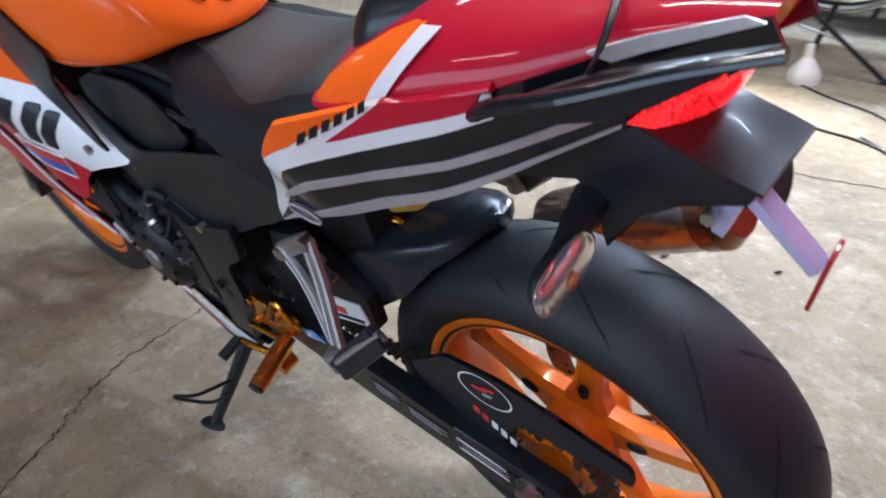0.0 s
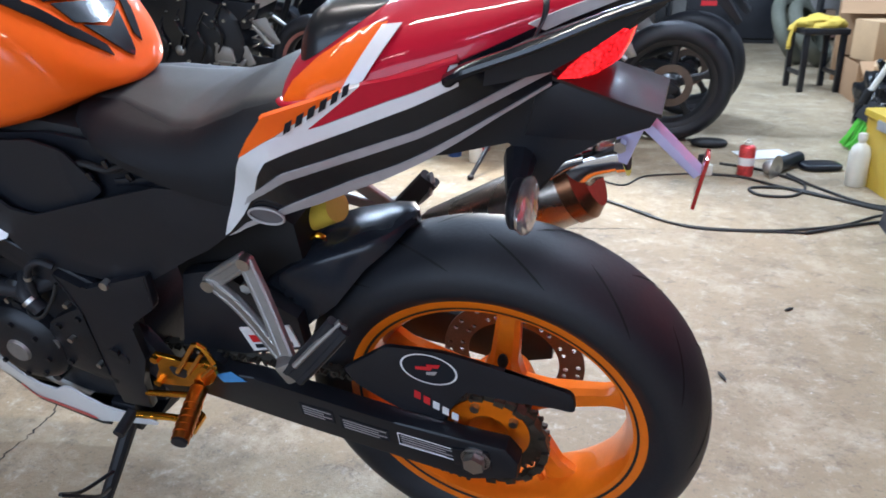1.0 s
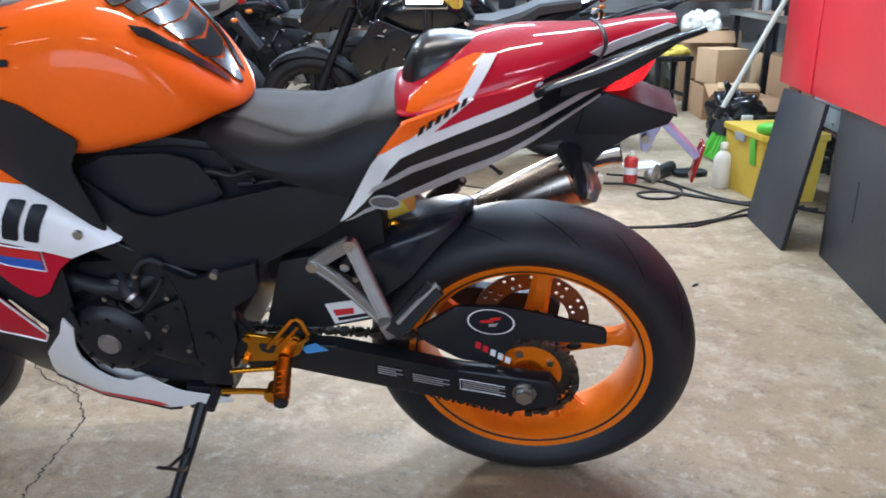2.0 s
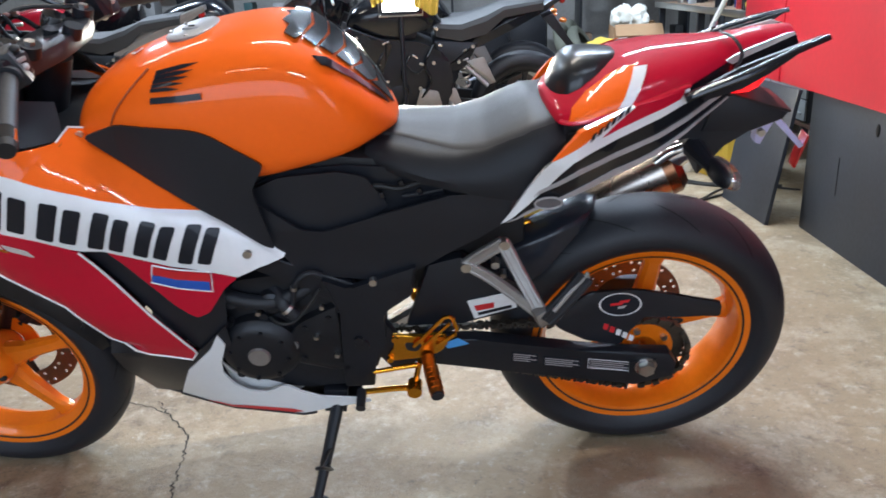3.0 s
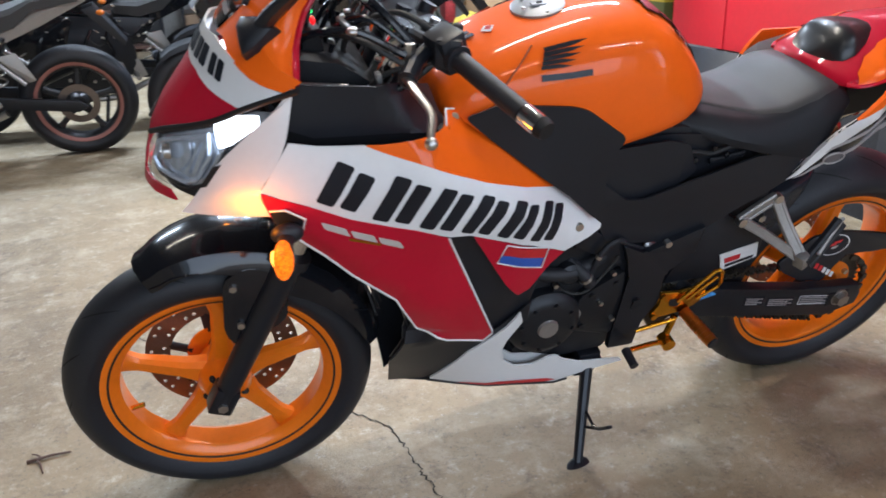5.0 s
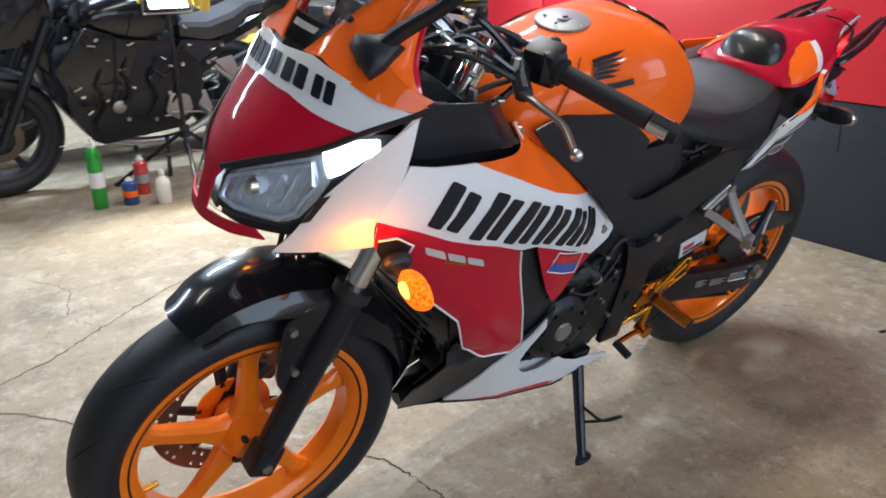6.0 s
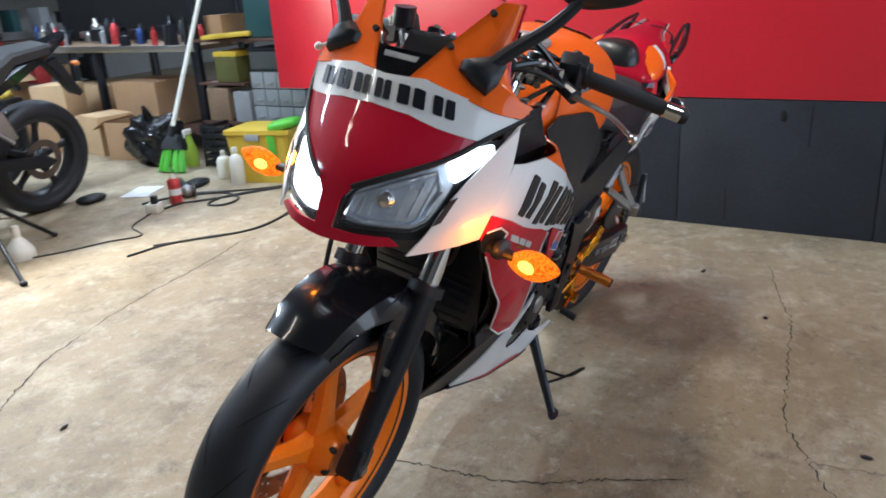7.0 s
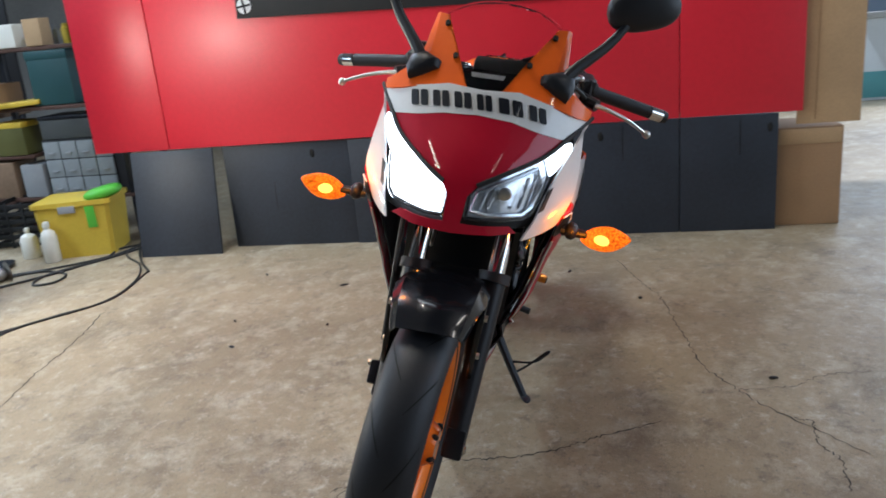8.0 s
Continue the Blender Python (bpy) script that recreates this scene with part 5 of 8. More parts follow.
# black panel between tank and fairing
P_SHROUD = [(0.952, 0.858), (0.92, 0.868), (0.893, 0.877), (0.855, 0.874), (0.775, 0.868), (0.747, 0.858), (0.709, 0.830), (0.675, 0.806), (0.672, 0.796), (0.697, 0.758), (0.690, 0.70), (0.68, 0.63), (0.70, 0.64), (0.756, 0.695), (0.80, 0.73), (0.90, 0.81)]
both("tank_shroud", lambda: sheet(P_SHROUD, lambda x, u: (x, tank_at(min(x, 0.90))[1] * 1.0 + 0.006 - 0.10 * max(0, 0.74 - u), u), 0.004, fillet=0.012), PLASTIC)

# --- seat, side cover ---
def flat_tube(points):
    return tube(smooth_path(points), 0.0060, seg=10, flat=0.5, up=(0, 1, 0))


SEAT = [(0.515, 0.792, 0.075, 0.760), (0.46, 0.792, 0.106, 0.748), (0.41, 0.785, 0.121, 0.736), (0.36, 0.782, 0.129, 0.724), (0.31, 0.793, 0.133, 0.714), (0.27, 0.812, 0.134, 0.706), (0.235, 0.826, 0.128, 0.712), (0.205, 0.826, 0.116, 0.765), (0.18, 0.818, 0.10, 0.79)]
SEAT_PROFILE = ((0.0, 1.0), (0.5, 0.975), (0.69, 0.935), (0.77, 0.89), (0.86, 0.74), (0.95, 0.52), (1.01, 0.28), (1.0, 0.0))


def seat_height(v, top, w, low):
    f = abs(v) / w
    if f >= 0.95:
        return low + (top - low) * lerp(f, [(0.95, 0.52), (1.01, 0.28)])
    return low + (top - low) * lerp(f, [p for p in SEAT_PROFILE[:6]])


def seat_crease(x):
    """Half width of the seat's upper panel."""
    return lerp(x, [(0.18, 0.074), (0.205, 0.094), (0.25, 0.105), (0.31, 0.102), (0.35, 0.092), (0.40, 0.073), (0.45, 0.056), (0.515, 0.045)])


def seat_panel(seat):
    rows, bm = [], fresh()
    for k in range(41):
        x = 0.183 + (0.512 - 0.183) * k / 40
        top, w, low = [lerp(x, sorted((p[0], p[i]) for p in SEAT)) for i in (1, 2, 3)]
        c = seat_crease(x)
        rows.append([bm.verts.new((x, c * f, seat_height(c * f, top, w, low) + (0.0028 if abs(f) < 0.9 else 0.002 if abs(f) < 0.98 else -0.004))) for f in (-1, -0.985, -0.93, -0.8, -0.6, -0.4, -0.2, 0, 0.2, 0.4, 0.6, 0.8, 0.93, 0.985, 1)])
    for a, b in zip(rows, rows[1:]):
        for i in range(len(a) - 1):
            bm.faces.new((a[i], b[i], b[i + 1], a[i + 1]))
    bmesh.ops.recalc_face_normals(bm, faces=bm.faces)
    return part("seat_panel", bm, VINYL, seat, "grey grained upper panel of the seat", angle=60)


seat = part("rider_seat", loft([[(x, v * w, low + (top - low) * h) for v, h in ((-1, 0.0), (-1.01, 0.28), (-0.95, 0.52), (-0.86, 0.74), (-0.77, 0.89), (-0.69, 0.935), (-0.5, 0.975), (0, 1.0), (0.5, 0.975), (0.69, 0.935), (0.77, 0.89), (0.86, 0.74), (0.95, 0.52), (1.01, 0.28), (1, 0.0), (0, -0.05))] for x, top, w, low in SEAT]), VINYL_DARK, bike, "two-tone rider seat with dark vinyl sides")
seat_panel(seat)
P_COVER = [(0.706, 0.722), (0.633, 0.659), (0.596, 0.653), (0.50, 0.682), (0.374, 0.717), (0.30, 0.718), (0.266, 0.705), (0.286, 0.655), (0.327, 0.625), (0.364, 0.605), (0.42, 0.57), (0.499, 0.523), (0.525, 0.540), (0.602, 0.552), (0.641, 0.551), (0.675, 0.605), (0.70, 0.66)]
cover_l, cover_r = both("side_cover", lambda: sheet(P_COVER, lambda x, u: (x, 0.120 + 0.10 * min(0.06, max(0, u - 0.60)) - 0.10 * max(0, 0.58 - u), u), 0.004, fillet=0.006), PLASTIC)
both("frame_cover", lambda: sheet([(0.71, 0.735), (0.66, 0.760), (0.55, 0.766), (0.42, 0.752), (0.34, 0.730), (0.34, 0.695), (0.50, 0.66), (0.597, 0.63), (0.64, 0.635), (0.715, 0.70)], lambda x, u: (x, 0.094, u), 0.004), PLASTIC)
both("frame_infill", lambda: sheet([(0.712, 0.735), (0.66, 0.758), (0.56, 0.764), (0.515, 0.752), (0.480, 0.690), (0.520, 0.665), (0.597, 0.640), (0.645, 0.650), (0.715, 0.705)], lambda x, u: (x, 0.112 - 0.20 * max(0, 0.52 - x), u), 0.004, 0.02, fillet=0.008), PLASTIC)
both("seat_rail", lambda: flat_tube([(0.455, 0.100, 0.703), (0.42, 0.101, 0.707), (0.385, 0.102, 0.714)]), SATIN, "black seat rail")
both("wiring_loom", lambda: tube(smooth_path([(0.55, 0.098, 0.715), (0.50, 0.101, 0.728), (0.46, 0.103, 0.722), (0.42, 0.106, 0.734), (0.38, 0.106, 0.726)]), 0.0050, seg=8), DARK)
for x, z in ((0.490, 0.712), (0.455, 0.733), (0.425, 0.716)):
    both("loom_clip", lambda: box((0.008, 0.006, 0.012), pose(x, 0.105, z, 0, 20, 0), 0.002), GLOSS_BLACK)
both("cover_bolt", lambda: rod((0.52, 0.124, 0.546), (0.52, 0.136, 0.546), 0.007), STEEL)


# --- tail ---
P_TAIL = [(0.289, 0.655), (0.245, 0.676), (0.145, 0.708), (0.071, 0.739), (-0.021, 0.785), (-0.106, 0.825), (-0.215, 0.903), (-0.205, 0.925), (-0.099, 0.892), (-0.016, 0.868), (0.165, 0.831), (0.188, 0.808), (0.208, 0.786), (0.221, 0.769)]
tail_l, tail_r = both("tail_side_panel", lambda: sheet(P_TAIL, on_tail(), 0.004, 0.012), GLOSS_BLACK)
par = (tail_l, tail_r)
both("tail_white_flash", lambda: sheet([(0.289, 0.656), (0.222, 0.768), (0.206, 0.788), (0.159, 0.808), (0.116, 0.815), (0.050, 0.837), (-0.005, 0.853), (-0.013, 0.868), (-0.020, 0.868), (-0.019, 0.845), (0.024, 0.830), (0.094, 0.806), (0.150, 0.789), (0.176, 0.779), (0.194, 0.760), (0.214, 0.730), (0.243, 0.697), (0.278, 0.664)], on_tail(0.002), 0.009, 0.012), WHITE, "white painted flash", par)
both("tail_orange_flash", lambda: sheet([(0.210, 0.785), (0.188, 0.810), (0.165, 0.832), (0.092, 0.851), (0.159, 0.809)], on_tail(0.0025), 0.009, 0.012), ORANGE, "orange painted flash", par)
both("tail_white_label", lambda: sheet([(0.158, 0.809), (0.091, 0.852), (0.074, 0.856), (0.129, 0.813)], on_tail(0.0028), 0.009, 0.012), WHITE, "white painted flash", par)
both("tail_red_flash", lambda: sheet([(0.128, 0.813), (0.073, 0.857), (-0.012, 0.869), (-0.005, 0.854), (0.050, 0.838), (0.116, 0.816)], on_tail(0.0025), 0.009, 0.012), RED, "red painted flash", par)
for k in range(6):
    a, b = 0.150 - 0.0115 * k, 0.811 + 0.0068 * k
    both("lettering_block", lambda: sheet([(a, b), (a - 0.004, b + 0.012), (a - 0.011, b + 0.016), (a - 0.007, b + 0.004)], on_tail(0.005), 0.001), INK, "small black decal block", par)
both("tail_stripe", lambda: sheet([(0.236, 0.712), (0.163, 0.750), (0.026, 0.792), (-0.104, 0.839), (-0.102, 0.847), (0.026, 0.801), (0.163, 0.761), (0.226, 0.725)], on_tail(0.0025), 0.002, 0.012), GREY, "grey stripe", par)
both("tail_lower_edge", lambda: sheet([(0.280, 0.660), (0.245, 0.677), (0.145, 0.709), (0.071, 0.740), (0.0, 0.775), (-0.05, 0.800), (-0.104, 0.8245), (-0.104, 0.8275), (-0.05, 0.8045), (0.0, 0.783), (0.05, 0.761), (0.10, 0.742), (0.15, 0.721), (0.20, 0.699), (0.245, 0.683)], on_tail(0.0025), 0.002, 0.012), GREY, "grey lower edge", par)
both("tail_plug", lambda: sheet([(0.210 + 0.022 * math.cos(i * math.pi / 10), 0.697 + 0.0125 * math.sin(i * math.pi / 10)) for i in range(20)], lambda x, u: (x, tail_width(0.21, u) + 0.004, u + 0.006), 0.003, 0.012), PLUG, "oval grey plug", par)
both("plug_ring", lambda: outline([(0.210 + 0.023 * math.cos(i * math.pi / 12), 0.697 + 0.0135 * math.sin(i * math.pi / 12)) for i in range(24)], lambda x, u: (x, tail_width(0.21, u) + 0.006, u + 0.006), 0.0016), GREY, parents=par)


def cowl_top(x):
    return lerp(x, [(-0.21, 0.930), (-0.13, 0.925), (-0.09, 0.916), (0.02, 0.914), (0.07, 0.908), (0.12, 0.888), (0.17, 0.860), (0.205, 0.843), (0.224, 0.834)])


def cowl_low(x):
    return lerp(x, [(-0.21, 0.915), (-0.19, 0.912), (-0.098, 0.890), (-0.025, 0.870), (0.082, 0.845), (0.185, 0.822), (0.224, 0.812)])


def cowl_width(x):
    return lerp(x, [(-0.25, 0.02), (-0.11, 0.037), (-0.02, 0.078), (0.08, 0.101), (0.145, 0.109), (0.166, 0.106), (0.180, 0.098), (0.195, 0.080), (0.206, 0.052), (0.210, 0.020)])


def cowl_side(x, out=0.0):
    def place(u):
        lo, hi = cowl_low(x), cowl_top(x)
        f = min(1, max(0, (u - lo) / (hi - lo)))
        return cowl_width(x) * max(0, 1 - f ** 2.1) ** 0.52 + out
    return place


def cowl_ring(x):
    lo, hi, w = cowl_low(x), cowl_top(x), cowl_width(x)
    side = [(v, lo + (hi - lo) * f) for f, v in [(f, w * max(0, 1 - f ** 2.1) ** 0.52) for f in (0, 0.25, 0.5, 0.7, 0.85, 0.95, 1.0)]]
    return [(x, v, z) for v, z in side] + [(x, -v, z) for v, z in side[-2::-1]] + [(x, 0, lo)]


cowl = part("seat_cowl", loft([cowl_ring(x) for x in (0.210, 0.208, 0.203, 0.197, 0.190, 0.182, 0.172, 0.16, 0.14, 0.12, 0.08, 0.03, -0.02, -0.06, -0.10, -0.15, -0.19, -0.205)]), RED, bike, "red painted single-seat cowl")
both("cowl_orange_flash", lambda: sheet([(0.178, 0.827), (0.150, 0.832), (0.104, 0.845), (0.094, 0.848), (0.064, 0.899), (0.080, 0.896), (0.110, 0.884), (0.145, 0.865), (0.170, 0.846)], lambda x, u: (x, cowl_side(x, 0.0030)(u), u + 0.0012), 0.001, 0.007), ORANGE, "orange painted flash", (cowl, cowl))
both("cowl_white_flash", lambda: sheet([(0.100, 0.849), (0.079, 0.853), (0.046, 0.899), (0.068, 0.897)], lambda x, u: (x, cowl_side(x, 0.0034)(u), u + 0.0014), 0.001, 0.007), WHITE, "white painted flash", (cowl, cowl))
both("cowl_ridge", lambda: tube(smooth_path([(x, cowl_width(x) + 0.001, cowl_low(x) + 0.004) for x in (0.188, 0.17, 0.14, 0.08, 0.03, -0.02)]), 0.006, flat=0.6), RED, parents=(cowl, cowl))
both("cowl_white_tip", lambda: sheet([(-0.085, 0.896), (-0.19, 0.928), (-0.204, 0.924), (-0.10, 0.886)], lambda x, u: (x, tail_width(x) + 0.004, u), 0.002), SILVER, "silver painted tip", (cowl, cowl))
# padded stop: a wedge whose flat top carries on the line of the cowl, then drops steeply in front
def pad_ring(x):
    w = lerp(x, [(0.083, 0.012), (0.10, 0.034), (0.13, 0.054), (0.16, 0.064), (0.18, 0.062), (0.195, 0.050), (0.205, 0.030), (0.210, 0.008)])
    top = lerp(x, [(0.083, 0.905), (0.10, 0.909), (0.13, 0.912), (0.155, 0.912), (0.170, 0.909), (0.182, 0.901), (0.193, 0.886), (0.203, 0.866), (0.210, 0.848)])
    ring = []
    for f in (-1, -0.97, -0.9, -0.78, -0.6, -0.35, 0, 0.35, 0.6, 0.78, 0.9, 0.97, 1):
        q = min(0.999, abs(f * w) / cowl_width(x))
        skin = cowl_low(x) + (cowl_top(x) - cowl_low(x)) * (1 - q ** (1 / 0.52)) ** (1 / 2.1) - 0.004
        ring.append((x, f * w, skin + max(0, top - skin) * (1 - abs(f) ** 3.2) ** 0.55))
    return ring + [(x, w * 0.5, cowl_low(x) + 0.004), (x, -w * 0.5, cowl_low(x) + 0.004)]


part("cowl_pad", loft([[(x - 0.008, v * 0.95, z - 0.007) for x, v, z in pad_ring(0.083 + 0.127 * k / 22)] for k in range(23)]), PAD, cowl, "black padded bump stop", angle=70)
both("grab_rail", lambda: tube(smooth_path([(-0.012, 0.090, 0.856), (-0.035, 0.095, 0.870), (-0.10, 0.092, 0.893), (-0.17, 0.080, 0.918), (-0.235, 0.066, 0.935)]), (0.010, 0.006), flat=0.75), GLOSS_BLACK, "black grab rail")
both("rail_panel", lambda: sheet([(-0.045, 0.846), (-0.065, 0.848), (-0.110, 0.856), (-0.150, 0.878), (-0.190, 0.906), (-0.228, 0.934), (-0.20, 0.926), (-0.10, 0.893), (-0.05, 0.872)], lambda x, u: (x, lerp(x, [(-0.23, 0.062), (-0.10, 0.072), (-0.02, 0.088)]), u), 0.005), PLASTIC)
both("cowl_strap", lambda: tube(smooth_path([(-0.095, 0.066, 0.888), (-0.105, 0.060, 0.912), (-0.098, 0.035, 0.926), (-0.085, 0.010, 0.926)]), 0.0032, flat=0.6), PLASTIC)
under = part("undertail", prism([(0.26, 0.69), (0.081, 0.718), (0.026, 0.727), (-0.050, 0.752), (-0.072, 0.738), (-0.070, 0.70), (-0.075, 0.67), (-0.112, 0.731), (-0.156, 0.757), (-0.207, 0.778), (-0.212, 0.786), (-0.165, 0.808), (-0.10, 0.828), (0.0, 0.80), (0.2, 0.76)], -0.036, 0.036, 0.004), PLASTIC, bike)
part("undertail_side", prism([(-0.085, 0.812), (-0.112, 0.826), (-0.214, 0.790), (-0.207, 0.777), (-0.156, 0.757), (-0.07, 0.760)], -0.039, 0.039, 0.003), PLASTIC, under)


def lamp_ring(v, pts):
    return [(x, v, z) for x, z in pts]


LAMP_EDGE = [(-0.111, 0.834), (-0.122, 0.846), (-0.134, 0.857), (-0.148, 0.867), (-0.156, 0.866), (-0.156, 0.855), (-0.150, 0.845), (-0.135, 0.836)]
LAMP_MID = [(-0.106, 0.826), (-0.120, 0.841), (-0.138, 0.857), (-0.172, 0.881), (-0.180, 0.880), (-0.174, 0.860), (-0.165, 0.843), (-0.148, 0.831)]
LAMP_CORE = [(-0.104, 0.822), (-0.120, 0.839), (-0.138, 0.855), (-0.179, 0.884), (-0.188, 0.883), (-0.181, 0.860), (-0.171, 0.840), (-0.150, 0.826)]
tail_lamp = part("tail_lamp", loft([lamp_ring(0.046, LAMP_EDGE), lamp_ring(0.029, LAMP_MID), lamp_ring(0.011, LAMP_CORE), lamp_ring(-0.011, LAMP_CORE), lamp_ring(-0.029, LAMP_MID), lamp_ring(-0.046, LAMP_EDGE)]), REDLENS, bike, "lit red tail lamp")
tail_lamp.data.shade_smooth()
tray_bm = loft([[(x, -w, z), (x, -w, z + 0.004), (x, -0.012, z + 0.004 + lift), (x, 0.012, z + 0.004 + lift), (x, w, z + 0.004), (x, w, z)] for x, w, z, lift in ((-0.104, 0.040, 0.829, 0.0), (-0.150, 0.041, 0.813, 0.010), (-0.178, 0.041, 0.803, 0.012), (-0.200, 0.041, 0.796, 0.003), (-0.218, 0.040, 0.790, 0.0))])
part("lamp_tray", tray_bm, SMOKED, tail_lamp, "flat smoked plastic tray under the lamp")
for s in (1, -1):
    flip = (lambda bm: bm) if s > 0 else mirrored
    sig = part("rear_turn_signal", flip(blob((-0.091, 0.108, 0.724), (0.012, 0.046, 0.021), pose(0, 0, 0, 6, 0, 8), power=0.85)), SMOKE, bike, "clear unlit turn signal")
    sig.visible_shadow = False
    part("signal_reflector", flip(blob((-0.086, 0.108, 0.724), (0.010, 0.042, 0.018), pose(0, 0, 0, 6, 0, 8), power=0.85)), CHROME, sig)
    part("signal_bulb", flip(blob((-0.0995, 0.108, 0.724), (0.004, 0.009, 0.007))), AMBER_DULL, sig)
    part("signal_back", flip(blob((-0.079, 0.105, 0.724), (0.010, 0.042, 0.019), pose(0, 0, 0, 6, 0, 8), power=0.85)), PLASTIC, sig)
    part("signal_stalk", flip(tube([(-0.062, 0.03, 0.726), (-0.068, 0.06, 0.726), (-0.075, 0.090, 0.725)], (0.020, 0.011))), PLASTIC, sig)
holder = part("plate_bracket", prism([(-0.168, 0.775), (-0.198, 0.784), (-0.262, 0.716), (-0.255, 0.710), (-0.199, 0.769), (-0.183, 0.722), (-0.173, 0.726)], 0.010, 0.028, 0.001), BRACKET, bike, "pale violet plate bracket")
part("bracket_bolt", rod((-0.176, 0.032, 0.752), (-0.176, 0.040, 0.752), 0.007, seg=6), STEEL, holder)
part("reflector_bar", box((0.005, 0.066, 0.022), pose(-0.262, 0.015, 0.70, 0, -10, 0) @ pose(0, 0, 0, 90, 0, 0), 0.002), REFLEX, holder, "red reflector strip")

# --- exhaust ---
can = part("exhaust_can", tube([(0.140, -0.148, 0.440), (0.13, -0.150, 0.446), (-0.080, -0.162, 0.556)], (0.050, 0.056, 0.056), seg=32), BRUSHED_CAN, bike, "short brushed steel silencer")
part("end_section", tube([(-0.078, -0.162, 0.5545), (-0.098, -0.163, 0.5650)], 0.0575, seg=32), EXHAUST_BROWN, can, "brown steel end of the silencer")
part("end_cap", tube([(-0.097, -0.163, 0.5645), (-0.112, -0.164, 0.5725)], (0.0575, 0.044), seg=32), EXHAUST_BROWN, can)
part("outlet", tube(smooth_path([(-0.080, -0.150, 0.575), (-0.105, -0.150, 0.608), (-0.150, -0.152, 0.624)]), 0.031, seg=24), CHROME, can)
part("outlet_rim", tube([(-0.148, -0.152, 0.6235), (-0.159, -0.152, 0.626)], 0.035, seg=24), CHROME, can)
part("outlet_bore", tube([(-0.1585, -0.152, 0.6260), (-0.1600, -0.152, 0.6264)], 0.027, seg=20), DARK, can)
part("outlet", tube(smooth_path([(-0.055, -0.135, 0.590), (-0.08, -0.135, 0.612), (-0.105, -0.135, 0.622)]), 0.014, seg=20), CHROME, can)
part("exhaust_pipe", tube(smooth_path([(0.14, -0.148, 0.443), (0.25, -0.13, 0.38), (0.42, -0.11, 0.28), (0.60, -0.06, 0.22), (0.80, -0.02, 0.22), (0.93, 0, 0.32), (0.90, 0, 0.46)]), 0.021), STEEL, can)

# --- swing arm, chain, guards ---
both("swing_arm", lambda: prism([(0.47, 0.385), (0.336, 0.380), (0.118, 0.337), (-0.045, 0.322), (-0.062, 0.295), (-0.058, 0.262), (0.017, 0.240), (0.275, 0.293), (0.47, 0.330)], 0.088, 0.114, 0.006), SATIN)
part("arm_cross_tube", rod((0.42, -0.10, 0.36), (0.42, 0.10, 0.36), 0.035), SATIN, bike)
part("axle_nut", rod((0.0, 0.112, 0.293), (0.0, 0.130, 0.293), 0.016, seg=6), STEEL, bike)
part("axle_washer", rod((0.0, 0.112, 0.293), (0.0, 0.117, 0.293), 0.022), STEEL, bike)
part("chain_adjuster", box((0.055, 0.004, 0.034), pose(0.006, 0.115, 0.293, 0, 4, 0), 0.001), SATIN, bike)
for x0, x1, z0 in ((0.268, 0.215, 0.330), (0.205, 0.130, 0.315), (0.115, 0.028, 0.303)):
    label_plate = part("arm_label", prism([(x0, z0 + 0.016), (x1, z0 + 0.016 - (x0 - x1) * 0.17), (x1, z0 - 0.008 - (x0 - x1) * 0.17), (x0, z0 - 0.008)], 0.1142, 0.1148), INK, bike, "small worn warning label")
    for k in range(4):
        zz, xe = z0 + 0.011 - 0.0052 * k, x1 + 0.004 + (0.012 if k % 2 else 0.0)
        part("label_line", prism([(x0 - 0.004, zz), (xe, zz - (x0 - xe) * 0.17), (xe, zz - 0.0018 - (x0 - xe) * 0.17), (x0 - 0.004, zz - 0.0018)], 0.1149, 0.1152), GREY, label_plate)
part("arm_label_edge", tube([(0.115, 0.1152, 0.319), (0.028, 0.1152, 0.304), (0.028, 0.1152, 0.281), (0.115, 0.1152, 0.295), (0.115, 0.1152, 0.319)], 0.0008, seg=4), WHITE_DECAL, bike)
part("blue_label", prism([(0.402, 0.376), (0.372, 0.388), (0.350, 0.372), (0.392, 0.362)], 0.1145, 0.1152), INK_SKY, bike, "sky blue sticker")
guard2 = part("chain_guard", prism([(0.195, 0.410), (0.118, 0.469), (0.036, 0.472), (-0.037, 0.457), (-0.136, 0.432), (-0.139, 0.398), (-0.051, 0.400), (0.013, 0.410), (0.050, 0.335), (0.118, 0.349), (0.174, 0.383)], 0.0905, 0.0955, 0.005, fillet=0.01), PLASTIC, bike, "black chain guard with oval sticker")
part("oval_sticker", ring_on(lambda x, z: (x, 0.0962, z), (0.059, 0.439), 0.040, 0.027, 0.0, 0.08), INK, guard2)
part("oval_edge", ring_on(lambda x, z: (x, 0.0968, z), (0.059, 0.439), 0.041, 0.028, 0.93, 0.08), WHITE_DECAL, guard2, "white oval edge")
for dx, dz, w in ((-0.008, 0.006, 0.020), (0.006, 0.0, 0.026), (-0.004, -0.008, 0.016)):
    part("oval_mark", prism([(0.059 + dx + w / 2, 0.442 + dz), (0.059 + dx - w / 2, 0.445 + dz), (0.059 + dx - w / 2 + 0.004, 0.438 + dz), (0.059 + dx + w / 2, 0.437 + dz)], 0.0968, 0.0974), INK_RED if dz >= 0 else GREY, guard2)
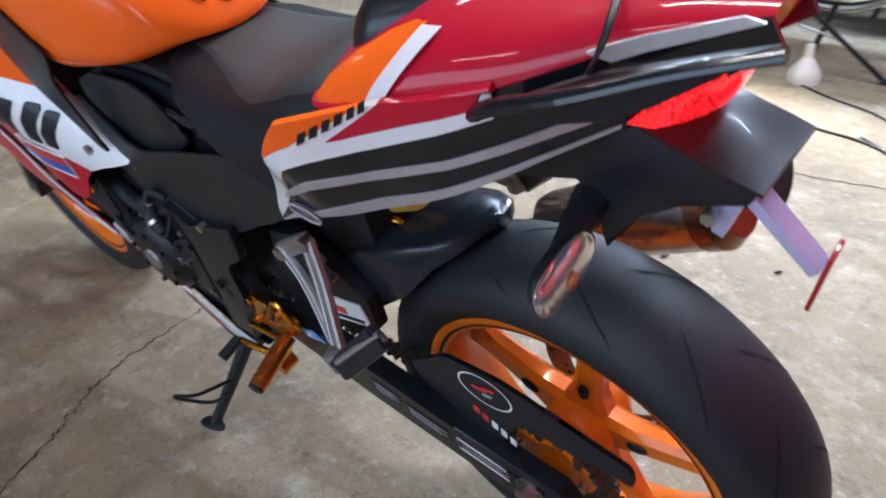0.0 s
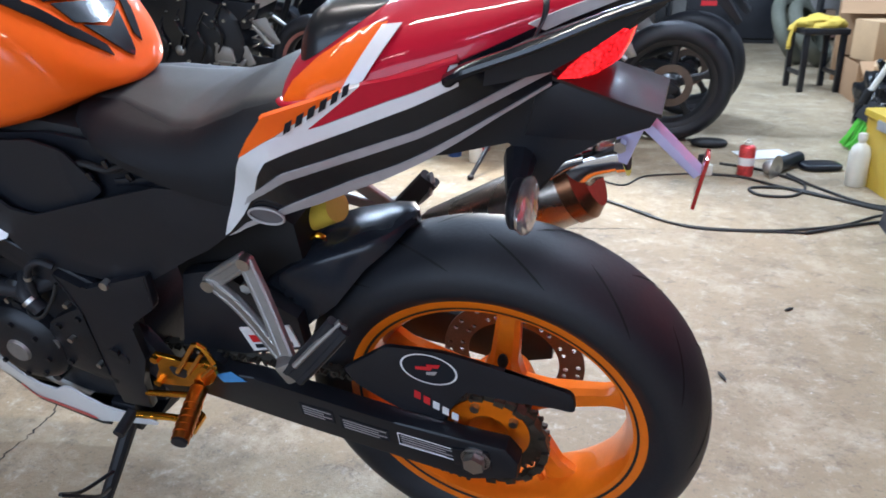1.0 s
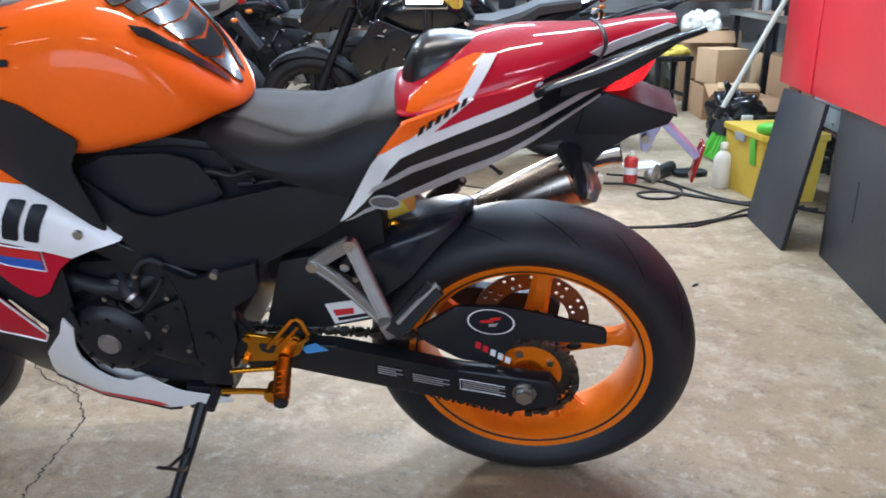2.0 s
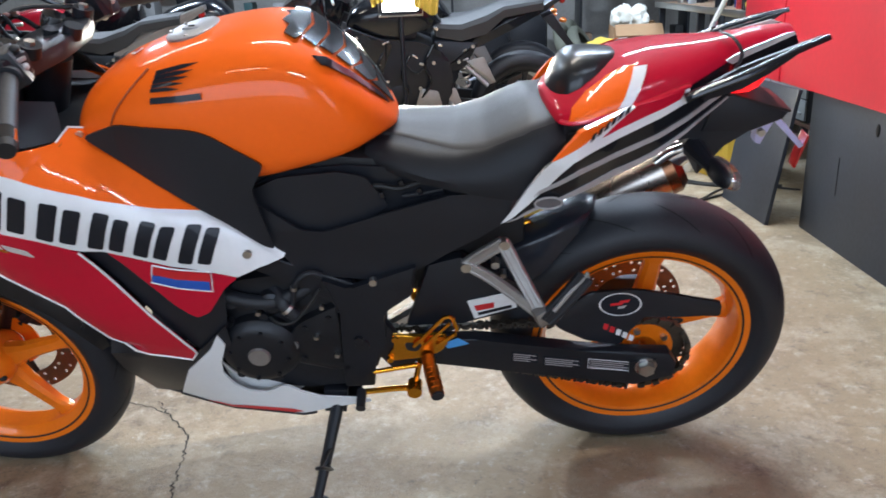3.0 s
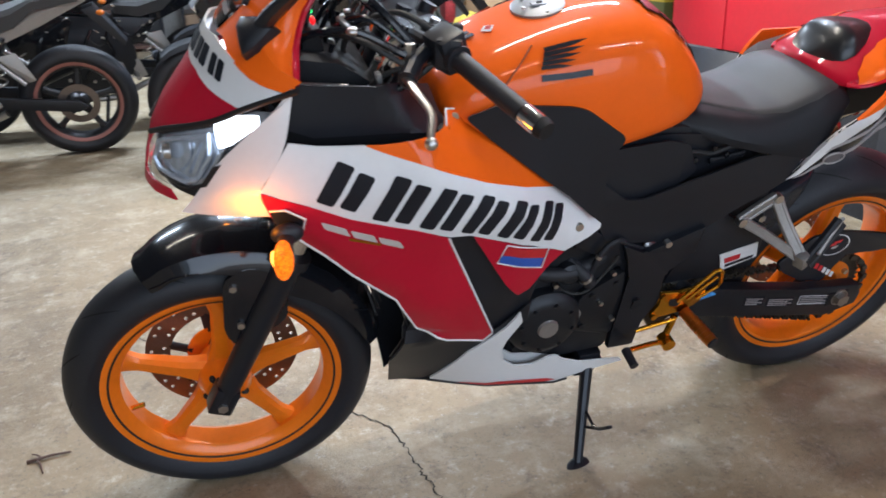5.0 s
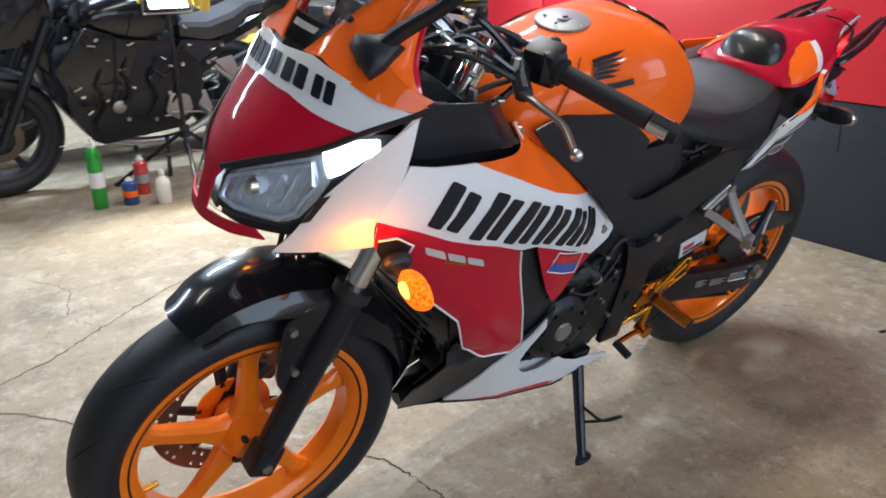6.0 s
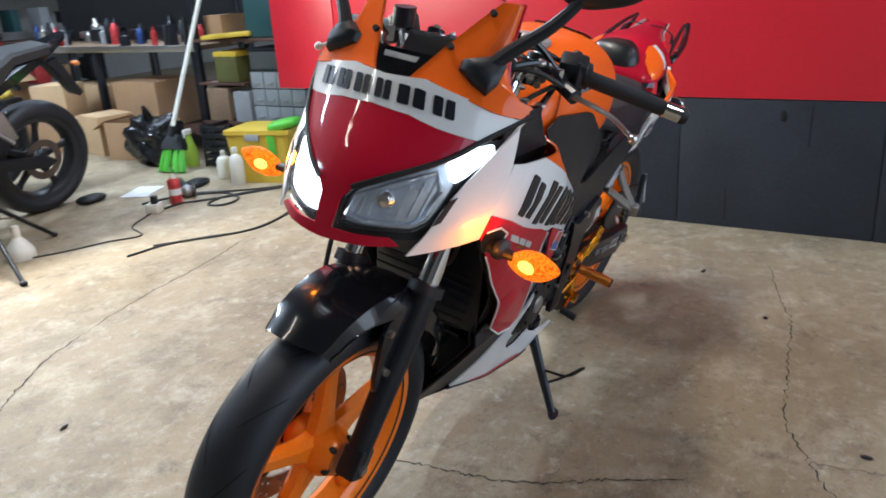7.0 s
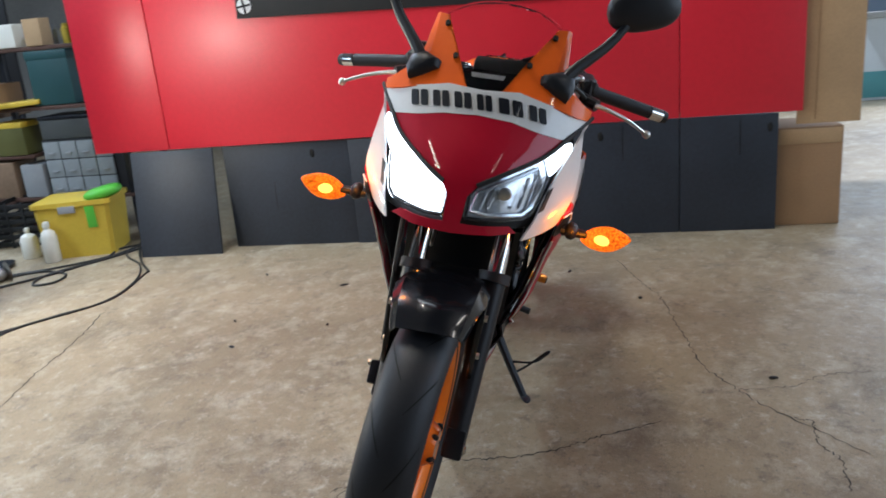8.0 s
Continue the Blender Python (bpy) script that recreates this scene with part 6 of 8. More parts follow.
for k in range(5):
    a = Vector((0.086 - 0.013 * k, 0, 0.393 - 0.008 * k))
    part("guard_lettering_block", prism([(a.x, a.z), (a.x - 0.009, a.z - 0.004), (a.x - 0.007, a.z - 0.018), (a.x + 0.002, a.z - 0.014)], 0.0960, 0.0966), INK_RED if k < 2 else WHITE_DECAL, guard2, "small plain decal block")


def chain_run(a, b, n, v):
    """Links along a straight run, in one mesh."""
    bm = fresh()
    a, b = Vector(a), Vector(b)
    tilt = -math.degrees(math.atan2(b.z - a.z, b.x - a.x))
    for i in range(n):
        c = a + (b - a) * (i + 0.5) / n
        box((0.0145, 0.004 if i % 2 else 0.0115, 0.011), pose(c.x, v, c.z, 0, tilt, 0), 0, bm)
        rod((c.x, v - 0.009, c.z), (c.x, v + 0.009, c.z), 0.0035, bm, seg=8)
    return bm


chain = part("drive_chain", chain_run((0.53, 0, 0.335), (0.02, 0, 0.204), 38, 0.082), CHAIN, bike, "oily drive chain")
part("upper_run", chain_run((0.53, 0, 0.39), (0.0, 0, 0.382), 38, 0.082), CHAIN, chain)
arc = fresh()
for i in range(19):
    a = radians(88 + 180 * i / 18)
    box((0.0145, 0.004 if i % 2 else 0.0115, 0.011), pose(REAR[0] + 0.088 * math.cos(a), 0.082, REAR[2] + 0.088 * math.sin(a), 0, -math.degrees(a) - 90, 0), 0, arc)
part("chain_round_sprocket", arc, CHAIN, chain)
hug = fresh()
loft([[(x, -w * 1.02, lo - 0.02), (x, -w * 1.03, hi - 0.038 * w / 0.07), (x, -w, hi - 0.030 * w / 0.07), (x, -w * 0.93, hi - 0.022 * w / 0.07), (x, -w * 0.4, hi + 0.001), (x, w * 0.4, hi + 0.006), (x, w * 0.93, hi + 0.001), (x, w, hi - 0.003), (x, w * 1.03, hi - 0.010), (x, w * 1.02, lo)] for x, hi, lo, w in ((0.335, 0.50, 0.40, 0.058), (0.30, 0.532, 0.42, 0.066), (0.26, 0.558, 0.45, 0.070), (0.20, 0.582, 0.50, 0.068), (0.15, 0.596, 0.56, 0.058), (0.12, 0.602, 0.582, 0.042), (0.105, 0.605, 0.594, 0.022), (0.097, 0.606, 0.602, 0.006))], bm=hug)
part("rear_hugger", hug, HUGGER, bike, "black rear hugger over the tyre")
part("shock_spring", tube([(0.30 + 0.022 * math.cos(a) , 0.022 * math.sin(a), 0.42 + 0.0042 * i) for i, a in [(i, i * 0.55) for i in range(60)]], 0.005, seg=6), YELLOW, bike, "yellow shock spring")
part("shock_reservoir", tube([(0.245, 0.012, 0.598), (0.205, 0.014, 0.618)], 0.020, seg=20), YELLOW, bike, "yellow shock reservoir")
part("reservoir_clip", tube(smooth_path([(0.268, 0.030, 0.545), (0.250, 0.034, 0.572), (0.230, 0.034, 0.585), (0.222, 0.030, 0.572), (0.240, 0.030, 0.552)]), 0.0035, seg=8), GOLD, bike, "gold hose clip")

# --- passenger peg hangers, footrests, stand ---
def bar(a, b, w, t):
    return tube([a, b], w, seg=8, flat=t / w, up=(0, 1, 0))


def flat_bar(points, w, t):
    """A bar of flat section along points, w and t its half width and half thickness, with softened edges."""
    bm, rings = fresh(), []
    pts = smooth_path(points, 4)
    for i, p in enumerate(pts):
        d = (pts[min(i + 1, len(pts) - 1)] - pts[max(i - 1, 0)]).normalized()
        side = d.cross(Vector((0, 1, 0))).normalized()
        out = side.cross(d)
        rings.append([p + side * a * w + out * b * t for a, b in ((1, 0.5), (0.8, 1), (0.45, 1), (0.35, 0.80), (-0.35, 0.80), (-0.45, 1), (-0.8, 1), (-1, 0.5), (-1, -0.6), (-0.8, -1), (0.8, -1), (1, -0.6))])
    return loft(rings, bm)


for s in (1, -1):
    flip = (lambda bm: bm) if s > 0 else mirrored
    h = part("passenger_hanger", flip(flat_bar([(0.352, 0.112, 0.560), (0.318, 0.112, 0.584), (0.282, 0.112, 0.607)], 0.0125, 0.007)), ALLOY, bike, "cast alloy passenger peg hanger")
    part("hanger_arm", flip(flat_bar([(0.350, 0.113, 0.562), (0.300, 0.128, 0.534), (0.226, 0.164, 0.486)], 0.0105, 0.006)), ALLOY, h)
    part("hanger_arm", flip(flat_bar([(0.283, 0.113, 0.606), (0.258, 0.132, 0.556), (0.219, 0.168, 0.486)], 0.0125, 0.006)), ALLOY, h)
    part("hanger_knuckle", flip(box((0.026, 0.026, 0.034), pose(0.219, 0.170, 0.483, 0, 20, 20), 0.005)), ALLOY, h)
    part("hanger_bolt", flip(rod((0.351, 0.108, 0.561), (0.351, 0.124, 0.561), 0.0095)), STEEL, h)
    part("hanger_bolt", flip(rod((0.282, 0.108, 0.607), (0.282, 0.124, 0.607), 0.0095)), STEEL, h)
    part("frame_bolt", flip(rod((0.298, 0.095, 0.557), (0.298, 0.114, 0.557), 0.0085, seg=6)), STEEL, h)
    part("frame_bolt", flip(rod((0.283, 0.095, 0.530), (0.283, 0.110, 0.530), 0.006, seg=6)), STEEL, h)
    part("passenger_peg", flip(flat_bar([(0.212, 0.178, 0.478), (0.175, 0.167, 0.518), (0.141, 0.155, 0.556)], 0.017, 0.008)), RUBBER, h, "folded rubber passenger peg")
    part("peg_edge", flip(tube([(0.200, 0.186, 0.505), (0.168, 0.170, 0.536), (0.138, 0.155, 0.563), (0.136, 0.152, 0.552), (0.143, 0.152, 0.530), (0.190, 0.176, 0.480)], 0.0042, seg=8)), ALLOY, h)
    r = part("rearset_plate", flip(prism([(0.500, 0.412), (0.450, 0.405), (0.398, 0.410), (0.388, 0.392), (0.405, 0.365), (0.440, 0.352), (0.505, 0.345), (0.512, 0.355), (0.492, 0.385)], 0.118, 0.126, 0.002, fillet=0.008)), GOLD, bike, "gold anodised rearset plate")
    part("plate_hole", flip(prism([(0.475, 0.392), (0.440, 0.388), (0.45, 0.368), (0.472, 0.372)], 0.1262, 0.1266, fillet=0.008)), DARK, r)
    part("heel_guard", flip(tube([(0.457, 0.130, 0.385), (0.396, 0.140, 0.462), (0.386, 0.142, 0.466), (0.379, 0.142, 0.460), (0.373, 0.140, 0.430), (0.376, 0.139, 0.420), (0.412, 0.130, 0.385)], 0.0042, seg=8)), GOLD, r)
    part("heel_guard_bar", flip(tube([(0.436, 0.131, 0.388), (0.386, 0.141, 0.448)], 0.0035, seg=8)), GOLD, r)
    part("footpeg", flip(rod((0.432, 0.128, 0.352), (0.414, 0.215, 0.338), 0.0135, seg=18)), BRONZE, r, "bronze knurled footpeg")
    for k in range(5):
        f = 0.3 + 0.13 * k
        a = Vector((0.432, 0.128, 0.352)).lerp(Vector((0.414, 0.215, 0.338)), f)
        b = Vector((0.432, 0.128, 0.352)).lerp(Vector((0.414, 0.215, 0.338)), f + 0.05)
        part("peg_knurl", flip(rod(a, b, 0.0148, seg=18)), BRONZE, r)
    part("peg_tip", flip(rod((0.4145, 0.213, 0.3383), (0.4135, 0.219, 0.3373), 0.012, seg=18)), RUBBER, r)
    part("pedal_lever", flip(tube([(0.458, 0.138, 0.282), (0.50, 0.138, 0.282), (0.566, 0.150, 0.288)], 0.0065, flat=0.8)), GOLD, r)
    part("pedal_pivot", flip(rod((0.462, 0.122, 0.282), (0.462, 0.152, 0.280), 0.015)), GOLD, r)
    part("pedal_link", flip(tube([(0.462, 0.128, 0.282), (0.448, 0.124, 0.340)], 0.008, flat=0.7)), GOLD, r)
    part("pedal_rubber", flip(rod((0.566, 0.148, 0.290), (0.566, 0.190, 0.283), 0.0095)), RUBBER, r)
    part("shift_rod", flip(rod((0.452, 0.130, 0.336), (0.54, 0.128, 0.320), 0.005)), GOLD, r)
    for x, z in ((0.492, 0.404), (0.404, 0.402), (0.505, 0.352)):
        part("plate_bolt", flip(rod((x, 0.124, z), (x, 0.133, z), 0.007, seg=6)), GOLD, r)
stand = part("side_stand", tube([(0.625, 0.110, 0.220), (0.650, 0.170, 0.140), (0.676, 0.232, 0.062)], (0.014, 0.010)), SATIN, bike, "black side stand")
part("stand_spring", tube([(0.622 + 0.0002 * i + 0.0042 * math.cos(i * 1.1), 0.104 + 0.0007 * i + 0.0042 * math.sin(i * 1.1), 0.232 - 0.0011 * i) for i in range(34)], 0.0011, seg=5), SATIN, stand)
part("stand_foot", blob((0.678, 0.240, 0.060), (0.030, 0.020, 0.007), pose(0, 0, 0, -16, 0, 20)), SATIN, stand)
part("stand_loop", tube(smooth_path([(0.655, 0.185, 0.118), (0.635, 0.225, 0.150), (0.640, 0.262, 0.200), (0.652, 0.268, 0.208), (0.655, 0.235, 0.170), (0.645, 0.175, 0.150)], 4), 0.0035, seg=8), SATIN, stand)
part("stand_bracket", prism([(0.60, 0.26), (0.65, 0.26), (0.655, 0.20), (0.61, 0.195)], 0.085, 0.115, 0.004), SATIN, stand)

# --- engine, frame, radiator ---
engine = part("engine", prism([(0.86, 0.45), (0.835, 0.36), (0.79, 0.30), (0.70, 0.265), (0.58, 0.27), (0.52, 0.33), (0.505, 0.44), (0.56, 0.53), (0.70, 0.55), (0.80, 0.54)], -0.105, 0.105, 0.015, fillet=0.02), ENGINE, bike, "black engine casings")
# black block added to stop the bright floor showing through the frame
part("battery_box", prism([(0.46, 0.60), (0.30, 0.665), (0.24, 0.625), (0.24, 0.47), (0.46, 0.48)], -0.062, 0.062, 0.008), DARK, bike)
part("oil_pan", prism([(0.92, 0.32), (0.94, 0.225), (0.70, 0.205), (0.58, 0.225), (0.56, 0.28), (0.62, 0.31)], -0.075, 0.075, 0.01), ENGINE, engine)
part("cylinder_block", prism([(0.70, 0.52), (0.86, 0.44), (0.99, 0.60), (0.92, 0.70), (0.80, 0.70)], -0.07, 0.07, 0.01), ENGINE, engine)
for k in range(6):
    a = Vector((0.86, 0, 0.47)) + Vector((0.014, 0, 0.022)) * k
    part("cooling_rib", box((0.16, 0.15, 0.005), pose(a.x - 0.055, 0, a.z + 0.03, 0, 32, 0), 0.001), ENGINE, engine)
alt = part("generator_cover", lathe([(0.10, 0.078), (0.125, 0.076), (0.137, 0.066), (0.142, 0.050), (0.142, 0.0)], (0.753, 0.0, 0.386), seg=48), ENGINE, engine)
part("cover_emblem", lathe([(0.143, 0.0), (0.147, 0.0), (0.147, 0.020), (0.142, 0.022)], (0.753, 0, 0.386), seg=30), ALLOY, alt, "round bare alloy cap")
part("timing_cap", lathe([(0.11, 0.014), (0.13, 0.012), (0.13, 0.0)], (0.690, 0, 0.398), seg=24), ALLOY, engine, "round bare alloy cap")
for i in range(7):
    a = 2 * math.pi * i / 7
    part("cover_bolt", rod((0.753 + 0.081 * math.cos(a), 0.100, 0.386 + 0.081 * math.sin(a)), (0.753 + 0.081 * math.cos(a), 0.122, 0.386 + 0.081 * math.sin(a)), 0.009, seg=10), ENGINE, alt)
part("sprocket_cover", prism([(0.684, 0.437), (0.660, 0.455), (0.593, 0.490), (0.575, 0.350), (0.60, 0.325), (0.692, 0.350)], 0.10, 0.126, 0.006, fillet=0.010), ENGINE, engine)
part("pivot_plate", prism([(0.615, 0.555), (0.565, 0.530), (0.519, 0.547), (0.441, 0.574), (0.45, 0.513), (0.507, 0.471), (0.509, 0.40), (0.534, 0.346), (0.54, 0.285), (0.60, 0.285), (0.597, 0.351), (0.588, 0.477), (0.602, 0.53)], 0.116, 0.131, 0.004, fillet=0.006), SATIN, engine)
part("plate_edge", tube([(0.612, 0.1315, 0.552), (0.602, 0.1315, 0.528), (0.590, 0.1315, 0.478), (0.597, 0.1315, 0.352)], 0.0016, seg=6), ENGINE, engine)
part("gear_shaft_cap", lathe([(0.126, 0.0), (0.126, 0.016), (0.133, 0.013), (0.134, 0.0)], (0.555, 0, 0.395), seg=24), ENGINE, engine)
part("coolant_elbow", tube(smooth_path([(0.71, 0.10, 0.515), (0.69, 0.128, 0.50), (0.672, 0.13, 0.475)]), 0.013, seg=12), RUBBER, engine)
part("hose_clamp", tube([(0.686, 0.129, 0.494), (0.682, 0.1295, 0.489)], 0.0148, seg=14), STEEL, engine)
for x, z in ((0.660, 0.440), (0.612, 0.462), (0.590, 0.338), (0.672, 0.362)):
    part("cover_bolt", rod((x, 0.124, z), (x, 0.131, z), 0.006, seg=6), ENGINE, engine)
part("breather_hose", tube(smooth_path([(0.690, 0.118, 0.470), (0.674, 0.127, 0.497), (0.664, 0.130, 0.540), (0.648, 0.130, 0.563), (0.628, 0.128, 0.570), (0.612, 0.124, 0.560)]), 0.0055, seg=10), RUBBER, engine)
part("hose_band", tube([(0.6655, 0.1298, 0.535), (0.6640, 0.1300, 0.541)], 0.0066, seg=12), STEEL, engine)
part("filler_boss", lathe([(0.10, 0.026), (0.122, 0.024), (0.127, 0.017), (0.127, 0.0)], (0.713, 0, 0.497), seg=24), ENGINE, engine)
part("engine_wire", tube(smooth_path([(0.73, 0.108, 0.46), (0.705, 0.128, 0.455), (0.675, 0.132, 0.462), (0.64, 0.128, 0.50), (0.62, 0.126, 0.53)]), 0.0030, seg=8), CABLE, engine)
for x, v, z in ((0.621, 0.120, 0.488), (0.742, 0.118, 0.478), (0.640, 0.126, 0.420), (0.606, 0.126, 0.372)):
    part("engine_bolt", rod((x, v, z), (x, v + 0.010, z), 0.0050, seg=6), STEEL, engine)
part("pivot_bolt", rod((0.560, 0.129, 0.410), (0.560, 0.138, 0.410), 0.009, seg=6), ENGINE, engine)
for i in range(8):
    a = 2 * math.pi * i / 8 + 0.2
    part("cover_bolt", rod((0.753 + 0.056 * math.cos(a), 0.136, 0.386 + 0.056 * math.sin(a)), (0.753 + 0.056 * math.cos(a), 0.1455, 0.386 + 0.056 * math.sin(a)), 0.0045, seg=8), ENGINE, engine)
part("starter_motor", rod((0.60, 0.04, 0.575), (0.74, 0.04, 0.60), 0.030), ENGINE, engine)
part("oil_filler", rod((0.79, 0.09, 0.50), (0.79, 0.125, 0.51), 0.016), ENGINE, engine)
both("frame_spar", lambda: prism([(0.98, 0.80), (0.90, 0.72), (0.70, 0.60), (0.56, 0.535), (0.50, 0.42), (0.455, 0.33), (0.50, 0.31), (0.56, 0.40), (0.60, 0.50), (0.74, 0.58), (0.95, 0.71), (1.02, 0.80)], 0.098, 0.118, 0.006), SATIN)
# matte black mass added to keep the inside of the frame dark
part("airbox_core", prism([(0.98, 0.83), (0.50, 0.77), (0.30, 0.70), (0.33, 0.63), (0.46, 0.545), (0.55, 0.50), (0.72, 0.57), (0.90, 0.66), (1.02, 0.76)], -0.085, 0.085, 0.01), DARK, bike)
part("radiator", box((0.030, 0.24, 0.26), pose(1.045, 0, 0.55, 0, 14, 0), 0.006), SATIN, bike)
for k in range(14):
    part("radiator_fin", box((0.004, 0.215, 0.004), pose(1.064 - 0.0042 * (k - 6.5), 0, 0.55 + 0.016 * (k - 6.5), 0, 14, 0)), DARK, bike)
both("inner_fairing", lambda: sheet([(1.05, 0.30), (1.035, 0.46), (1.07, 0.55), (1.19, 0.68), (1.24, 0.74), (1.12, 0.76), (0.98, 0.66), (0.90, 0.40)], lambda x, u: (x, side_width(x, u) - 0.018, u), 0.003), PLASTIC)
part("headlamp_back", prism([(1.335, 0.775), (1.20, 0.75), (1.16, 0.80), (1.20, 0.88), (1.25, 0.90), (1.295, 0.85)], -0.11, 0.11, 0.02), DARK, bike)
part("steering_head", rod((1.12, 0, 0.72), (1.03, 0, 0.95), 0.035), SATIN, bike)
part("lower_clamp", box((0.06, 0.24, 0.035), pose(1.135, 0, 0.715, 0, -28, 0), 0.008), SATIN, bike)
for s in (1, -1):
    part("horn", lathe([(0, 0.0), (0.01, 0.03), (0.02, 0.032), (0.024, 0.0)], (1.16, s * 0.07, 0.66), seg=24), STEEL, bike)
part("brake_hose", tube(smooth_path([(1.03, -0.15, 0.99), (1.16, -0.12, 0.85), (1.24, -0.11, 0.65), (1.28, -0.10, 0.45)]), 0.005, seg=8), CABLE, bike)
# harness and hose clutter under the seat
part("coolant_hose", tube(smooth_path([(0.62, 0.10, 0.53), (0.72, 0.12, 0.50), (0.84, 0.11, 0.53), (0.98, 0.10, 0.60)]), 0.014, seg=12), RUBBER, bike)
part("sticker_white", prism([(0.351, 0.458), (0.264, 0.477), (0.256, 0.439), (0.338, 0.415)], 0.0905, 0.0925), WHITE_DECAL, bike, "white sticker with a red and a black bar")
part("sticker_red_bar", prism([(0.338, 0.447), (0.300, 0.454), (0.300, 0.441), (0.334, 0.434)], 0.0927, 0.0932), INK_RED, bike)
part("sticker_black_bar", prism([(0.332, 0.430), (0.266, 0.446), (0.266, 0.439), (0.330, 0.423)], 0.0927, 0.0932), INK, bike)
part("frame_lower_plate", prism([(0.42, 0.545), (0.36, 0.56), (0.25, 0.49), (0.25, 0.43), (0.36, 0.40), (0.47, 0.40)], 0.070, 0.0895, 0.004), PLASTIC, bike)

# the tail stands a little to the right of the line through the front wheel
def settle(p):
    g = min(1, max(0, (1.45 - p.x) / 1.35))
    drop = 0.075 * max(0, 0.06 - p.y) * min(1, max(0, (p.x - 0.6) / 0.4))
    drop += 0.13 * max(0, 0.01 - p.y) * min(1, max(0, (0.60 - p.x) / 0.15)) * min(1, max(0, (p.z - 0.68) / 0.08))
    return Vector((p.x, p.y - 0.03 * g * min(1.4, max(0, 1 - p.y / 0.1)), p.z - drop))


wheel_parts = {o for w in (front, rear) for o in (w, *w.children_recursive)}
for ob in bike.children_recursive:
    if ob not in wheel_parts:
        m = ob.matrix_parent_inverse @ ob.matrix_basis
        if ob.parent is not bike:
            m = ob.parent.matrix_parent_inverse @ ob.parent.matrix_basis @ m
        back = m.inverted()
        for v in ob.data.vertices:
            v.co = back @ settle(m @ v.co)
rear.matrix_local = pose(0, -0.018, 0)

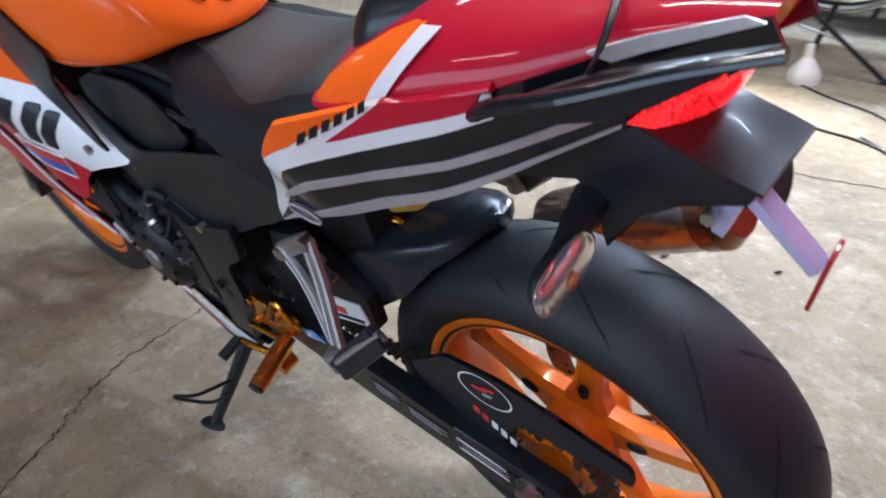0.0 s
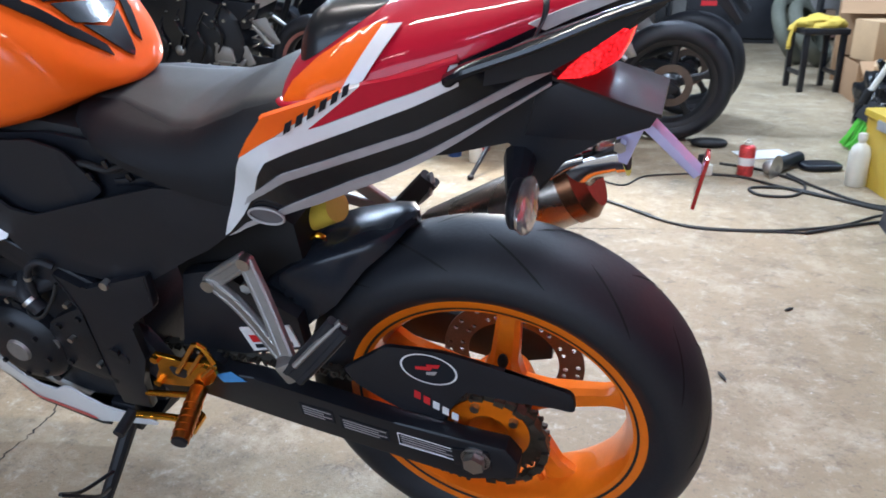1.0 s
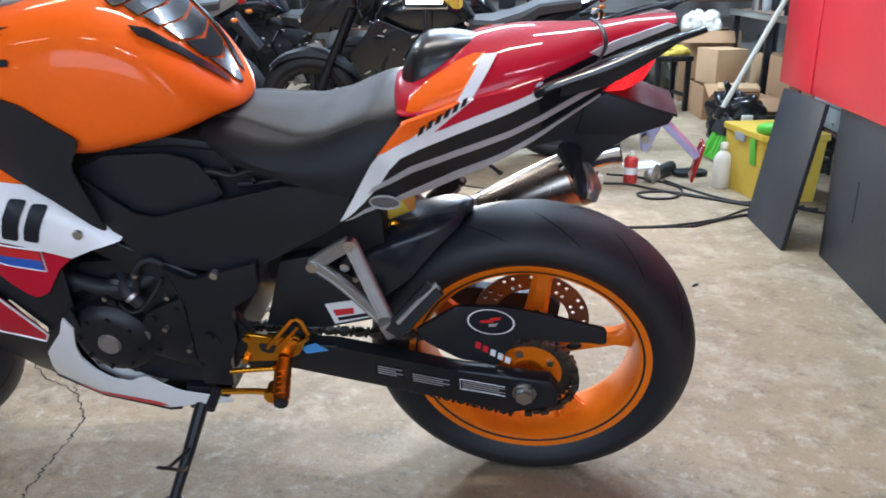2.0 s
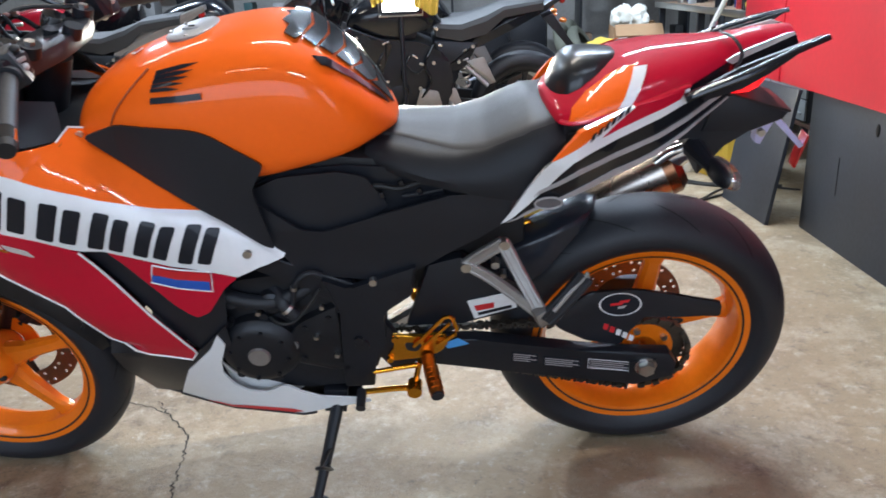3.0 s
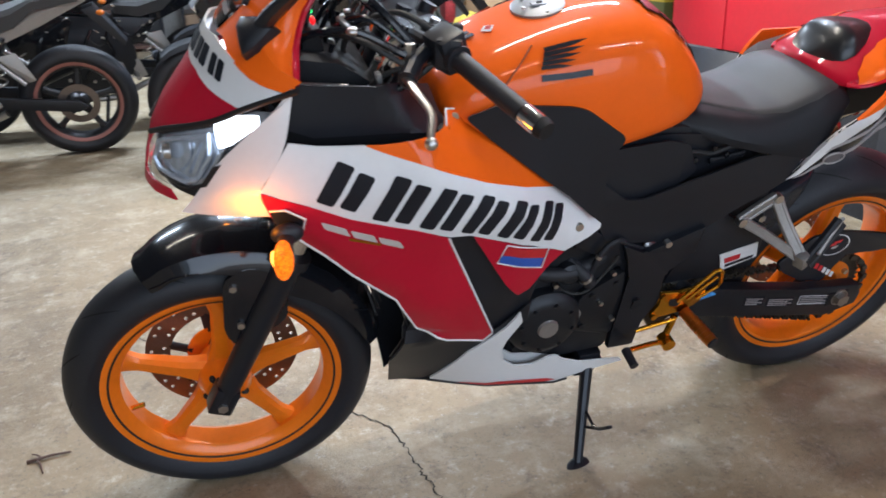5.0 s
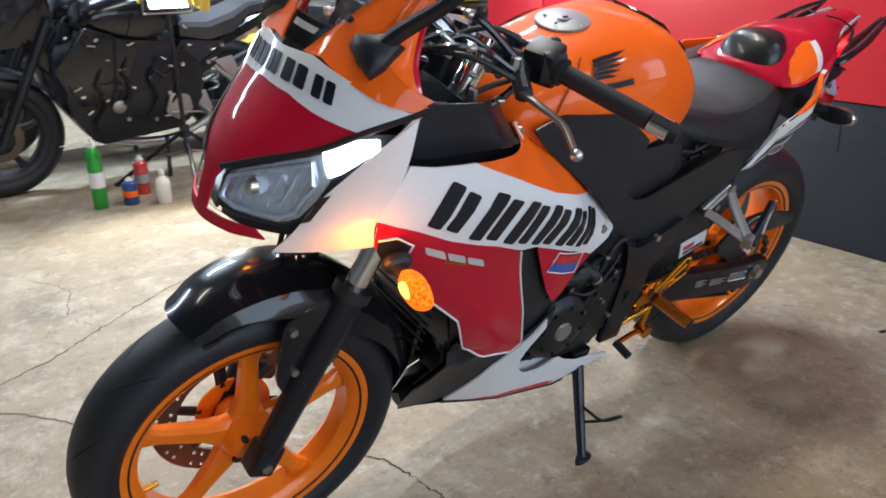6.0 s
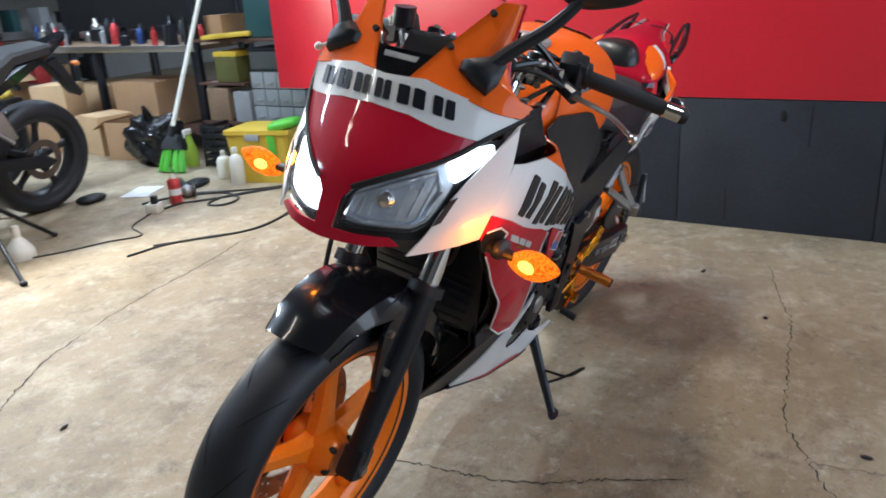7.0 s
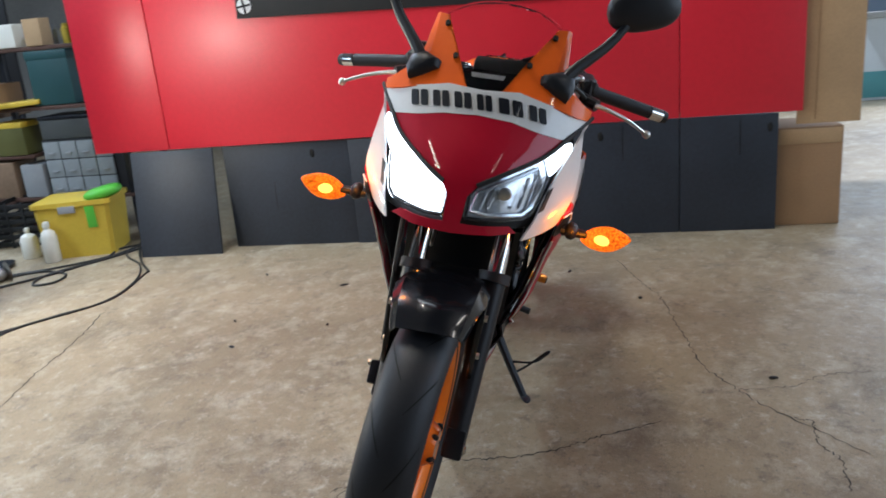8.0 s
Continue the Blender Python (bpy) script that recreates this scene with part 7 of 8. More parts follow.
# ---- other motorcycles parked behind ----
def parked_bike(label, paint, rim, m, tail_paint, group="parked motorcycles"):
    root = thing("parked_motorcycle", label, "motorcycle", group, m)
    for cx, nm in ((0.0, "rear_wheel"), (1.40, "front_wheel")):
        c = (cx, 0, 0.305)
        w = road_wheel(nm, c, 0.305, 0.068 if cx == 0 else 0.055, 0.222, 0.05 if cx == 0 else 0.04, 0.4, root, rim, RUBBER, 0, 5, False)
        for s in (1, -1):
            part("rim_stripe", lathe([(s * (0.052 if cx == 0 else 0.042), 0.228), (s * (0.052 if cx == 0 else 0.042), 0.219), (s * (0.046 if cx == 0 else 0.036), 0.206)], c, seg=64), rim if paint is GLOSS_BLACK else RIM_EDGE, w)
        part("brake_disc", lathe([(0.058, 0.07), (0.058, 0.108), (0.062, 0.108), (0.062, 0.07)], c, closed=True, seg=40), DISC, w)
    part("tank", loft([tank_ring(x, top - 0.02, w, low) for x, top, w, low in TANK]), paint, root)
    part("seat", loft([[(x, v * w, low + (top - low) * h) for v, h in ((-1, 0), (-1, 0.7), (-0.8, 0.95), (0, 1), (0.8, 0.95), (1, 0.7), (1, 0), (0, -0.05))] for x, top, w, low in ((0.50, 0.80, 0.09, 0.73), (0.36, 0.80, 0.13, 0.71), (0.22, 0.84, 0.12, 0.74), (0.12, 0.88, 0.10, 0.82), (-0.10, 0.90, 0.08, 0.85))]), VINYL, root)
    tail = part("tail_unit", loft([[(x, v * w, low + (top - low) * h) for v, h in ((-1, 0), (-1, 0.6), (-0.7, 1), (0, 1.05), (0.7, 1), (1, 0.6), (1, 0))] for x, top, w, low in ((0.30, 0.74, 0.12, 0.66), (0.1, 0.83, 0.10, 0.74), (-0.12, 0.90, 0.06, 0.84), (-0.24, 0.94, 0.03, 0.91))]), tail_paint, root)
    part("tail_lamp", blob((-0.215, 0, 0.885), (0.02, 0.05, 0.02)), REFLEX, tail)
    part("plate_holder", prism([(-0.10, 0.80), (-0.16, 0.82), (-0.30, 0.62), (-0.28, 0.60)], -0.05, 0.05, 0.004), PLASTIC, tail)
    for s in (1, -1):
        part("turn_signal", blob((-0.20, s * 0.13, 0.80), (0.022, 0.03, 0.015)), AMBER_OFF, tail)
        part("swing_arm", prism([(0.45, 0.39), (0.0, 0.335), (-0.05, 0.30), (0.0, 0.27), (0.45, 0.33)], s * 0.085, s * 0.11, 0.006), SATIN, root)
        part("fork_leg", rod((1.40, s * 0.10, 0.285), (1.12, s * 0.10, 0.86), 0.026, r2=0.02), SATIN, root)
        part("side_panel", prism([(0.98, 0.82), (0.74, 0.72), (0.86, 0.42), (1.05, 0.44), (1.14, 0.62)], s * 0.135, s * 0.15, 0.006, fillet=0.02), GLOSS_BLACK, root)
        part("frame_spar", prism([(1.02, 0.80), (0.5, 0.55), (0.42, 0.36), (0.50, 0.33), (0.60, 0.5), (1.05, 0.70)], s * 0.10, s * 0.12, 0.006), SATIN, root)
        bar_ = part("handlebar", tube(smooth_path([(1.06, s * 0.02, 0.96), (1.05, s * 0.16, 0.99), (0.96, s * 0.35, 1.0)]), 0.011), SATIN, root)
        part("grip", tube([(0.985, s * 0.27, 0.998), (0.958, s * 0.36, 1.0)], 0.018), RUBBER, bar_)
        part("hand_lever", tube([(1.05, s * 0.17, 0.99), (1.04, s * 0.26, 0.985), (1.03, s * 0.33, 0.975)], 0.006), STEEL, bar_)
        part("mirror", blob((1.03, s * 0.30, 1.14), (0.018, 0.055, 0.035)), PLASTIC, bar_)
        part("mirror_stalk", tube([(1.04, s * 0.16, 1.0), (1.04, s * 0.24, 1.09), (1.03, s * 0.29, 1.13)], 0.006), CHROME, bar_)
        part("footpeg", rod((0.43, s * 0.12, 0.36), (0.42, s * 0.22, 0.35), 0.014), ALLOY, root)
        part("passenger_hanger", tube([(0.34, s * 0.12, 0.57), (0.22, s * 0.16, 0.46)], 0.012), ALLOY, root)
    both_sides = part("belly_fairing", prism([(0.44, 0.64), (0.40, 0.45), (0.52, 0.27), (0.98, 0.23), (1.10, 0.42), (1.08, 0.66), (0.92, 0.76), (0.60, 0.72)], -0.135, 0.135, 0.03, fillet=0.04), SATIN, root)
    part("fairing_vent", prism([(0.95, 0.60), (0.80, 0.56), (0.84, 0.50), (0.97, 0.53)], 0.136, 0.140, 0.001, fillet=0.01), ALLOY, both_sides)
    part("side_cover", prism([(0.52, 0.72), (0.26, 0.70), (0.34, 0.56), (0.50, 0.52)], -0.125, 0.125, 0.02, fillet=0.02), SATIN, root)
    eng = part("engine", prism([(0.86, 0.45), (0.80, 0.30), (0.58, 0.26), (0.50, 0.42), (0.56, 0.55), (0.80, 0.60)], -0.12, 0.12, 0.02, fillet=0.03), ENGINE, root)
    part("clutch_cover", lathe([(0.10, 0.09), (0.135, 0.08), (0.145, 0.05), (0.145, 0)], (0.72, 0, 0.40), seg=32), ENGINE, eng)
    part("cylinder", prism([(0.70, 0.52), (0.86, 0.46), (0.96, 0.62), (0.90, 0.74), (0.60, 0.76)], -0.08, 0.08, 0.01), ENGINE, eng)
    part("exhaust_pipe", tube(smooth_path([(0.95, 0.06, 0.60), (1.05, 0.08, 0.45), (0.92, 0.08, 0.25), (0.60, 0.09, 0.20), (0.35, 0.12, 0.30)]), 0.02), STEEL, eng)
    part("silencer", tube([(0.30, -0.16, 0.36), (-0.08, -0.18, 0.50)], 0.05, seg=24), SATIN, root)
    hl = part("nose_fairing", prism([(1.10, 0.99), (1.20, 1.00), (1.32, 0.93), (1.42, 0.80), (1.38, 0.73), (1.22, 0.74), (1.10, 0.84)], -0.095, 0.095, 0.035, fillet=0.03), GLOSS_BLACK, root)
    part("headlamp_glass", prism([(1.36, 0.885), (1.425, 0.80), (1.40, 0.765), (1.34, 0.80)], -0.072, 0.072, 0.012), REFLECTOR, hl)
    part("windscreen", prism([(1.15, 1.00), (1.21, 1.00), (1.10, 1.13), (1.085, 1.125)], -0.07, 0.07, 0.004), SMOKED, hl)
    for k, pts in enumerate((((1.05, 0.14, 0.99), (1.14, 0.10, 1.03), (1.16, 0.03, 0.96), (1.12, 0.0, 0.86)), ((1.05, -0.14, 0.99), (1.15, -0.11, 1.01), (1.14, -0.05, 0.92), (1.08, 0.02, 0.80)), ((0.70, 0.13, 0.62), (0.62, 0.14, 0.55), (0.55, 0.13, 0.60), (0.48, 0.12, 0.66)))):
        part("control_cable", tube(smooth_path(pts), 0.006, seg=8), CABLE, root)
    # steel studs added along the frame for sparkle
    for x, z in ((0.52, 0.60), (0.60, 0.46), (0.68, 0.33), (0.82, 0.35), (0.90, 0.55), (0.98, 0.70), (0.38, 0.60), (0.30, 0.68)):
        part("bright_bolt", rod((x, 0.120, z), (x, 0.146, z), 0.010, seg=8), STEEL, root)
    part("brake_reservoir", rod((1.02, -0.17, 1.0), (1.02, -0.17, 1.045), 0.024), PLASTIC, root)
    part("clutch_perch", box((0.05, 0.03, 0.03), pose(1.045, 0.17, 0.995), 0.006), STEEL, root)
    part("shock_spring", tube([(0.34 + 0.026 * math.cos(a), 0.026 * math.sin(a) + 0.10, 0.44 + 0.0045 * i) for i, a in [(i, i * 0.55) for i in range(50)]], 0.006, seg=6), STEEL, root)
    part("instrument_pod", box((0.06, 0.15, 0.07), pose(1.17, 0, 1.0, 0, -35, 0), 0.012), PLASTIC, root)
    part("front_mudguard", loft([[(1.40 + 0.325 * math.cos(radians(a)), v, 0.305 + (0.325 + d) * math.sin(radians(a))) for v, d in ((-0.06, -0.03), (-0.05, 0), (0, 0.008), (0.05, 0), (0.06, -0.03))] for a in range(50, 151, 10)], closed=False, caps=False), PLASTIC, root)
    rc = random.Random(17)
    for k in range(7):
        part("cylinder_fin", box((0.16, 0.20, 0.006), pose(0.80 + 0.012 * k, 0, 0.56 + 0.024 * k, 0, -30, 0), 0.001), ALLOY, eng)
    part("sprocket_cover", prism([(0.60, 0.46), (0.50, 0.44), (0.48, 0.36), (0.56, 0.31), (0.63, 0.36)], 0.136, 0.150, 0.005, fillet=0.015), ALLOY, eng)
    part("water_pump", lathe([(0.12, 0.035), (0.150, 0.032), (0.158, 0.018), (0.158, 0)], (0.86, 0, 0.42), seg=24), ALLOY, eng)
    part("rearset_plate", prism([(0.46, 0.44), (0.40, 0.45), (0.36, 0.34), (0.42, 0.32)], 0.122, 0.130, 0.003, fillet=0.008), ALLOY, root)
    part("shift_rod", rod((0.43, 0.150, 0.34), (0.60, 0.152, 0.36), 0.005, seg=8), STEEL, root)
    part("rear_hanger", prism([(0.34, 0.60), (0.24, 0.62), (0.17, 0.47), (0.21, 0.46)], 0.124, 0.132, 0.003, fillet=0.008), ALLOY, root)
    # random bright metal pieces, then glossy hoses, added to scatter glints
    for k in range(16):
        x, z = rc.uniform(0.45, 1.08), rc.uniform(0.34, 0.82)
        part("fitting", box((rc.uniform(0.012, 0.04), 0.012, rc.uniform(0.006, 0.014)), pose(x, 0.152, z, 0, rc.uniform(-40, 40), 0), 0.002), STEEL if k % 2 else CHROME, root)
    for k in range(4):
        x, z = 0.52 + 0.13 * k, 0.70 - 0.05 * (k % 2)
        part("hose", tube(smooth_path([(x, 0.135, z), (x + 0.05, 0.158, z - 0.10), (x + 0.02, 0.160, z - 0.20), (x + 0.08, 0.14, z - 0.30)]), 0.009, seg=8), GLOSS_BLACK, root)
    part("side_stand", tube([(0.62, 0.11, 0.22), (0.66, 0.21, 0.03)], 0.012), SATIN, root)
    return root


GREY_PANEL = material("warm_grey_panel_paint", (0.20, 0.185, 0.17), 0.35, coat=0.5)
RIM_EDGE = material("worn_pink_rim_edge", (0.30, 0.13, 0.11), 0.4, metal=0.3)
AMBER_OFF = material("amber_plastic", (0.55, 0.14, 0.01), 0.2, coat=1)
DARK_RIM = material("dark_rim_paint", (0.03, 0.03, 0.032), 0.4, metal=0.4)
dark_bike = parked_bike("black naked motorcycle parked on the workshop floor", GLOSS_BLACK, DARK_RIM, pose(-0.05, -3.10, 0.0, -9, 0, 4), GLOSS_BLACK)
parked_bike("dark red and black motorcycle parked on the workshop floor", PAINT_RED_BIKE, DARK_RIM, pose(2.02, -3.28, 0.0, -9, 0, 2), GREY_PANEL)
copy_thing(dark_bike, pose(-0.12, -3.80, 0.0, -9, 0, -3))
copy_thing(dark_bike, pose(1.35, -4.15, 0.0, -9, 0, 6))
copy_thing(dark_bike, pose(3.55, -3.9, 0.0, -9, 0, 10))

# ---- work lamp on its tripod ----
tripod = thing("tripod_work_lamp", "lit work lamp on a low black tripod with a yellow cloth", "work lamp", m=pose(0.60, -2.48, 0))
part("column", rod((0, 0, 0.20), (0, 0, 0.84), 0.011), SATIN, tripod)
part("hub", rod((0, 0, 0.27), (0, 0, 0.33), 0.024), PLASTIC, tripod)
for x, y in ((0.10, 0.42), (0.27, -0.33), (-0.37, -0.09)):
    leg = part("leg", rod((0.02 * x, 0.02 * y, 0.30), (x, y, 0.012), 0.010), SATIN, tripod)
    part("rubber_foot", blob((x, y, 0.012), (0.016, 0.016, 0.012)), RUBBER, leg)
    part("brace", rod((0, 0, 0.21), (x * 0.5, y * 0.5, 0.155), 0.005), STEEL, tripod)
head = part("lamp_head", box((0.20, 0.05, 0.15), pose(0, 0, 0.93), 0.012), PLASTIC, tripod)
part("lamp_glass", box((0.175, 0.006, 0.125), pose(0, 0.028, 0.93), 0.004), LAMP_GLASS, head, "bright lit lamp glass")
part("yoke", tube([(-0.11, 0, 0.93), (-0.11, 0, 0.845), (0.11, 0, 0.845), (0.11, 0, 0.93)], 0.006), STEEL, head)
rnd = random.Random(5)


def cloth(w, h, m, mat, waves=3, amp=0.012, seed=1):
    bm, n, k = fresh(), 14, 8
    r = random.Random(seed)
    ph = [r.uniform(0, 6) for _ in range(4)]
    grid = [[bm.verts.new((w * (i / n - 0.5) * (1 - 0.25 * j / k), amp * math.sin(waves * 6.28 * i / n + ph[0]) * (0.3 + j / k) + 0.01 * math.sin(3 * j / k + ph[1]), -h * j / k * (1 + 0.12 * math.sin(5 * i / n + ph[2])))) for i in range(n + 1)] for j in range(k + 1)]
    for j in range(k):
        for i in range(n):
            bm.faces.new((grid[j][i], grid[j][i + 1], grid[j + 1][i + 1], grid[j + 1][i]))
    put(bm, bm.verts[:], m)
    return bm


tagged(part("yellow_cloth", cloth(0.15, 0.16, pose(0.47, -2.445, 1.02, 0, 0, 10), YELLOW_CLOTH, seed=2), YELLOW_CLOTH), "crumpled yellow cloth hanging from the work lamp", "cloth")
tagged(part("yellow_cloth", cloth(0.10, 0.10, pose(0.70, -2.445, 1.0, 0, 0, -10), YELLOW_CLOTH, seed=4), YELLOW_CLOTH), "crumpled yellow cloth hanging from the work lamp", "cloth")


# ---- cans, bottles and clutter on the floor ----
def turned(profile, seg=24):
    """A vessel from (radius, height) points, standing on z = 0."""
    bm = fresh()
    rings = [[bm.verts.new((r * math.cos(2 * math.pi * i / seg), r * math.sin(2 * math.pi * i / seg), z)) for i in range(seg)] for r, z in profile]
    for a, b in zip(rings, rings[1:]):
        for i in range(seg):
            bm.faces.new((a[i], a[(i + 1) % seg], b[(i + 1) % seg], b[i]))
    bm.faces.new(rings[0][::-1])
    bm.faces.new(rings[-1])
    return bm


def spray_can(label, x, y, r, h, body, top, straw=False):
    c = thing("spray_can", label, "spray can", "cans by the tripod", pose(x, y, 0))
    part("tin", turned([(r * 0.95, 0), (r, 0.004), (r, h * 0.78), (r * 0.96, h * 0.80), (r * 0.55, h * 0.86)]), body, c)
    part("band", turned([(r * 1.01, h * 0.30), (r * 1.01, h * 0.52)]), top, c)
    part("nozzle", turned([(r * 0.5, h * 0.85), (r * 0.5, h * 0.93), (r * 0.28, h * 0.94), (r * 0.25, h)]), MILKY, c)
    if straw:
        part("straw", rod((0.01, 0, h * 0.97), (0.13, 0.02, h * 0.94), 0.002, seg=6), MILKY, c)
    return c


spray_can("tall green spray can with a white nozzle and straw", 1.03, -2.48, 0.033, 0.33, GREEN_CAN, WHITE_DECAL, True)
spray_can("small blue and orange tin standing on the floor", 0.90, -2.45, 0.034, 0.13, BLUE_TIN, ORANGE)
spray_can("dark red spray can standing on the floor", 0.80, -2.60, 0.034, 0.19, CAN_RED, GREYBOX)
spray_can("red and white spray can standing on the floor", -0.43, -2.46, 0.034, 0.16, CAN_RED, WHITE_DECAL)


def bottle(label, x, y, r, h, mat, neck=0.35):
    b = thing("plastic_bottle", label, "bottle", m=pose(x, y, 0))
    part("body", turned([(r * 0.92, 0), (r, 0.008), (r, h * 0.62), (r * 0.8, h * 0.74), (r * neck, h * 0.82), (r * neck, h * 0.88)]), mat, b)
    part("cap", turned([(r * neck * 1.25, h * 0.87), (r * neck * 1.25, h * 0.97), (r * neck, h)]), mat, b)
    return b


bottle("milky white plastic bottle on the floor", 0.77, -2.37, 0.032, 0.16, MILKY)
bottle("milky white plastic bottle standing beside a yellow bin", -0.86, -2.42, 0.042, 0.22, MILKY)
bottle("small pale wash bottle standing beside a yellow bin", -0.95, -2.62, 0.045, 0.17, MILKY, 0.25)
flask = thing("plastic_funnel", "pale translucent plastic funnel standing on the floor", "funnel", m=pose(0.49, -2.42, 0))
part("cone", turned([(0.062, 0), (0.064, 0.03), (0.055, 0.05), (0.02, 0.10)]), MILKY, flask)
part("spout", turned([(0.02, 0.098), (0.018, 0.15), (0.012, 0.152)]), MILKY, flask)

# yellow bin with a lime bag, dark crate, bin bag and dustpan
bin_m = pose(-1.06, -2.33, 0, 0, 0, 14)
ybin = thing("yellow_bin", "scuffed yellow plastic bin with grey latches on the floor", "bin", m=bin_m)
part("tub", loft([[(x * k * 0.15, y * k * 0.20, z) for x, y in ((-1, -0.9), (-0.9, -1), (0.9, -1), (1, -0.9), (1, 0.9), (0.9, 1), (-0.9, 1), (-1, 0.9))] for k, z in ((0.90, 0.0), (1.0, 0.28), (1.06, 0.285), (1.06, 0.31), (0.98, 0.31))]), YELLOW, ybin)
part("latch", box((0.012, 0.09, 0.04), pose(0.155, -0.02, 0.27), 0.004), GREYBOX, ybin)
part("side_label", box((0.004, 0.05, 0.12), pose(0.152, 0.10, 0.22, 0, 5, 0), 0.001), GREEN, ybin, "lime green strip")
tagged(part("lime_bag", blob((-1.03, -2.16, 0.335), (0.08, 0.10, 0.03), pose(0, 0, 0, 10, 0, 20), power=0.7), GREEN), "lime green plastic bag lying on the yellow bin", "bag")


def sack(label, centre, radii, mat, seed, name="bin_bag"):
    bm = blob(centre, radii, u=44, v=28, power=0.8)
    for v in bm.verts:
        n = noise.noise(v.co * 9 + Vector((seed, 0, 0))) * 0.06 + noise.noise(v.co * 21) * 0.035 + noise.noise(v.co * 46) * 0.012
        v.co += (v.co - Vector(centre)).normalized() * n
        v.co.z = max(0.002, v.co.z)
    bag = tagged(part(name, bm, mat, angle=60), label, "bag")
    if mat is BAG:
        x, y, z = centre
        top = Vector((x + radii[0] * 0.2, y, z + radii[2] * 0.95))
        part("tied_neck", tube([top, top + Vector((0.02, 0.01, 0.05)), top + Vector((0.05, 0.03, 0.09))], (0.035, 0.014, 0.04), seg=10), mat, bag)
    return bag


sack("crumpled black plastic bin bag on the floor", (-1.12, -3.42, 0.15), (0.17, 0.19, 0.16), BAG, 1)
broom = thing("broom", "broom with lime green bristles leaning against the shelves", "broom")
part("handle", rod((-0.945, -3.045, 0.255), (-1.41, -2.96, 1.32), 0.014), MILKY, broom, "pale plastic broom handle")
part("socket", tube([(-0.940, -3.050, 0.235), (-0.960, -3.043, 0.30)], 0.020, seg=14), DARK, broom)
head_m = pose(-0.925, -3.07, 0.0, 0, -20, 12)
part("broom_head", loft([[(x * d, y * w, z) for x, y in ((-1, -1), (1, -1), (1, 1), (-1, 1))] for z, d, w in ((0.150, 0.028, 0.080), (0.185, 0.028, 0.078), (0.225, 0.024, 0.055), (0.245, 0.020, 0.030))]), DARK, broom, "black plastic broom head").data.transform(head_m)
rb = random.Random(77)
for k in range(46):
    fy, fx = -1 + 2 * (k + 0.5) / 46, rb.uniform(-0.018, 0.018)
    part("bristle_tuft", tube([(fx, 0.075 * fy, 0.155), (fx * 1.3 + rb.uniform(-0.006, 0.006), 0.092 * fy, 0.07), (fx * 1.6 + rb.uniform(-0.012, 0.012), 0.105 * fy + rb.uniform(-0.004, 0.004), rb.uniform(0.004, 0.016))], (0.0045, 0.0060), seg=5), GREEN, broom).data.transform(head_m)
spray_bottle = thing("spray_bottle", "clear spray bottle half full of lime liquid", "bottle", m=pose(-1.12, -3.10, 0))
part("bottle", turned([(0.040, 0), (0.044, 0.01), (0.044, 0.11), (0.030, 0.15), (0.016, 0.19), (0.016, 0.21)]), material("lime_liquid", (0.32, 0.48, 0.06), 0.25), spray_bottle)
part("trigger_head", box((0.06, 0.022, 0.035), pose(0.008, 0, 0.228), 0.006), MILKY, spray_bottle)
part("trigger", tube([(0.03, 0, 0.215), (0.045, 0, 0.18)], 0.005, seg=8), MILKY, spray_bottle)
slat_crate = thing("slatted_crate", "black slatted plastic crate behind the yellow bin", "crate", m=pose(-1.30, -2.86, 0, 0, 0, 6))
for k in range(6):
    for dx in (-0.14, 0.14):
        part("slat", box((0.008, 0.30, 0.026), pose(dx, 0, 0.022 + 0.045 * k), 0.002), DARK, slat_crate)
    for dy in (-0.15, 0.15):
        part("slat", box((0.28, 0.008, 0.026), pose(0, dy, 0.022 + 0.045 * k), 0.002), DARK, slat_crate)
for dx in (-0.14, 0.14):
    for dy in (-0.15, -0.05, 0.05, 0.15):
        part("upright", box((0.014, 0.014, 0.27), pose(dx, dy, 0.135), 0.002), DARK, slat_crate)


def cable(points, r=0.006, seed=0, mat=CABLE):
    rr = random.Random(seed)
    pts = [(x + rr.uniform(-0.01, 0.01), y + rr.uniform(-0.01, 0.01), r) for x, y in points]
    return tagged(part("floor_cable", tube(smooth_path(pts, 8), r, seg=8), mat), "black electric cable lying loose on the floor", "cable", "cables on the floor")


cable([(0.30, -1.95), (0.08, -1.89), (-0.19, -1.69), (-0.48, -1.71), (-0.72, -1.82), (-0.90, -2.0), (-1.05, -2.05), (-1.25, -1.95)], 0.005, 1)
cable([(-0.25, -2.42), (-0.40, -2.40), (-0.54, -2.32), (-0.70, -2.20), (-0.95, -2.08), (-1.2, -2.02)], 0.006, 2)
cable([(-0.32, -2.62), (-0.50, -2.55), (-0.66, -2.35), (-0.60, -2.18), (-0.48, -2.14), (-0.46, -2.24), (-0.62, -2.27), (-0.85, -2.10), (-1.1, -1.98)], 0.006, 3)
cable([(0.49, -2.36), (0.35, -2.28), (0.20, -2.22), (0.05, -2.15), (-0.02, -2.30), (-0.15, -2.38), (-0.25, -2.42)], 0.004, 4)
cable([(0.14, -1.96), (-0.05, -1.82), (-0.25, -1.68), (-0.61, -1.72)], 0.004, 5)
cable([(-0.62, -1.72), (-0.80, -1.86), (-1.0, -2.0), (-1.15, -2.08)], 0.006, 6)
cable([(-0.60, -2.50), (-0.72, -2.30), (-0.88, -2.12), (-1.02, -2.14), (-1.10, -2.05)], 0.006, 7)
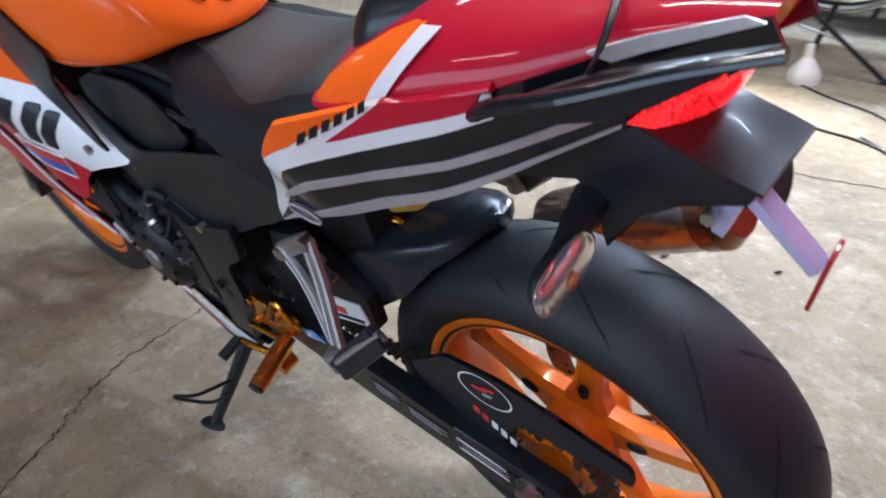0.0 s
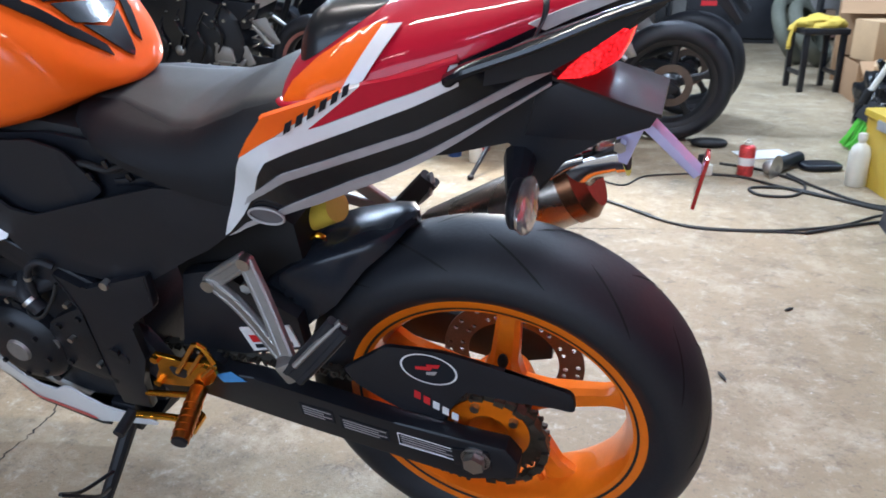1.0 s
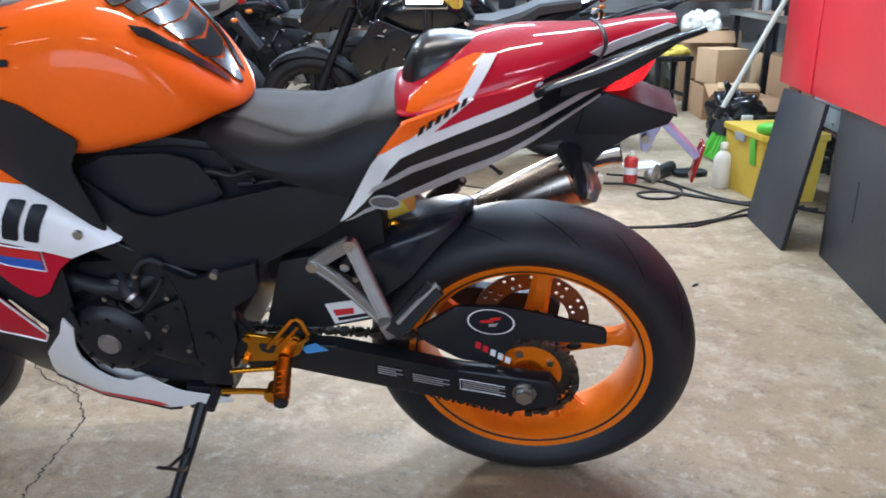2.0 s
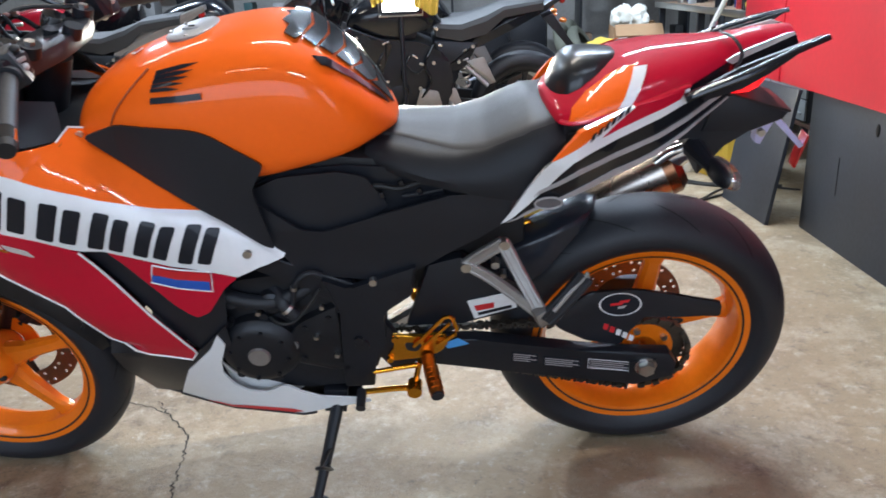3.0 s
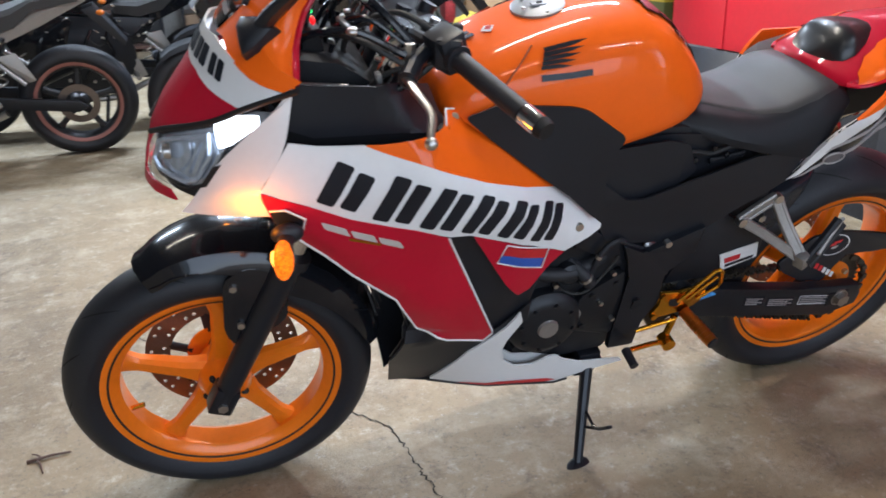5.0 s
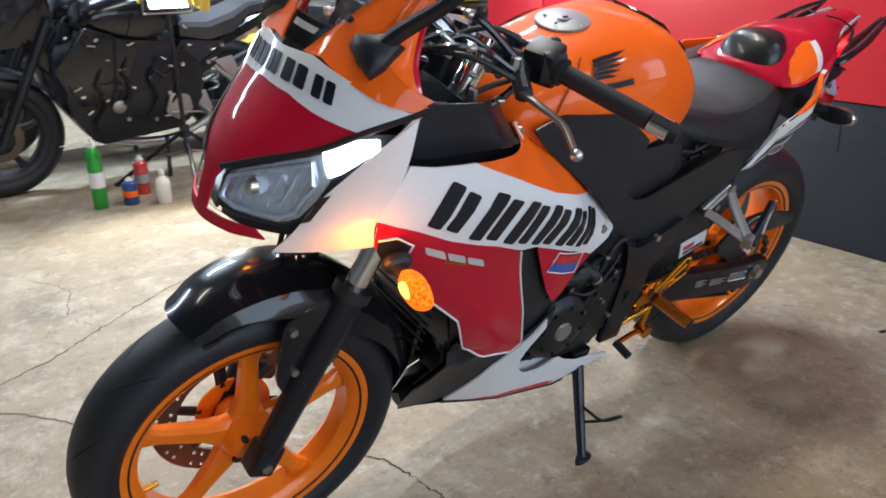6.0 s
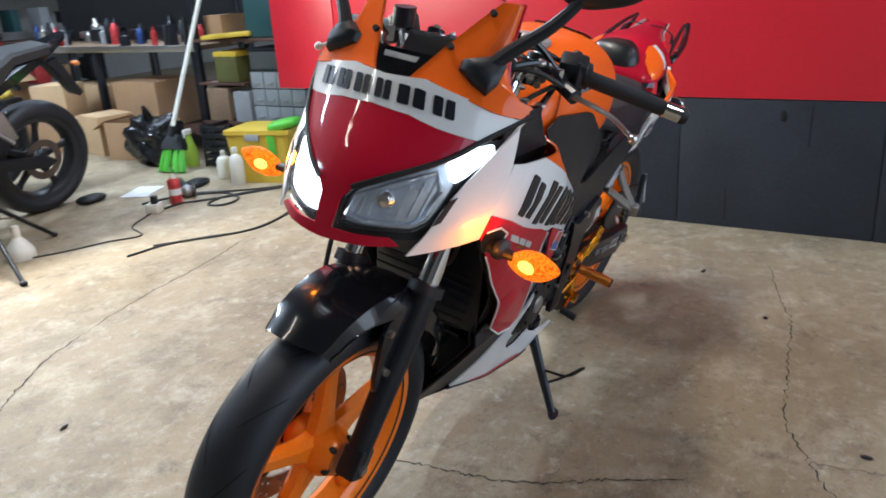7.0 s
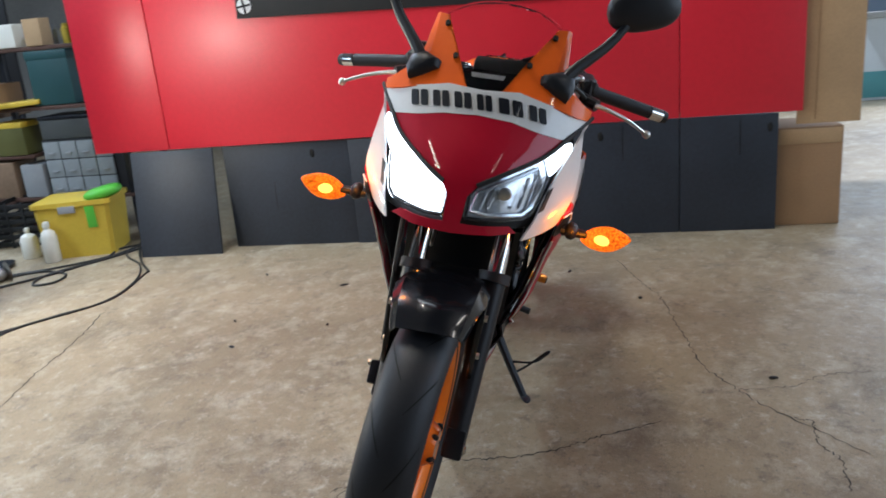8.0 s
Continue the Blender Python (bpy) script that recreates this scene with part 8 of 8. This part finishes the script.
plug = thing("cable_plug", "pale square extension socket lying on the floor", "socket", m=pose(-0.25, -2.42, 0, 0, 0, 25))
part("body", box((0.07, 0.07, 0.05), pose(0, 0, 0.026), 0.006), MILKY, plug)
part("plug", box((0.03, 0.03, 0.045), pose(0.005, 0.01, 0.07), 0.005), PLASTIC, plug)
tool = thing("power_tool", "black angle grinder lying on the floor", "power tool", m=pose(-0.60, -2.60, 0, 0, 0, 60))
part("body", tube([(-0.12, 0, 0.035), (0.10, 0, 0.035)], 0.03, seg=16), PLASTIC, tool)
part("gear_head", blob((0.13, 0, 0.038), (0.04, 0.036, 0.034)), ALLOY, tool)
part("guard", lathe([(0.0, 0.0), (0.003, 0.058)], (0.15, 0.03, 0.04), seg=24), STEEL, tool)
tagged(part("folded_cloth", blob((-0.75, -2.66, 0.016), (0.09, 0.06, 0.016), pose(0, 0, 0, 0, 0, 20), power=0.6), INK), "dark folded cloth lying on the floor", "cloth")
tagged(part("rubber_cap", blob((-0.27, -2.98, 0.02), (0.09, 0.06, 0.02), pose(0, 0, 0, 0, 0, 10), power=0.8), DARK), "black rubber cap lying on the floor", "rubber cap")
tagged(part("paper_sheet", box((0.24, 0.16, 0.003), pose(-0.52, -2.86, 0.003, 0, 0, 24)), WHITE_DECAL), "sheet of white paper lying on the floor", "paper")
rr = random.Random(8)
for i, (x, y) in enumerate(((-0.08, -1.78), (-0.52, -1.05), (-0.35, -0.62), (0.55, 0.95), (-0.12, 0.62), (0.05, -0.95), (0.30, -0.85), (0.10, -0.55), (1.75, -0.35), (1.9, -0.2), (-0.45, 0.35), (1.3, -0.9))):
    chip = blob((x, y, 0.004), (rr.uniform(0.008, 0.022), rr.uniform(0.004, 0.008), 0.004), pose(0, 0, 0, 0, 0, rr.uniform(0, 180)), u=8, v=5)
    tagged(part("floor_chip", chip, DARK), "small dark scrap lying on the floor", "scrap", "scraps on the floor")

twig = thing("twig", "thin dark dry twig lying on the concrete floor", "twig")
part("stem", tube(smooth_path([(1.822, -0.158, 0.004), (1.795, -0.160, 0.006), (1.771, -0.167, 0.005), (1.733, -0.168, 0.004)]), (0.0042, 0.0022), seg=6), RUST, twig)
part("side_shoot", tube([(1.802, -0.160, 0.005), (1.790, -0.135, 0.006), (1.781, -0.104, 0.004)], (0.0030, 0.0016), seg=6), RUST, twig)
part("side_shoot", tube([(1.790, -0.161, 0.005), (1.806, -0.180, 0.005), (1.816, -0.186, 0.004)], (0.0028, 0.0016), seg=6), RUST, twig)

# ---- rack, workbench and stores along the side ----
rack = thing("storage_rack", "dark steel storage rack filled with boxes and tools", "rack")
for x in (-1.42, -1.82):
    for y in (-2.22, -3.22):
        part("post", box((0.035, 0.035, 1.9), pose(x, y, 0.95), 0.003), SATIN, rack)
for z in (0.235, 0.775, 1.115, 1.5, 1.85):
    part("shelf", box((0.44, 1.06, 0.022), pose(-1.62, -2.72, z), 0.003), RUST, rack)
part("half_shelf", box((0.44, 0.42, 0.018), pose(-1.62, -3.03, 0.495), 0.003), RUST, rack)


def crate(name, label, category, size, m, mat, lid=None, group=""):
    c = thing(name, label, category, group, m)
    sx, sy, sz = size
    part("box_body", box((sx, sy, sz), pose(0, 0, sz / 2), min(size) * 0.06), mat, c)
    if lid:
        part("lid", box((sx * 1.03, sy * 1.03, sz * 0.18), pose(0, 0, sz * 0.95), min(size) * 0.05), lid, c)
    return c


DRAWER = material("dusty_grey_drawer", (0.26, 0.28, 0.29), 0.4, var=0.15)
org = thing("drawer_organiser", "grey plastic organiser with small clear drawers", "drawer unit", m=pose(-1.49, -2.52, 0.247))
part("carcass", box((0.18, 0.46, 0.34), pose(0, 0, 0.17), 0.006), DARK, org, "black organiser frame")
for i in range(4):
    for j in range(3):
        d = part("drawer", box((0.012, 0.106, 0.102), pose(0.094, -0.168 + 0.112 * i, 0.062 + 0.108 * j), 0.004), DRAWER, org)
        part("drawer_pull", box((0.010, 0.04, 0.010), pose(0.104, -0.168 + 0.112 * i, 0.045 + 0.108 * j), 0.002), GREYBOX, d)
crate("tool_case", "dark olive and yellow plastic tool case", "tool case", (0.24, 0.20, 0.19), pose(-1.52, -2.96, 0.506), material("olive_plastic", (0.10, 0.10, 0.03), 0.5), YELLOW)
crate("storage_box", "dark grey and olive plastic storage box", "box", (0.26, 0.36, 0.13), pose(-1.53, -2.56, 0.590), material("dark_grey_plastic", (0.06, 0.065, 0.065), 0.5), SATIN)
crate("teal_box", "dark teal plastic box on a rack shelf", "box", (0.24, 0.27, 0.30), pose(-1.52, -2.60, 0.788), TEAL, TEAL)
tagged(part("yellow_tray", box((0.20, 0.40, 0.030), pose(-1.46, -2.90, 0.806, 3, 0, 6), 0.010), YELLOW), "yellow plastic tray lying on a rack shelf", "tray")
crate("pale_box", "small pale wooden box on a rack shelf", "box", (0.10, 0.11, 0.15), pose(-1.44, -2.64, 1.127), CARD_LIGHT)
crate("white_box", "worn white box on a rack shelf", "box", (0.22, 0.20, 0.13), pose(-1.5, -2.86, 1.127), MILKY)
crate("brown_box", "small brown box on a rack shelf", "box", (0.22, 0.16, 0.14), pose(-1.60, -3.12, 0.788), CARD)
crate("grey_box", "pale grey box on a low rack shelf", "box", (0.2, 0.15, 0.20), pose(-1.50, -2.86, 0.247), GREYBOX)
crate("wood_block", "reddish wooden box on a low rack shelf", "box", (0.2, 0.20, 0.22), pose(-1.5, -3.08, 0.247), WOOD)
for i in range(7):
    y = -2.95 + 0.1 * i
    tagged(part("jar", turned([(0.03, 0), (0.032, 0.01), (0.032, 0.09), (0.022, 0.10), (0.024, 0.12)]), (MILKY, CAN_RED, GREYBOX, YELLOW, BLUE_TIN, STEEL, DARK)[i]), "small jar on a rack shelf", "jar", "jars on the rack").matrix_world = pose(-1.72, y, 1.127)

bench = thing("workbench", "steel workbench with a pale edge and cluttered top", "workbench")
part("top", box((0.60, 2.30, 0.035), pose(-1.78, -4.45, 0.72), 0.004), WOOD, bench)
part("front_edge", box((0.012, 2.30, 0.045), pose(-1.473, -4.45, 0.72), 0.003), STEEL, bench)
for x in (-1.52, -2.04):
    for y in (-3.36, -4.45, -5.54):
        part("leg", box((0.05, 0.05, 0.70), pose(x, y, 0.35), 0.003), SATIN, bench)
part("lower_shelf", box((0.55, 2.25, 0.02), pose(-1.78, -4.45, 0.12), 0.003), RUST, bench)
part("back_panel", box((0.02, 2.3, 0.9), pose(-2.06, -4.45, 1.18), 0.003), DARK, bench)
rr = random.Random(21)
mats = (DARK, SATIN, STEEL, CAN_RED, GREYBOX, DARK, BLUE_TIN, SATIN, GREYBOX, ENGINE)
for i in range(30):
    y = -3.36 - 2.2 * (i + rr.random()) / 30
    h, r = rr.uniform(0.06, 0.20), rr.uniform(0.018, 0.042)
    t = tagged(part("workshop_tin", turned([(r, 0), (r, h * 0.7), (r * rr.uniform(0.4, 0.9), h * 0.8), (r * 0.4, h)], 14), mats[rr.randrange(10)]), "small tin or bottle standing on the workbench", "tin", "tins on the workbench")
    t.matrix_world = pose(-1.55 - rr.uniform(0, 0.35), y, 0.738)
for i in range(8):
    y = -3.5 - 0.26 * i
    tagged(part("machine_part", box((rr.uniform(0.06, 0.16), rr.uniform(0.06, 0.18), rr.uniform(0.05, 0.14)), pose(0, 0, 0.06), 0.012), mats[rr.choice((0, 1, 2, 9))]), "dark metal engine part on the workbench", "engine part", "engine parts on the workbench").matrix_world = pose(-1.78 - rr.uniform(0, 0.15), y, 0.74, 0, 0, rr.uniform(0, 90))


def cardboard_box(label, size, m, mat, open_top=True):
    c = thing("cardboard_box", label, "cardboard box", "cardboard boxes", m)
    sx, sy, sz = size
    for a, b in (((0.006, sy, sz), (sx / 2, 0)), ((0.006, sy, sz), (-sx / 2, 0)), ((sx, 0.006, sz), (0, sy / 2)), ((sx, 0.006, sz), (0, -sy / 2))):
        part("side", box(a, pose(*b, sz / 2), 0.001), mat, c)
    part("bottom", box((sx, sy, 0.006), pose(0, 0, 0.004)), mat, c)
    if open_top:
        for s in (1, -1):
            part("flap", box((sx, sy * 0.4, 0.005), pose(0, s * (sy / 2 + sy * 0.17), sz - 0.02, s * -28, 0, 0), 0.001), mat, c)
    else:
        part("top", box((sx, sy, 0.006), pose(0, 0, sz)), mat, c)
    return c


cardboard_box("brown cardboard box on the floor before the workbench", (0.30, 0.34, 0.26), pose(-1.25, -3.75, 0, 0, 0, 8), CARD)
cardboard_box("pale cardboard box standing on another box", (0.26, 0.30, 0.28), pose(-1.28, -4.15, 0.0, 0, 0, -10), CARD_LIGHT, False)
cardboard_box("brown cardboard box on the floor before the workbench", (0.34, 0.40, 0.24), pose(-1.26, -4.65, 0, 0, 0, 5), CARD)
cardboard_box("pale cardboard box standing on another box", (0.24, 0.28, 0.24), pose(-1.25, -4.62, 0.25, 0, 0, 20), CARD_LIGHT, False)
cardboard_box("large brown cardboard box beside the workbench", (0.4, 0.45, 0.55), pose(-1.30, -5.6, 0, 0, 0, -6), CARD)
cardboard_box("brown cardboard box under the workbench", (0.4, 0.45, 0.34), pose(-1.72, -4.1, 0.132, 0, 0, 3), CARD, False)
cardboard_box("brown cardboard box under the workbench", (0.4, 0.5, 0.3), pose(-1.74, -4.75, 0.132, 0, 0, -3), CARD_LIGHT, False)
for i in range(5):
    sack("crumpled clear plastic packaging on a box", (-1.28 + 0.06 * (i % 2), -5.5 - 0.08 * i, 0.62), (0.10, 0.10, 0.08), MILKY, 10 + i, "plastic_packaging")

stool = thing("workshop_stool", "low dark steel workshop stool on the floor", "stool", m=pose(-0.90, -4.95, 0, 0, 0, 15))
part("seat", box((0.30, 0.34, 0.04), pose(0, 0, 0.40), 0.01), SATIN, stool)
for x in (-0.12, 0.12):
    for y in (-0.14, 0.14):
        part("leg", box((0.035, 0.035, 0.39), pose(x, y, 0.195), 0.003), SATIN, stool)
part("rung", box((0.02, 0.28, 0.03), pose(0.12, 0, 0.12), 0.003), SATIN, stool)
part("rung", box((0.02, 0.28, 0.03), pose(-0.12, 0, 0.12), 0.003), SATIN, stool)
sack("yellow cloth heaped on a stool", (-0.90, -4.98, 0.435), (0.15, 0.15, 0.05), YELLOW_CLOTH, 31, "yellow_cloth")
tagged(part("yellow_cloth", cloth(0.20, 0.16, pose(-0.735, -4.96, 0.44, 0, 0, 88), YELLOW_CLOTH, seed=9), YELLOW_CLOTH), "yellow cloth hanging from the edge of a stool", "cloth")
for i, (x, y, tilt) in enumerate(((-0.95, -6.3, 24), (-1.12, -6.2, 30), (-1.05, -6.65, 20))):
    old = tagged(part("old_tyre", lathe(tyre_profile(0.30, 0.055, 0.215, 0.045), (0, 0, 0.30), seg=40), TYRE_OLD), "dusty old tyre leaning by the boxes", "tyre", "old tyres")
    old.matrix_world = pose(x, y, 0.0, 0, 0, 70) @ pose(0, 0, 0, tilt, 0, 0)
cab = thing("low_cabinet", "low black cabinet with a red label at the back", "cabinet", m=pose(-0.35, -8.1, 0))
part("carcass", box((0.9, 0.5, 0.62), pose(0, 0, 0.31), 0.01), DARK, cab)
part("door", box((0.42, 0.02, 0.54), pose(0.22, 0.26, 0.32), 0.006), SATIN, cab)
part("door", box((0.42, 0.02, 0.54), pose(-0.22, 0.26, 0.32), 0.006), SATIN, cab)
part("label_bar", box((0.16, 0.006, 0.05), pose(0.22, 0.274, 0.40)), INK_RED, cab)
for i, (x, y, w, h) in enumerate(((0.9, -8.5, 1.2, 1.1), (2.4, -8.4, 1.3, 0.9), (-1.9, -8.4, 1.3, 1.5), (4.0, -8.5, 1.5, 1.2), (-3.6, -8.4, 1.3, 1.3))):
    shelf = thing("back_shelf", "dark shelf unit with mixed workshop stores at the back", "shelf", "back shelves", pose(x, y, 0))
    for z in (0.05, h * 0.5, h):
        part("board", box((w, 0.4, 0.03), pose(0, 0, z), 0.003), RUST, shelf)
    for sx in (-w / 2, w / 2):
        part("side", box((0.03, 0.4, h), pose(sx, 0, h / 2), 0.003), SATIN, shelf)
    for k in range(7):
        part("stored_box", box((rr.uniform(0.08, 0.2), 0.25, rr.uniform(0.12, 0.34)), pose(-w / 2 + w * (k + 0.5) / 7, 0.03, h * (0.5 if k % 2 else 0.0) + 0.24), 0.006), (DARK, SATIN, CARD, GREYBOX, CAN_RED, TEAL, WOOD)[k], shelf)
